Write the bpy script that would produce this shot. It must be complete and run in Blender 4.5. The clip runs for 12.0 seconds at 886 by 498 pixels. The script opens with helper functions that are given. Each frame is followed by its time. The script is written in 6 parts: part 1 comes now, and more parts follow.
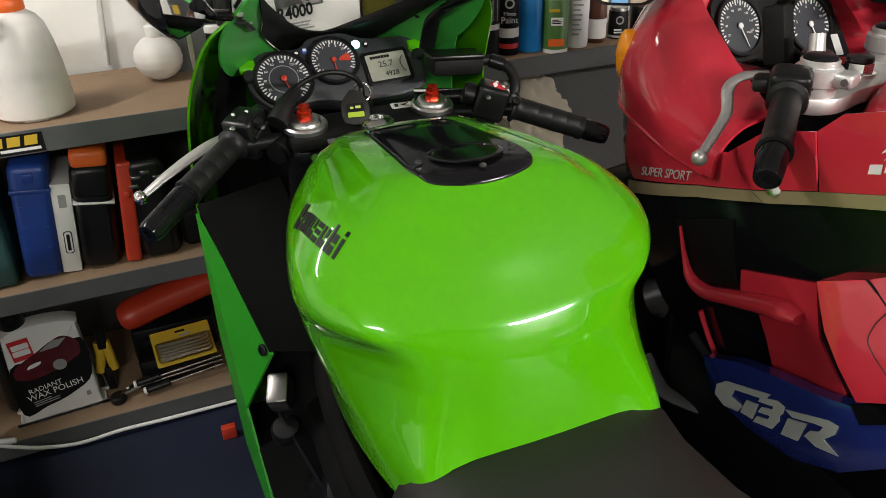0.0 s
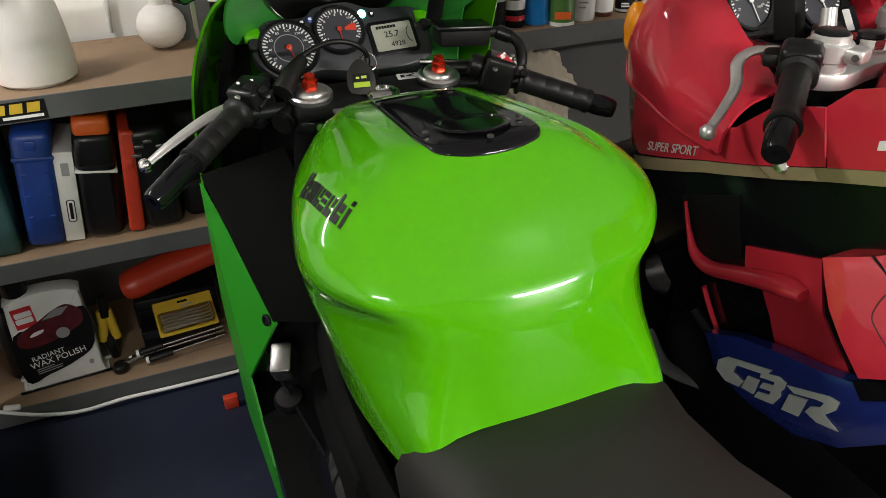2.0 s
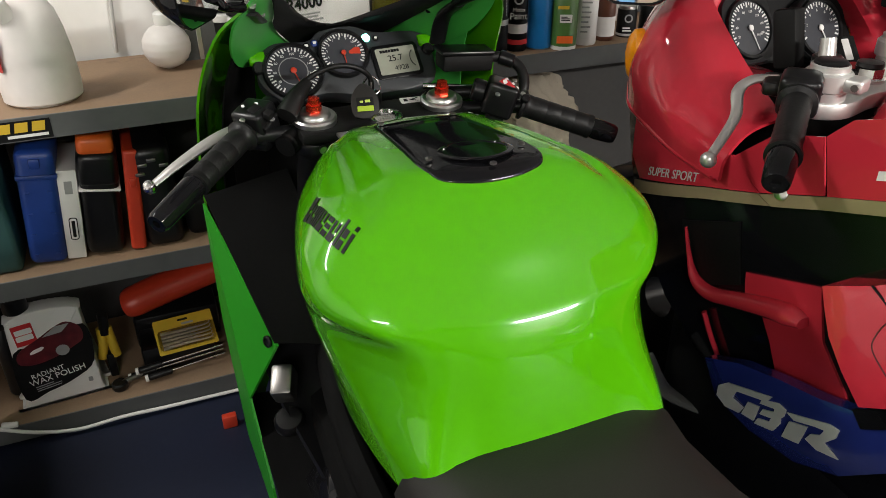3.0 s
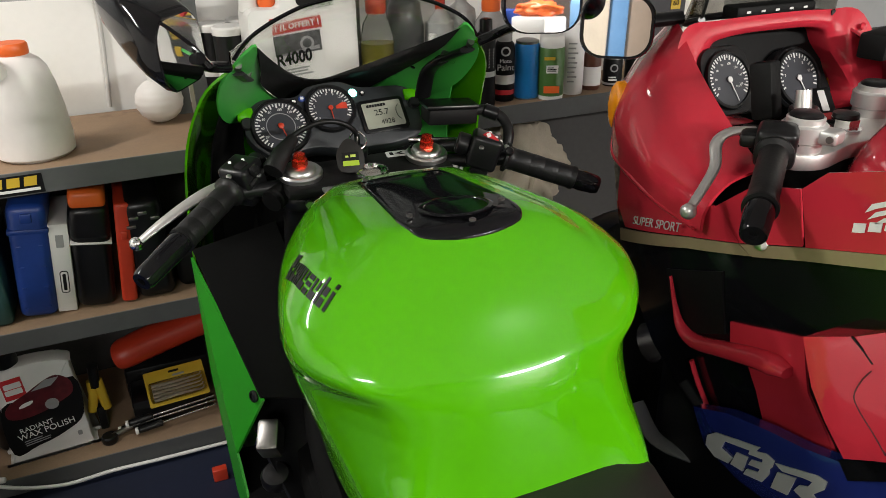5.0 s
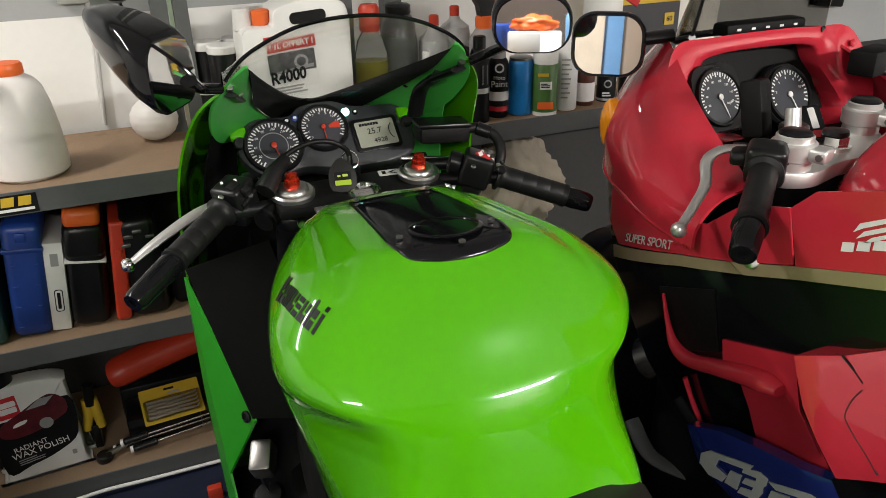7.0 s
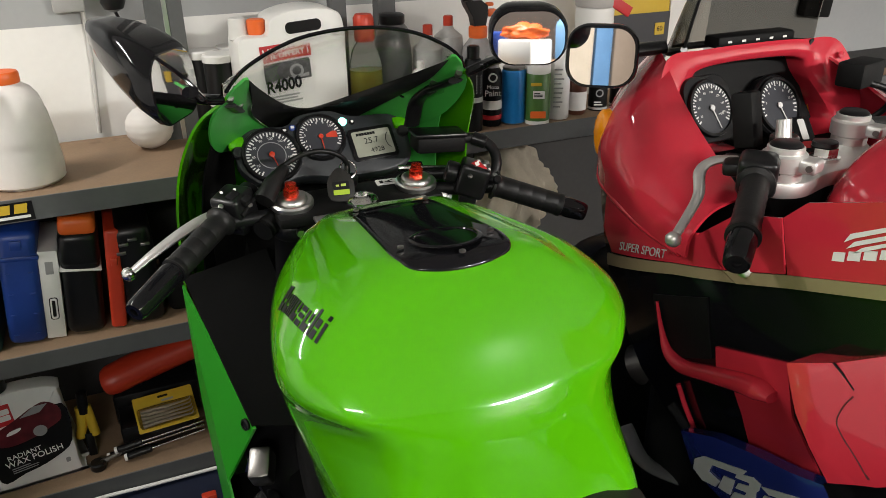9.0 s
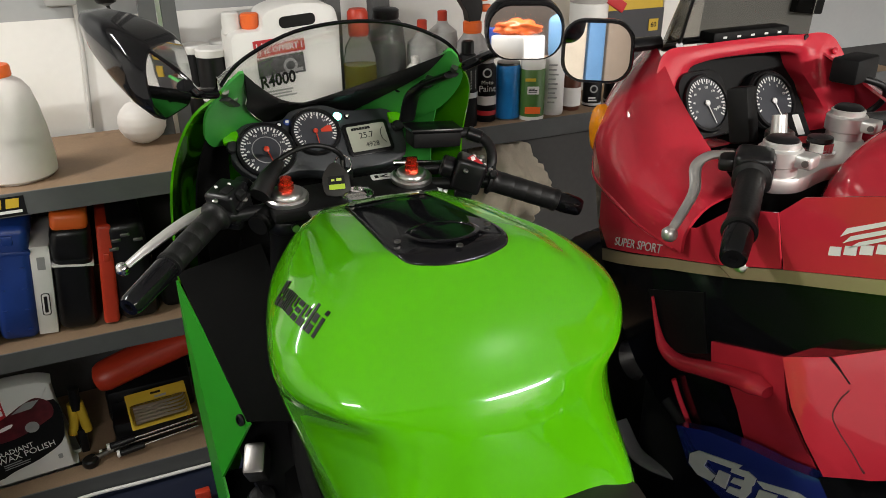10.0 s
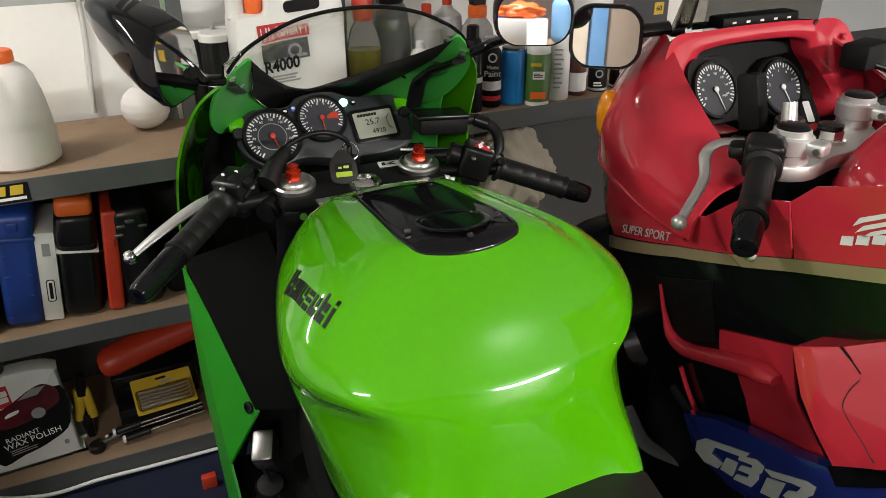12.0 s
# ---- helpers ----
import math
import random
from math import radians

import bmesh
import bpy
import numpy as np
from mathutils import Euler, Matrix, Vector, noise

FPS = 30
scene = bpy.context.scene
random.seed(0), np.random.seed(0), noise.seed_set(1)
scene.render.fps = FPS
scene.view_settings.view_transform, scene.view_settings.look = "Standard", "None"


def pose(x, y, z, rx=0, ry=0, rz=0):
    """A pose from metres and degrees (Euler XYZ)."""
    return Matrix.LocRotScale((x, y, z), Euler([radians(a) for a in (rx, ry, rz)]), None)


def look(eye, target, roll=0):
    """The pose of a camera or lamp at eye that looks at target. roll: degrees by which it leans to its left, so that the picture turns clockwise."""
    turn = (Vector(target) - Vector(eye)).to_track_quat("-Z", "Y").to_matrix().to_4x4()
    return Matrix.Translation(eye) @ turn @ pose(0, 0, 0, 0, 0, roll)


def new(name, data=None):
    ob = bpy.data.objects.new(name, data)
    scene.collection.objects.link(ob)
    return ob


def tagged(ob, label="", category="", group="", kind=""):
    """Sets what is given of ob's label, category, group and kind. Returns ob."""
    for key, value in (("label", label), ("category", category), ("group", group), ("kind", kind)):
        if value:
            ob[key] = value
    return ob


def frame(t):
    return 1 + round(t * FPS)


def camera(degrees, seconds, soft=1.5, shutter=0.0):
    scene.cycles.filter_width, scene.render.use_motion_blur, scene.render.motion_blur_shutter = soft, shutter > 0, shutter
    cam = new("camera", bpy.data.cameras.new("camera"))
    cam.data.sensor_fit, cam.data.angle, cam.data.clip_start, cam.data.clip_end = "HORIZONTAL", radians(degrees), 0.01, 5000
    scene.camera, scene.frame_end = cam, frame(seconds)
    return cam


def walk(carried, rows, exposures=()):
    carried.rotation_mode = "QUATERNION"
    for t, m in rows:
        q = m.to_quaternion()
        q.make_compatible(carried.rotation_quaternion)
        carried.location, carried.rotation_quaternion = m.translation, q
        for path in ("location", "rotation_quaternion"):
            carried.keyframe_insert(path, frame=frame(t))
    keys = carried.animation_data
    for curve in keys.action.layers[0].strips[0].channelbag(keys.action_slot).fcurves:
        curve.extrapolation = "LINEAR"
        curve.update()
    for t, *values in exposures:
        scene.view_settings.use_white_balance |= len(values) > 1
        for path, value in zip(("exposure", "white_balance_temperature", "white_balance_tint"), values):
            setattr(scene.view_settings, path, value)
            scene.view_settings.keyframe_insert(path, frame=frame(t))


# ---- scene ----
cam = camera(60.0, 12.0, soft=0.85)
METRES, EYE, TILT, LEAN, TURN = 0.165, 1.32, -29.0, 1.5, -23.0
ROWS = [
    (0.0, 0.0, 0.0, 0.0, 0.0, 0.0, -0.0),
    (0.5, -0.0034, 0.0002, -0.0551, -0.01, -1.27, 0.31),
    (1.0, -0.0318, 0.0117, -0.0692, 0.04, -1.87, 0.0),
    (1.5, -0.0361, 0.0113, -0.0709, 0.01, -1.87, -0.32),
    (2.0, -0.04, 0.0071, -0.0306, 0.02, -1.82, -0.74),
    (2.5, -0.0388, -0.0326, -0.0016, -0.01, -1.7, -0.92),
    (3.0, -0.0598, -0.0234, 0.0262, -0.01, -0.54, -1.28),
    (5.0, 0.0595, -0.0676, 0.1227, -0.1, 2.59, -0.63),
    (5.5, 0.0496, -0.0345, 0.1049, -0.09, 2.51, -0.66),
    (6.0, 0.0467, -0.0602, 0.1398, -0.1, 2.76, -0.48),
    (6.5, 0.0943, -0.0907, 0.1598, -0.13, 3.31, -0.43),
    (7.0, 0.1242, -0.0786, 0.1858, -0.14, 3.49, -0.32),
    (9.0, 0.0418, -0.1674, 0.2089, -0.98, 3.92, -0.25),
    (9.5, 0.0276, -0.1485, 0.2283, -1.37, 4.16, -0.17),
    (10.0, 0.006, -0.1473, 0.1928, -1.58, 3.68, -0.23),
    (10.5, -0.024, -0.1419, 0.1819, -1.57, 3.12, -0.27),
    (11.0, -0.0619, -0.1329, 0.1755, -1.57, 2.89, -0.2),
    (11.5, -0.027, -0.1147, 0.2093, -1.54, 2.65, -0.28),
    (12.0, -0.0652, -0.1257, 0.2358, -1.57, 2.44, -0.25),
]
walk(cam, [(t, pose(0, 0, EYE, TILT, LEAN, TURN) @ pose(METRES * x, METRES * y, METRES * z, 90 + pitch, roll, yaw)) for t, x, y, z, yaw, pitch, roll in ROWS])

from mathutils.bvhtree import BVHTree

# ---- light ----
world = bpy.data.worlds.new("world")
scene.world = world
world.use_nodes = True
world.node_tree.nodes["Background"].inputs[0].default_value = (0.9, 0.95, 1.0, 1)
world.node_tree.nodes["Background"].inputs[1].default_value = 0.03
scene.view_settings.exposure = 0.0


def tube_lamp(name, at, length, power, turn=0.0, color=(1.0, 0.97, 0.92), width=0.08):
    """A ceiling tube light: its glow is an area lamp just under the fitting."""
    d = bpy.data.lights.new(name, "AREA")
    d.shape, d.size, d.size_y, d.energy, d.color = "RECTANGLE", length, width, power, color
    ob = new(name, d)
    ob.matrix_world = pose(at[0], at[1], at[2], 0, 0, turn)
    return ob



tube_lamp("lamp_glow", (2.05, -2.25, 2.20), 1.2, 330, 0)
tube_lamp("lamp_glow", (-1.25, 1.34, 2.28), 1.2, 37, 40)
tube_lamp("lamp_glow", (-0.95, -1.95, 2.25), 1.2, 72, 20)

# ---- materials ----


def material(name, color, rough=0.5, metal=0.0, vary=0.08, scale=8.0, grain=60.0, bump=0.0, coat=0.0, spec=0.5,
             fine=0.0, emit=0.0, trans=0.0, wear=None, flake=0.0):
    """Node material: base colour broken at two scales, roughness variation and fine relief."""
    m = bpy.data.materials.new(name)
    m.use_nodes = True
    nt = m.node_tree
    n, l = nt.nodes, nt.links
    b = n["Principled BSDF"]
    tex = n.new("ShaderNodeTexCoord")
    big, small = n.new("ShaderNodeTexNoise"), n.new("ShaderNodeTexNoise")
    for t, s, d in ((big, scale, 4.0), (small, grain, 6.0)):
        t.inputs["Scale"].default_value, t.inputs["Detail"].default_value = s, d
        l.new(tex.outputs["Object"], t.inputs["Vector"])
    c = Vector(color[:3])
    ramp = n.new("ShaderNodeValToRGB")
    ramp.color_ramp.elements[0].position, ramp.color_ramp.elements[1].position = 0.3, 0.7
    ramp.color_ramp.elements[0].color = (*(c * (1 - vary)), 1)
    ramp.color_ramp.elements[1].color = (*[min(1.0, v * (1 + vary)) for v in c], 1)
    mix = n.new("ShaderNodeMath")
    mix.operation = "MULTIPLY_ADD"
    mix.inputs[1].default_value, mix.inputs[2].default_value = 0.35, 0.0
    l.new(small.outputs["Fac"], mix.inputs[0])
    add = n.new("ShaderNodeMath")
    add.operation = "MULTIPLY_ADD"
    add.inputs[1].default_value = 0.65
    l.new(big.outputs["Fac"], add.inputs[0])
    l.new(mix.outputs[0], add.inputs[2])
    l.new(add.outputs[0], ramp.inputs["Fac"])
    out = ramp.outputs["Color"]
    if wear:
        spots = n.new("ShaderNodeTexNoise")
        spots.inputs["Scale"].default_value, spots.inputs["Detail"].default_value = wear[1], 8.0
        l.new(tex.outputs["Object"], spots.inputs["Vector"])
        cut = n.new("ShaderNodeMapRange")
        cut.inputs["From Min"].default_value, cut.inputs["From Max"].default_value = wear[2], wear[2] + 0.12
        l.new(spots.outputs["Fac"], cut.inputs["Value"])
        blend = n.new("ShaderNodeMix")
        blend.data_type = "RGBA"
        l.new(cut.outputs["Result"], blend.inputs["Factor"])
        l.new(out, blend.inputs["A"])
        blend.inputs["B"].default_value = (*wear[0], 1)
        out = blend.outputs["Result"]
    l.new(out, b.inputs["Base Color"])
    rr = n.new("ShaderNodeMapRange")
    rr.inputs["To Min"].default_value, rr.inputs["To Max"].default_value = max(0.02, rough * 0.85), min(1, rough * 1.15)
    l.new(big.outputs["Fac"], rr.inputs["Value"])
    l.new(rr.outputs["Result"], b.inputs["Roughness"])
    b.inputs["Metallic"].default_value = metal
    b.inputs["Specular IOR Level"].default_value = spec
    b.inputs["Coat Weight"].default_value = coat
    b.inputs["Coat Roughness"].default_value = 0.04
    b.inputs["Transmission Weight"].default_value = trans
    if bump:
        bp = n.new("ShaderNodeBump")
        bp.inputs["Strength"].default_value, bp.inputs["Distance"].default_value = bump, fine or 0.001
        l.new(small.outputs["Fac"], bp.inputs["Height"])
        l.new(bp.outputs["Normal"], b.inputs["Normal"])
    if emit:
        b.inputs["Emission Color"].default_value = (*c, 1)
        b.inputs["Emission Strength"].default_value = emit
    return m


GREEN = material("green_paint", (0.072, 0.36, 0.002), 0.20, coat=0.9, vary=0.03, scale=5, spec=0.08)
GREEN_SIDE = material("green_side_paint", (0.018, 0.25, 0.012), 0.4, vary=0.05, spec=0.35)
GREEN_IN = material("green_plastic", (0.055, 0.40, 0.06), 0.34, vary=0.06, bump=0.05)
RED = material("red_paint", (0.52, 0.026, 0.045), 0.25, coat=0.9, vary=0.05, scale=4, spec=0.08)
RED_PLASTIC = material("red_plastic", (0.50, 0.04, 0.015), 0.4, vary=0.1, bump=0.1)
ORANGE = material("orange_plastic", (0.75, 0.13, 0.02), 0.4, vary=0.08)
BLUE = material("blue_plastic", (0.012, 0.045, 0.24), 0.4, vary=0.12, bump=0.1)
BLUE_PAINT = material("blue_paint", (0.011, 0.020, 0.14), 0.25, coat=1.0, vary=0.06)
CAN_BLUE = material("can_blue", (0.01, 0.19, 0.52), 0.35, vary=0.1)
BLACK = material("black_plastic", (0.006, 0.006, 0.0065), 0.30, vary=0.3, bump=0.08, spec=0.35)
BLACK_MATT = material("black_matt_plastic", (0.005, 0.005, 0.005), 0.6, vary=0.3, grain=140, bump=0.25, spec=0.18)
INFILL = material("dull_black_plastic", (0.006, 0.006, 0.006), 0.8, vary=0.3, grain=140, bump=0.2, spec=0.06)
GLOSS_BLACK = material("gloss_black", (0.006, 0.006, 0.007), 0.07, vary=0.2, spec=0.28)
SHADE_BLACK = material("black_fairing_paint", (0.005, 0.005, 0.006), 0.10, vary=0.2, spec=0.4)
RUBBER = material("rubber", (0.007, 0.007, 0.007), 0.45, vary=0.25, grain=260, bump=0.3, spec=0.3)
VINYL = material("seat_vinyl", (0.016, 0.015, 0.0135), 0.55, vary=0.2, scale=6, grain=400, bump=0.35, fine=0.0006, spec=0.28)
ALU = material("aluminium", (0.62, 0.62, 0.60), 0.3, metal=1.0, vary=0.06, grain=90)
CAST = material("cast_alloy", (0.72, 0.72, 0.70), 0.45, metal=0.9, vary=0.06, grain=120, bump=0.1)
POLISHED = material("polished_alloy", (0.75, 0.75, 0.74), 0.16, metal=1.0, vary=0.04)
LEVER_ALLOY = material("lacquered_alloy", (0.60, 0.59, 0.57), 0.32, metal=0.72, vary=0.05, grain=120)
MILKY = material("translucent_plastic", (0.80, 0.76, 0.73), 0.45, vary=0.05, scale=7, trans=0.12)
STEEL = material("dark_steel", (0.25, 0.24, 0.23), 0.35, metal=1.0, vary=0.15)
RED_ANOD = material("red_anodised", (0.75, 0.05, 0.02), 0.25, metal=0.8, vary=0.05)
GREY_METAL = material("grey_shelf_paint", (0.085, 0.088, 0.088), 0.5, vary=0.12, scale=12, bump=0.05,
                      wear=((0.16, 0.15, 0.14), 25, 0.68))
CHIPBOARD = material("chipboard", (0.25, 0.165, 0.10), 0.75, vary=0.14, scale=14, grain=220, bump=0.3,
                     wear=((0.13, 0.08, 0.05), 9, 0.62))
WHITE = material("white_plastic", (0.74, 0.73, 0.70), 0.4, vary=0.03)
CREAM = material("milky_plastic", (0.66, 0.65, 0.62), 0.45, vary=0.05, scale=5)
PAPER = material("white_label", (0.75, 0.74, 0.72), 0.5, vary=0.04)
INK = material("dark_print", (0.006, 0.006, 0.0065), 0.5, vary=0.2, spec=0.2)
INK_GREY = material("grey_print", (0.30, 0.30, 0.30), 0.5)
INK_RED = material("red_print", (0.50, 0.02, 0.025), 0.45)
MAROON = material("maroon_print", (0.09, 0.010, 0.014), 0.35, vary=0.4, scale=30)
YELLOW = material("yellow_card", (0.60, 0.40, 0.03), 0.45, vary=0.08)
SILVER = material("silver_print", (0.55, 0.56, 0.54), 0.35, metal=0.3)
GOLD = material("gold_stripe", (0.36, 0.28, 0.16), 0.35, metal=0.3, coat=0.6)
WALL = material("white_wall", (0.80, 0.79, 0.76), 0.8, vary=0.04, scale=2.5, grain=50, bump=0.12)
# near-black colour stands for the shade behind the lower shelves
WALL_SHADED = material("shaded_wall", (0.035, 0.034, 0.033), 0.85, vary=0.2, scale=3, grain=50, bump=0.12)
WALL_GREY = material("grey_wall", (0.36, 0.37, 0.37), 0.75, vary=0.05, scale=3, grain=50, bump=0.12)
FLOOR = material("blue_floor", (0.006, 0.010, 0.028), 0.5, vary=0.25, scale=3, grain=70, bump=0.15,
                 wear=((0.03, 0.035, 0.05), 6, 0.66))
REAR_WALL_DARK = material("rear_wall_dark", (0.07, 0.055, 0.045), 0.7, vary=0.15)
CLOTH = material("beige_cloth", (0.56, 0.50, 0.40), 0.95, vary=0.16, scale=9, grain=300, bump=0.5)
LCD = material("lcd", (0.30, 0.31, 0.25), 0.35, vary=0.06, scale=30, emit=0.08)
DIAL = material("dial_face", (0.035, 0.037, 0.045), 0.4, vary=0.1)
LED = material("led_green", (0.25, 1.0, 0.75), 0.3, emit=6.0)
AMBER = material("amber_lens", (0.80, 0.28, 0.01), 0.15, vary=0.15, scale=40, coat=0.6)
BROWN = material("brown_bottle", (0.10, 0.035, 0.02), 0.3, vary=0.2)
OLIVE = material("yellow_liquid", (0.30, 0.27, 0.04), 0.25, vary=0.1)
CAN_GREEN = material("can_green", (0.06, 0.15, 0.03), 0.35, vary=0.12)
TEAL = material("teal_box", (0.03, 0.09, 0.09), 0.5, vary=0.2)
SKY_BLUE = material("light_blue_plastic", (0.2, 0.42, 0.7), 0.5)
BOARD_BLUE = material("blue_board_paint", (0.10, 0.22, 0.40), 0.6)
BOARD_BEIGE = material("beige_board_paint", (0.50, 0.43, 0.34), 0.6)
MIRROR = material("mirror_glass", (0.86, 0.87, 0.88), 0.015, metal=1.0, vary=0.0)


def glass_material(name, color, rough=0.03):
    m = material(name, color, rough, trans=1.0, vary=0.0)
    b = m.node_tree.nodes["Principled BSDF"]
    b.inputs["IOR"].default_value = 1.12
    return m


SCREEN = glass_material("clear_screen", (0.93, 0.94, 0.93))
SMOKE = glass_material("smoked_screen", (0.36, 0.35, 0.32))
CLEAR = glass_material("clear_plastic", (0.8, 0.8, 0.78), 0.15)

# ---- shape helpers ----


def thing(name, at, label, category, group="", kind=""):
    ob = new(name)
    ob.empty_display_size = 0.02
    ob.matrix_world = at if isinstance(at, Matrix) else Matrix.Translation(at)
    return tagged(ob, label, category, group, kind)


def finish(bm, name, mat, smooth=True, angle=40):
    bmesh.ops.recalc_face_normals(bm, faces=bm.faces)
    if smooth:
        lim = radians(angle)
        for f in bm.faces:
            f.smooth = True
        for e in bm.edges:
            if len(e.link_faces) == 2 and e.calc_face_angle(0) > lim:
                e.smooth = False
    me = bpy.data.meshes.new(name)
    bm.to_mesh(me)
    bm.free()
    if mat:
        me.materials.append(mat)
    return me


def world_of(ob):
    m = ob.matrix_basis.copy()
    return world_of(ob.parent) @ ob.matrix_parent_inverse @ m if ob.parent else m


def part(name, bm, mat, parent, label="", smooth=True, angle=40):
    """Links a bmesh, drawn in world places, as one mesh under its thing or part."""
    ob = new(name, finish(bm, name, mat, smooth, angle))
    if parent:
        ob.parent = parent
        ob.matrix_parent_inverse = world_of(parent).inverted()
    return tagged(ob, label)


def lone(name, bm, mat, label, category, group="", kind="", smooth=True, angle=40):
    return tagged(part(name, bm, mat, None, "", smooth, angle), label, category, group, kind)


def joined(*bms):
    out = bms[0]
    for b in bms[1:]:
        me = bpy.data.meshes.new("scratch")
        b.to_mesh(me)
        b.free()
        out.from_mesh(me)
        bpy.data.meshes.remove(me)
    return out


def moved(bm, m):
    bmesh.ops.transform(bm, matrix=m, verts=bm.verts)
    return bm


def box(sx, sy, sz, m=None, bevel=0.0, seg=2):
    """A box standing on z = 0, bevelled, then put at m."""
    bm = bmesh.new()
    bmesh.ops.create_cube(bm, size=1)
    bmesh.ops.transform(bm, matrix=Matrix.Translation((0, 0, sz / 2)) @ Matrix.Diagonal((sx, sy, sz, 1)), verts=bm.verts)
    if bevel:
        bmesh.ops.bevel(bm, geom=bm.edges[:], offset=bevel, segments=seg, profile=0.5, affect="EDGES")
    return moved(bm, m) if m else bm


def slab(x0, x1, y0, y1, z0, z1, bevel=0.0, seg=2):
    return box(x1 - x0, y1 - y0, z1 - z0, pose((x0 + x1) / 2, (y0 + y1) / 2, z0), bevel, seg)


def loft(rings, cap=True, loop=True):
    bm = bmesh.new()
    vs = [[bm.verts.new(p) for p in r] for r in rings]
    n = len(rings[0])
    for a, b in zip(vs, vs[1:]):
        for i in range(n if loop else n - 1):
            j = (i + 1) % n
            bm.faces.new((a[i], a[j], b[j], b[i]))
    if cap and loop:
        bm.faces.new(vs[0][::-1])
        bm.faces.new(vs[-1])
    return bm


def frame_of(p, q):
    return (Vector(q) - Vector(p)).to_track_quat("Z", "Y").to_matrix().to_4x4()


def turned(profile, p=(0, 0, 0), q=(0, 0, 1), seg=32, cap=True):
    """A body of revolution: profile of (radius, height) along the way from p to q."""
    m = Matrix.Translation(p) @ frame_of(p, q)
    return loft([[m @ Vector((r * math.cos(a), r * math.sin(a), h)) for a in (2 * math.pi * i / seg for i in range(seg))]
                 for r, h in profile], cap)


def rod(p, q, r, r2=None, seg=20, edge=0.0):
    d = (Vector(q) - Vector(p)).length
    r2 = r if r2 is None else r2
    e = min(edge, r * 0.6, r2 * 0.6)
    prof = [(r - e, 0), (r, e), (r2, d - e), (r2 - e, d)] if e else [(r, 0), (r2, d)]
    return turned(prof, p, q, seg)


def spline(pts, steps=8, closed=False):
    """Catmull-Rom through the points."""
    pts = [Vector(p) for p in pts]
    n = len(pts)
    out = []
    for i in range(n if closed else n - 1):
        p1, p2 = pts[i], pts[(i + 1) % n]
        p0 = pts[i - 1] if closed or i else p1 * 2 - p2
        p3 = pts[(i + 2) % n] if closed or i + 2 < n else p2 * 2 - p1
        for k in range(steps):
            t = k / steps
            out.append(0.5 * (2 * p1 + (p2 - p0) * t + (2 * p0 - 5 * p1 + 4 * p2 - p3) * t * t + (3 * p1 - p0 - 3 * p2 + p3) * t ** 3))
    if not closed:
        out.append(pts[-1])
    return out


def tube(pts, r, seg=12, steps=8, flat=1.0, radii=None):
    path = spline(pts, steps)
    rings = []
    for i, p in enumerate(path):
        d = (path[min(i + 1, len(path) - 1)] - path[max(i - 1, 0)]).normalized()
        side = d.cross(Vector((0, 0, 1)))
        side = side.normalized() if side.length > 1e-4 else Vector((1, 0, 0))
        up = side.cross(d)
        rr = r
        if radii:
            f = i / (len(path) - 1) * (len(radii) - 1)
            k = min(int(f), len(radii) - 2)
            rr = radii[k] + (radii[k + 1] - radii[k]) * (f - k)
        rings.append([p + side * (rr * math.cos(a)) + up * (rr * flat * math.sin(a)) for a in (2 * math.pi * k / seg for k in range(seg))])
    return loft(rings)


def plate(outline, thick, m=None, bevel=0.0):
    """A flat outline in xy, thick along +z."""
    bm = bmesh.new()
    f = bm.faces.new([bm.verts.new((p[0], p[1], 0)) for p in outline])
    r = bmesh.ops.extrude_face_region(bm, geom=[f])
    bmesh.ops.translate(bm, vec=(0, 0, thick), verts=[v for v in r["geom"] if isinstance(v, bmesh.types.BMVert)])
    if bevel:
        bmesh.ops.bevel(bm, geom=bm.edges[:], offset=bevel, segments=2, profile=0.5, affect="EDGES")
    return moved(bm, m) if m else bm


def rounded(w, h, r, seg=5):
    """A rounded rectangle's outline about the origin."""
    out = []
    for cx, cy, a0 in ((w / 2 - r, h / 2 - r, 0), (r - w / 2, h / 2 - r, 90), (r - w / 2, r - h / 2, 180), (w / 2 - r, r - h / 2, 270)):
        out += [(cx + r * math.cos(radians(a0 + 90 * k / seg)), cy + r * math.sin(radians(a0 + 90 * k / seg))) for k in range(seg + 1)]
    return out


def sheet(grid, thick):
    """A curved sheet from a grid of points, given thickness along its normals."""
    bm = bmesh.new()
    vs = [[bm.verts.new(p) for p in row] for row in grid]
    for a, b in zip(vs, vs[1:]):
        for i in range(len(a) - 1):
            bm.faces.new((a[i], a[i + 1], b[i + 1], b[i]))
    bm.normal_update()
    bmesh.ops.solidify(bm, geom=bm.faces[:], thickness=thick)
    return bm


def lettering(words, m, size, mat, parent, name="lettering", depth=0.0004, wide=1.0, lean=0.0, align="CENTER", bold=0.0):
    c = bpy.data.curves.new(name, "FONT")
    c.body, c.size, c.extrude, c.align_x, c.align_y, c.shear = words, size, depth, align, "CENTER", lean
    c.resolution_u, c.offset = 3, bold
    tmp = bpy.data.objects.new("scratch", c)
    scene.collection.objects.link(tmp)
    me = bpy.data.meshes.new_from_object(tmp.evaluated_get(bpy.context.evaluated_depsgraph_get()))
    bpy.data.objects.remove(tmp)
    bm = bmesh.new()
    bm.from_mesh(me)
    bpy.data.meshes.remove(me)
    moved(bm, m @ Matrix.Diagonal((wide, 1, 1, 1)))
    return part(name, bm, mat, parent, smooth=False)


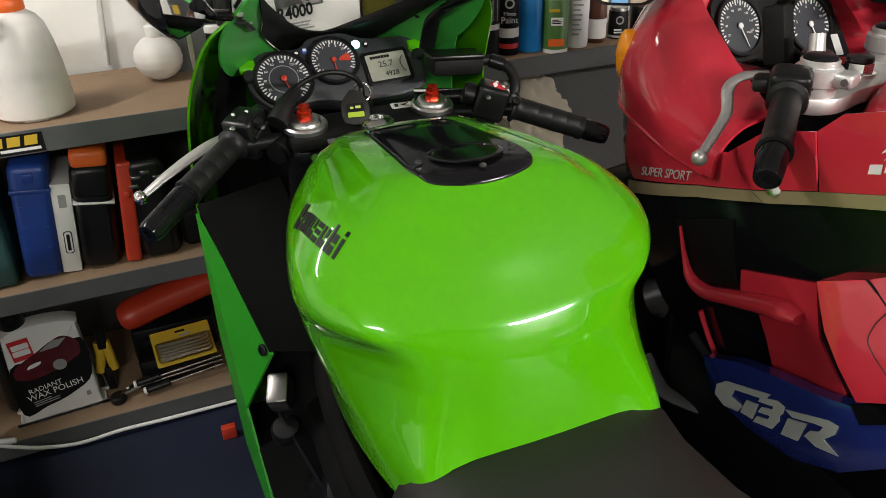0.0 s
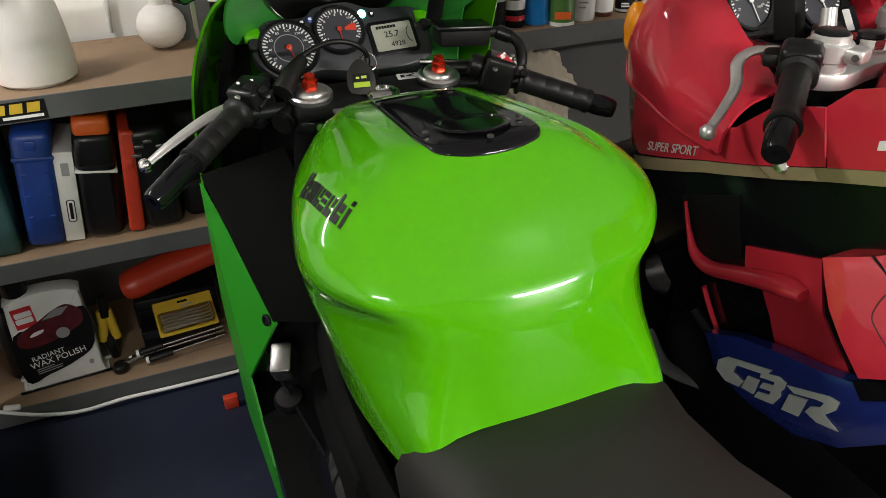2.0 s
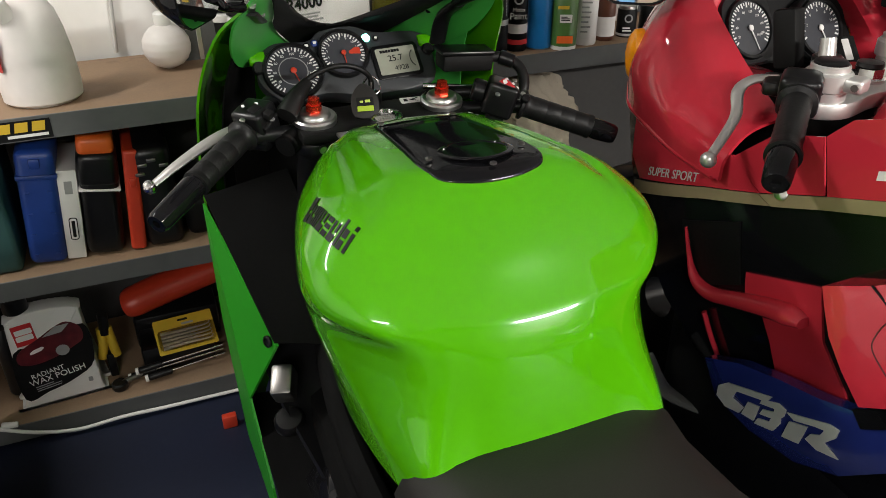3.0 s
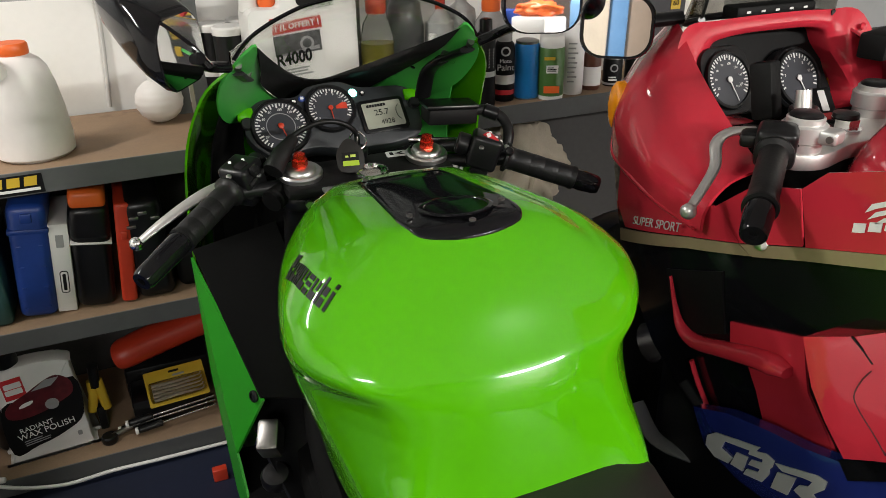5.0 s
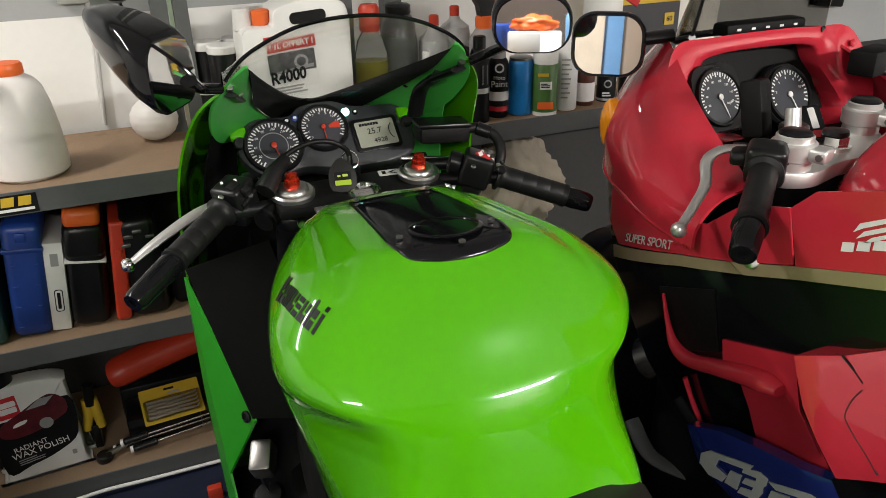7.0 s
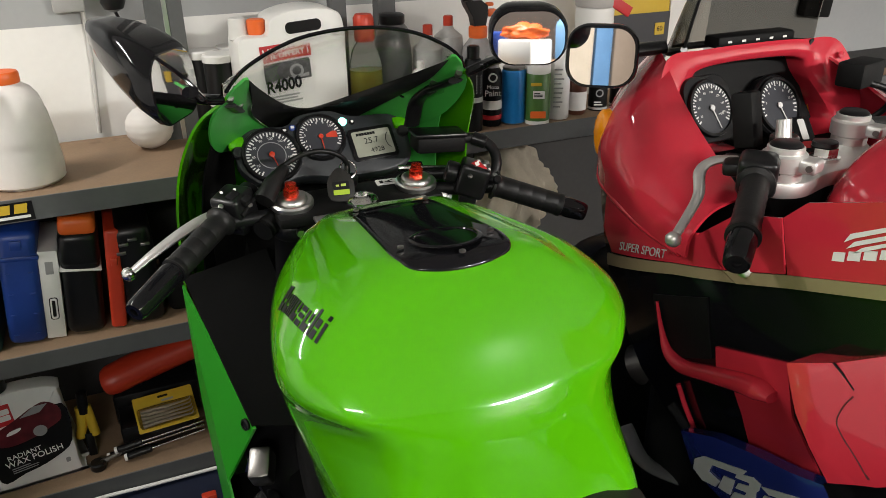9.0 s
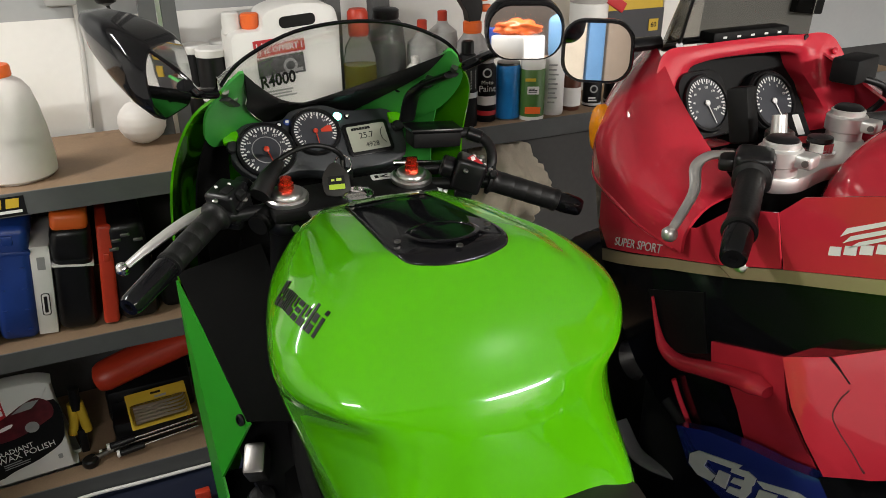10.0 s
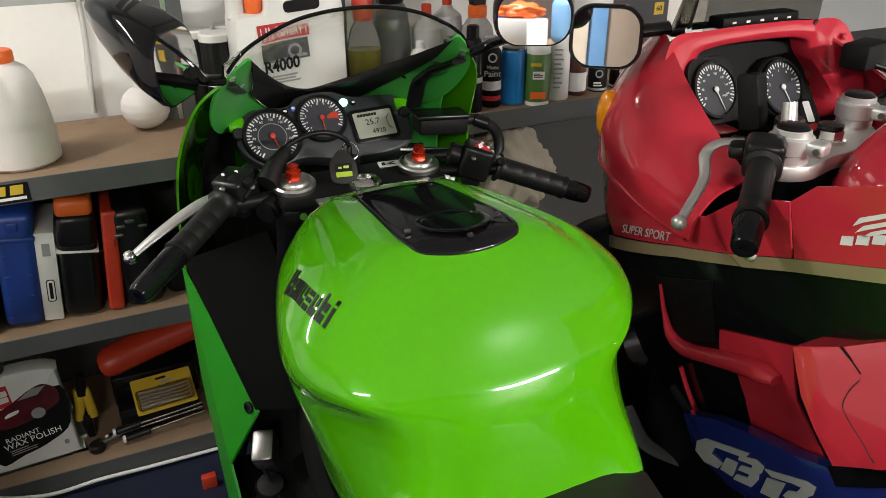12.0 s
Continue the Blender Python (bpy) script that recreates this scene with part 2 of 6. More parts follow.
def bars(m, w, h, n, mat, parent, name="print", seed=1, fill=0.55):
    """Unreadable lines of print: n short bars inside w x h, drawn as one layer."""
    rng = random.Random(seed)
    bms = []
    for i in range(n):
        ww = w * rng.uniform(0.6, 1.0)
        y = h / 2 - (i + 0.5) * h / n
        bms.append(plate([(-w / 2, y - h / n * fill / 2), (-w / 2 + ww, y - h / n * fill / 2),
                          (-w / 2 + ww, y + h / n * fill / 2), (-w / 2, y + h / n * fill / 2)], 0.0004, m))
    return part(name, joined(*bms), mat, parent, smooth=False)

# ---- setting ----
part_floor = lone("floor", slab(-2.3, 3.6, -2.7, 2.2, -0.1, 0.0), FLOOR, "dark blue painted garage floor", "floor", kind="structure")
lone("wall_north", slab(-2.3, 1.82, 2.10, 2.25, 0.78, 1.08), WALL, "white painted garage wall", "wall", kind="structure")
# bay right of the pillar: its dimness is put into the grey
lone("wall_north_bay", slab(1.82, 3.6, 2.10, 2.25, 0.78, 1.08), WALL_GREY, "bay of the garage wall, greyed for shade", "wall", kind="structure")
# wall below the top shelf, with its shade put into the colour
lone("wall_north_lower", slab(-2.3, 3.6, 2.10, 2.25, 0.0, 0.78), WALL_SHADED, "lower garage wall, coloured dark for the shade behind the shelves", "wall", kind="structure")
lone("wall_north_upper", slab(-2.3, 3.6, 2.10, 2.25, 1.08, 2.45), WALL_GREY, "grey painted upper band of wall", "wall", kind="structure")
lone("wall_west", slab(-2.45, -2.3, -2.7, 2.25, 0, 2.45), WALL, "white painted side wall", "wall", kind="structure")
lone("wall_east", slab(3.6, 3.75, -2.7, 2.25, 0, 2.45), WALL, "white painted side wall", "wall", kind="structure")
# unseen wall, coloured dark so that the tank reflects less
lone("wall_south", slab(-2.45, 3.75, -2.85, -2.7, 0, 2.45), REAR_WALL_DARK, "unseen rear wall, dark brown to cut reflections in the tank", "wall", kind="structure")
lone("ceiling", slab(-2.45, 3.75, -2.85, 2.25, 2.45, 2.55), WALL, "white garage ceiling", "ceiling", kind="structure")

# ---- shelving ----
SH_Y, SH_BACK = 1.68, 2.08
TOP_Z, MID_Z, LOW_Z = 0.802, 0.442, 0.056
rack = thing("shelving_rack", (0.6, 1.9, 0), "grey steel garage shelving with chipboard boards along the wall", "shelving")
for z, face, x_end in ((TOP_Z, 0.048, 2.4), (MID_Z, 0.045, 1.10), (LOW_Z, 0.045, 2.4)):
    part("shelf_board", slab(-1.6, x_end, SH_Y + 0.003, SH_BACK, z - 0.012, z, 0.001, 1), CHIPBOARD, rack, "brown chipboard shelf")
    part("shelf_beam", slab(-1.6, x_end, SH_Y - 0.002, SH_Y + 0.002, z - face, z + 0.002, 0.0006, 1), GREY_METAL, rack, "grey steel front beam")
    part("shelf_beam", slab(-1.6, x_end, SH_BACK - 0.002, SH_BACK + 0.002, z - face, z - 0.001), GREY_METAL, rack)

# ---- green motorcycle ----
BX = 0.335
bike = thing("motorcycle", (BX, 0.75, 0), "bright green sports motorcycle with gloss tank and black seat", "motorcycle")

# tank: plan outlines stacked by height; keys are rear y, rear shoulder, rear corner, waist, front corner, front y
TANK = (
    (0.655, 0.552, (0.085, 0.555), (0.160, 0.562), (0.192, 0.74), (0.175, 0.915), 1.005),
    (0.695, 0.556, (0.084, 0.560), (0.160, 0.572), (0.195, 0.74), (0.175, 0.915), 1.005),
    (0.715, 0.560, (0.083, 0.564), (0.159, 0.580), (0.197, 0.74), (0.175, 0.915), 1.005),
    (0.760, 0.565, (0.080, 0.571), (0.155, 0.600), (0.207, 0.74), (0.175, 0.915), 1.005),
    (0.800, 0.570, (0.078, 0.577), (0.152, 0.613), (0.214, 0.74), (0.175, 0.915), 1.003),
    (0.825, 0.575, (0.079, 0.583), (0.153, 0.618), (0.217, 0.735), (0.176, 0.915), 1.002),
    (0.845, 0.583, (0.085, 0.591), (0.160, 0.621), (0.219, 0.73), (0.176, 0.92), 1.000),
    (0.862, 0.593, (0.094, 0.600), (0.174, 0.625), (0.220, 0.727), (0.175, 0.92), 1.000),
    (0.876, 0.604, (0.099, 0.611), (0.186, 0.636), (0.2185, 0.725), (0.174, 0.92), 1.000),
    (0.890, 0.616, (0.102, 0.624), (0.189, 0.648), (0.219, 0.727), (0.171, 0.924), 1.000),
    (0.908, 0.631, (0.100, 0.641), (0.182, 0.665), (0.213, 0.738), (0.162, 0.931), 1.000),
    (0.925, 0.647, (0.091, 0.657), (0.167, 0.683), (0.197, 0.752), (0.152, 0.936), 1.000),
    (0.945, 0.667, (0.078, 0.675), (0.144, 0.700), (0.174, 0.77), (0.140, 0.94), 0.998),
    (0.965, 0.687, (0.062, 0.693), (0.112, 0.720), (0.134, 0.785), (0.120, 0.945), 0.992),
    (0.976, 0.700, (0.048, 0.706), (0.088, 0.736), (0.100, 0.79), (0.098, 0.945), 0.984),
)


def tank_outline(z):
    for k in range(len(TANK) - 1):
        if TANK[k][0] <= z <= TANK[k + 1][0]:
            break
    f = (z - TANK[k][0]) / (TANK[k + 1][0] - TANK[k][0])
    a, b = TANK[k], TANK[k + 1]

    def mix(j):
        p, q = a[j], b[j]
        if isinstance(p, tuple):
            return (p[0] + (q[0] - p[0]) * f, p[1] + (q[1] - p[1]) * f)
        return p + (q - p) * f
    ry, rs, rc, wa, fc, fy = (mix(j) for j in range(1, 7))
    half = [(0, ry), rs, rc, wa, fc, (fc[0] * 0.55, fy - (fy - fc[1]) * 0.3), (0, fy)]
    loop = half + [(-x, y) for x, y in half[-2:0:-1]]
    return [Vector((BX + p.x, p.y, z)) for p in spline([(x, y, 0) for x, y in loop], 12, True)]


def smooth_levels(levels, n):
    """More heights between the given ones, eased."""
    zs = [r[0] for r in levels]
    return [zs[0] + (zs[-1] - zs[0]) * i / n for i in range(n + 1)]


tank_rings = [tank_outline(z) for z in smooth_levels(TANK, 120)]
for _ in range(4):
    tank_rings = [tank_rings[0]] + [[(a + b * 2 + c) / 4 for a, b, c in zip(*t)] for t in zip(tank_rings, tank_rings[1:], tank_rings[2:])] + [tank_rings[-1]]
top = tank_rings[-1]
mid = sum(top, Vector()) / len(top)
for s, dz in ((0.92, 0.0012), (0.8, 0.0022), (0.6, 0.0038), (0.35, 0.005), (0.02, 0.0055)):
    tank_rings.append([mid + (p - mid) * s + Vector((0, 0, dz)) for p in top])
for r in tank_rings:
    for p in r:
        f = min(1.0, max(0.0, (p.z - 0.87) / 0.09))
        p.z -= 0.13 * (p.y - 0.80) * f * f * (3 - 2 * f)
        skirt = min(1.0, max(0.0, (p.y - 0.555) / 0.32)) * 0.012
        p.z -= skirt * max(0.0, (0.82 - p.z) / 0.125)
# a shallow groove on each shoulder beside the cover, with a crisper outer edge, and a faint hollow at the knees
def ease(v):
    v = min(1.0, max(0.0, v))
    return v * v * (3 - 2 * v)


for r in tank_rings:
    for p in r:
        u = abs(p.x - BX)
        along = ease((p.y - 0.655) / 0.07) * ease((0.985 - p.y) / 0.05)
        line = 0.150 - 0.16 * (p.y - 0.70)
        off = u - line
        groove = ease(1 + off / 0.040) * ease(1 - off / 0.011) if -0.040 < off < 0.011 else 0.0
        p.z -= 0.0055 * groove * along * ease((p.z - 0.90) / 0.03)
        dent = 0.004 * ease((0.868 - p.z) / 0.035) * ease((u - 0.10) / 0.06) * ease((p.z - 0.70) / 0.08) * ease((0.86 - p.y) / 0.20)
        p.x -= math.copysign(dent, p.x - BX)
        # the bike leans over on its stand
        p.x += 0.10 * max(0.0, 0.875 - p.z)
tank = part("fuel_tank", loft(tank_rings), GREEN, bike, "gloss green fuel tank", angle=60)

# seat
def seat_ring(y, hw, zt, drop, shift=0.0):
    return [Vector((BX + shift + hw * x, y, zt + drop * d)) for x, d in
            ((-1.05, -1), (-1.08, -0.5), (-0.97, -0.16), (-0.7, -0.03), (-0.35, 0.0), (0, 0.0), (0.35, 0.0), (0.7, -0.03), (0.97, -0.16), (1.08, -0.5), (1.05, -1))]


SEAT = ((0.60, 0.162, 0.705, 0.10, 0.012), (0.555, 0.163, 0.716, 0.10, 0.012), (0.50, 0.150, 0.722, 0.10, 0.010), (0.42, 0.160, 0.722, 0.11, 0.005), (0.30, 0.195, 0.725, 0.11), (0.15, 0.205, 0.735, 0.11), (0.02, 0.16, 0.765, 0.12), (-0.03, 0.14, 0.80, 0.12))
part("seat", loft([seat_ring(*s) for s in SEAT]), VINYL, bike, "black vinyl seat", angle=50)

# left and right fairing side panels, mirrored about the bike's middle
def both(fn):
    for s in (-1, 1):
        fn(s)


EDGE = [(-0.185, 1.085, 1.105), (-0.231, 1.15, 1.046), (-0.262, 1.25, 0.92), (-0.274, 1.28, 0.75), (-0.272, 1.27, 0.60), (-0.268, 1.20, 0.45), (-0.255, 1.10, 0.32)]
NOSE = [(-0.06, 1.44, 0.955), (-0.12, 1.50, 0.90), (-0.16, 1.56, 0.84), (-0.17, 1.56, 0.72), (-0.17, 1.50, 0.60), (-0.17, 1.42, 0.46), (-0.17, 1.35, 0.34)]


def mirror_x(s, p):
    return Vector((BX + (p[0] if s < 0 else -p[0]), p[1], p[2]))


def side_panel(s):
    e, n = spline([mirror_x(s, p) for p in EDGE], 5), spline([mirror_x(s, p) for p in NOSE], 5)
    grid = []
    for a, b in zip(e, n):
        bulge = Vector(((-1 if s < 0 else 1) * 0.02, 0, 0))
        grid.append([a.lerp(b, k / 8) + bulge * math.sin(math.pi * k / 8) for k in range(9)])
    part("upper_fairing", sheet(grid, 0.004), GREEN, bike, "green fairing panel")


both(side_panel)


def wing_panel(s):
    pts = [(-0.279, 1.25, 0.75), (-0.227, 0.95, 0.64), (-0.27, 1.05, 0.475), (-0.265, 0.95, 0.36), (-0.262, 0.93, 0.25), (-0.272, 1.22, 0.25), (-0.279, 1.27, 0.50)]
    bm = bmesh.new()
    f = bm.faces.new([bm.verts.new(mirror_x(s, p)) for p in pts])
    bmesh.ops.triangulate(bm, faces=[f])
    r = bmesh.ops.extrude_face_region(bm, geom=bm.faces[:])
    bmesh.ops.translate(bm, vec=(-0.004 * s, 0, 0), verts=[v for v in r["geom"] if isinstance(v, bmesh.types.BMVert)])
    bmesh.ops.recalc_face_normals(bm, faces=bm.faces[:])
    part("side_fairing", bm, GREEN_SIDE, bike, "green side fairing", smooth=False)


both(wing_panel)

# forks
def fork(s):
    x = BX + s * 0.104
    leg = part("fork_leg", rod((x, 1.108, 0.93), (x, 1.30, 0.42), 0.027), BLACK, bike)
    part("fork_cap", turned([(0.034, 0), (0.034, 0.007), (0.031, 0.010), (0.025, 0.010), (0.024, 0.014), (0.020, 0.017), (0.012, 0.017)], (x, 1.106, 0.922), (x, 1.10, 0.96)), ALU, leg, "silver fork cap")
    part("preload_adjuster", turned([(0.012, 0), (0.012, 0.012), (0.009, 0.013), (0.009, 0.021), (0.004, 0.022)], (x, 1.104, 0.938), (x, 1.098, 0.98), 6), RED_ANOD, leg, "red anodised adjuster", smooth=False)


both(fork)
part("top_yoke", slab(BX - 0.135, BX + 0.135, 1.06, 1.17, 0.90, 0.918, 0.006), BLACK_MATT, bike, "black top yoke")

tank_bm = bmesh.new()
tank_bm.from_mesh(tank.data)
tank_tree = BVHTree.FromBMesh(tank_bm)

# tank cover with the filler lid
cover_rear = spline([(-0.0705, 0.778, 0), (-0.0720, 0.737, 0), (-0.064, 0.704, 0), (-0.037, 0.690, 0), (0, 0.686, 0), (0.037, 0.690, 0), (0.064, 0.704, 0), (0.0720, 0.737, 0), (0.0705, 0.778, 0)], 5)
cover_out = ([(-0.0600 - 0.0105 * k / 5, 0.944 - 0.166 * k / 5) for k in range(5)] + [(p.x, p.y) for p in cover_rear]
             + [(0.0705 - 0.0105 * k / 5, 0.778 + 0.166 * k / 5) for k in range(1, 6)] + [(0.06 - 0.12 * k / 6, 0.944 + 0.005 * math.sin(math.pi * k / 6)) for k in range(1, 6)])


def top_z(y, x=0.0):
    hit, _, _, _ = tank_tree.ray_cast(Vector((BX + x, y, 1.2)), Vector((0, 0, -1)))
    return hit.z if hit else 0.95


cover_rings = []
for k, dz in ((1.0, -0.012), (1.0, 0.0012), (0.985, 0.0026), (0.95, 0.0030), (0.93, 0.0026), (0.8, 0.0028), (0.65, 0.003), (0.5, 0.003), (0.35, 0.003), (0.2, 0.003), (0.02, 0.003)):
    cover_rings.append([Vector((BX + p[0] * k, 0.84 + (p[1] - 0.84) * k, top_z(0.84 + (p[1] - 0.84) * k, p[0] * k) + dz)) for p in cover_out])
cover = part("tank_cover", loft(cover_rings), GLOSS_BLACK, bike, "gloss black tank top cover", angle=60)
part("filler_lid", turned([(0.044, 0), (0.044, 0.0015), (0.042, 0.0022), (0.038, 0.0022), (0.037, 0.001), (0.002, 0.0014)], (BX + 0.002, 0.752, top_z(0.752) + 0.0032), (BX + 0.002, 0.764, top_z(0.752) + 0.08), 40), GLOSS_BLACK, cover)
for dx, dy in ((-0.052, 0.935), (0.052, 0.935), (-0.058, 0.745), (0.058, 0.745), (0.0, 0.700)):
    part("bolt", turned([(0.004, 0), (0.004, 0.002), (0.002, 0.003)], (BX + dx, dy, top_z(dy) + 0.004), (BX + dx, dy, top_z(dy) + 0.1), 10), STEEL, cover)

# black maker's mark on the tank's flank: slanting blocks in place of letters
mark_line = spline([(0.131, 0.790, 0.925), (0.139, 0.757, 0.931), (0.142, 0.723, 0.935), (0.150, 0.695, 0.932), (0.160, 0.674, 0.925)], 20)
mark_up = Vector((0.70, 0.45, 0.55)).normalized()


def mark_block(u0, u1, v0, v1, shear=0.0):
    """A patch on the tank between two places along the mark's line and two heights over it."""
    rows = []
    for j in range(5):
        v = v0 + (v1 - v0) * j / 4
        row = []
        for i in range(5):
            f = min(0.999, max(0, u0 + (u1 - u0) * i / 4 + shear * v)) * (len(mark_line) - 1)
            k = int(f)
            p = mark_line[k].lerp(mark_line[k + 1], f - k) + mark_up * v
            hit, nor, _, _ = tank_tree.find_nearest(p)
            row.append(hit + nor * 0.0012)
        rows.append(row)
    return sheet(rows, 0.0006)


H = 0.027
LETTERS = (((0.0, 0.035, 0, 1.25), (0.045, 0.10, 0.0, 0.45), (0.045, 0.10, 0.6, 1.25)), ((0.125, 0.215, 0, 0.35), (0.125, 0.155, 0.35, 0.9), (0.185, 0.215, 0.45, 0.9)),
           ((0.235, 0.26, 0, 0.9), (0.275, 0.30, 0, 0.9), (0.315, 0.34, 0, 0.9)), ((0.36, 0.45, 0, 0.35), (0.36, 0.39, 0.35, 0.9), (0.42, 0.45, 0.45, 0.9)),
           ((0.475, 0.555, 0, 0.25), (0.475, 0.555, 0.36, 0.56), (0.475, 0.555, 0.67, 0.9)), ((0.58, 0.67, 0, 0.35), (0.58, 0.61, 0.35, 0.9), (0.64, 0.67, 0.45, 0.9)),
           ((0.70, 0.735, 0, 1.25), (0.745, 0.81, 0.0, 0.4), (0.745, 0.81, 0.5, 0.9)), ((0.85, 0.895, 0, 0.9), (0.85, 0.895, 1.02, 1.25)))
for blocks in LETTERS:
    part("maker_mark", joined(*[mark_block(a, b, c * H, d * H, 0.6) for a, b, c, d in blocks]), INK, tank, "black block mark")

# forks, yoke and stem
part("steering_stem_nut", turned([(0.027, 0), (0.027, 0.005), (0.022, 0.010), (0.012, 0.012), (0.011, 0.006), (0.002, 0.006)], (BX + 0.002, 1.083, 0.917), (BX + 0.002, 1.083, 1.0), 36), POLISHED, bike, "bright steel stem nut")
for x0, x1, y0 in ((BX - 0.085, BX - 0.03, 1.035), (BX + 0.03, BX + 0.105, 1.045)):
    part("yoke_bracket", slab(x0, x1, y0, y0 + 0.02, 0.912, 0.918, 0.002), ALU, bike, "bare alloy bracket")
logo = part("yoke_badge", plate(rounded(0.036, 0.020, 0.003), 0.001, pose(BX + 0.066, 1.144, 0.9195, 6, 0, -6)), PAPER, bike, "small white badge")
part("print", joined(plate([(-0.012, -0.005), (-0.006, -0.005), (-0.006, 0.005), (-0.012, 0.005)], 0.0004, pose(BX + 0.066, 1.144, 0.9206, 6, 0, -6)),
                     plate([(-0.003, 0.0), (0.010, 0.006), (0.013, 0.006), (0.004, 0.0), (0.013, -0.006), (0.010, -0.006)], 0.0004, pose(BX + 0.066, 1.144, 0.9206, 6, 0, -6))), INK, logo, smooth=False)
for s in (-1, 1):
    x = BX + s * 0.104
    part("clamp_ring", turned([(0.034, 0), (0.036, 0.003), (0.036, 0.022), (0.034, 0.025)], (x, 1.116, 0.876), (x, 1.11, 0.9)), BLACK, bike)
    part("clamp_bolt", rod((x + s * 0.0, 1.068, 0.89), (x, 1.060, 0.89), 0.006, seg=10), ALU, bike)

# handlebars: clamp, inner bar, switch housing, grip, bar end
for s, end, inner in ((-1, Vector((-0.020, 0.951, 0.870)), Vector((0.122, 1.093, 0.920))), (1, Vector((0.695, 0.987, 0.870)), Vector((0.556, 1.055, 0.920)))):
    root = Vector((BX + s * 0.125, 1.118, 0.905))
    d = (end - inner).normalized()
    q = d.to_track_quat("Z", "Y").to_matrix().to_4x4()
    bar = part("handlebar", rod(root, inner + d * 0.01, 0.0112), BLACK, bike, "black clip-on handlebar")
    part("bar_clamp", joined(rod(root + d * -0.012 + Vector((0, 0, -0.004)), root + d * 0.040, 0.018, edge=0.003), rod(root + d * 0.040, root + d * 0.046, 0.0165)), ALU if s > 0 else BLACK_MATT, bar)
    part("bar_collar", rod(inner - d * 0.075, inner - d * 0.062, 0.0175, edge=0.002), ALU, bar, "bare alloy collar")
    g = [(0.024, 0), (0.0245, 0.004), (0.019, 0.008), (0.0185, 0.014)]
    for k in range(4):
        h = 0.018 + k * 0.0235
        g += [(0.0180, h), (0.0184, h + 0.0015), (0.0186, h + 0.011), (0.0184, h + 0.0218), (0.0180, h + 0.0232)]
    g += [(0.0195, 0.114), (0.0195, 0.120), (0.017, 0.121)]
    part("grip", turned(g, inner, end, 28), RUBBER, bar, "black ribbed rubber grip", angle=50)
    length = (end - inner).length
    part("bar_end", turned([(0.0165, 0.121), (0.0165, 0.126), (0.0175, 0.130), (0.0155, length - 0.006), (0.013, length), (0.006, length), (0.006, length - 0.004)], inner, end), GLOSS_BLACK, bar, "black bar-end weight")
    sw = inner - d * 0.030
    hub = Matrix.Translation(sw) @ q
    house = part("switch_housing", joined(box(0.050, 0.054, 0.050, hub @ pose(0, 0, -0.030), 0.007, 3), box(0.036, 0.026, 0.030, hub @ pose(0.0, -0.030, -0.018), 0.006), rod(sw - d * 0.030, sw - d * 0.052, 0.018, edge=0.003)), BLACK, bar, "black switch housing")
    up = Vector((0, -0.45, 0.89))
    face = sw + up * 0.026
    mk = Matrix.Translation(face) @ look((0, 0, 0), -up).to_3x3().to_4x4()
    if s > 0:
        sw_red = part("kill_switch", box(0.017, 0.026, 0.009, mk @ pose(0, 0, -0.004, 0, 0, 20), 0.003), INK_RED, house, "red engine stop switch")
        part("print", joined(plate([(-0.006, 0.001), (0.002, 0.001), (0.006, 0.009), (-0.002, 0.009)], 0.0004, mk @ pose(0, 0, 0.0052, 0, 0, 20))), PAPER, sw_red, smooth=False)
        part("starter_button", turned([(0.007, 0), (0.007, 0.006), (0.005, 0.008)], face + Vector((0.022, -0.022, -0.018)), face + Vector((0.022, -0.03, -0.01)), 16), BLACK, house)
    else:
        part("dip_switch", box(0.020, 0.014, 0.010, mk @ pose(0.0, 0.0, -0.003, 0, 0, 40), 0.003), BLACK_MATT, house)
        part("indicator_switch", box(0.014, 0.012, 0.014, mk @ pose(0.017, -0.014, -0.004, 0, 0, 40), 0.003), BLACK_MATT, house)
    for a, b in ((-0.014, 0.012), (0.006, 0.014), (0.012, 0.002), (0.015, -0.008)):
        part("print", plate(rounded(0.0045, 0.005, 0.0012, 3), 0.0005, mk @ pose(a, b, 0.001)), PAPER, house, smooth=False)
    for a, b in ((0.020, 0.012), (-0.02, -0.012), (0.022, -0.018)):
        part("screw", turned([(0.0042, 0), (0.0042, 0.002), (0.0025, 0.003)], mk @ Vector((a, b, -0.004)), mk @ Vector((a, b, 0.1)), 12), ALU, house)

# clutch lever and perch
lever = [(0.152, 1.118, 0.922), (0.110, 1.118, 0.920), (0.070, 1.098, 0.913), (0.020, 1.070, 0.897), (-0.018, 1.052, 0.880)]
lv = part("clutch_lever", tube(lever, 0.008, 12, 8, 0.5, radii=(0.008, 0.013, 0.012, 0.010, 0.007)), LEVER_ALLOY, bike, "polished alloy clutch lever")
part("lever_ball", turned([(0.003, 0), (0.009, 0.004), (0.0105, 0.009), (0.009, 0.014), (0.003, 0.018)], (-0.012, 1.056, 0.882), (-0.03, 1.045, 0.876), 20), POLISHED, lv)
part("lever_perch", joined(box(0.04, 0.022, 0.016, pose(0.160, 1.120, 0.912, 0, 0, 40), 0.004), box(0.016, 0.03, 0.012, pose(0.178, 1.145, 0.918, 0, 0, 40), 0.004)), BLACK, bike)
part("adjuster", rod((0.176, 1.150, 0.925), (0.190, 1.172, 0.930), 0.007, seg=12), ALU, bike)
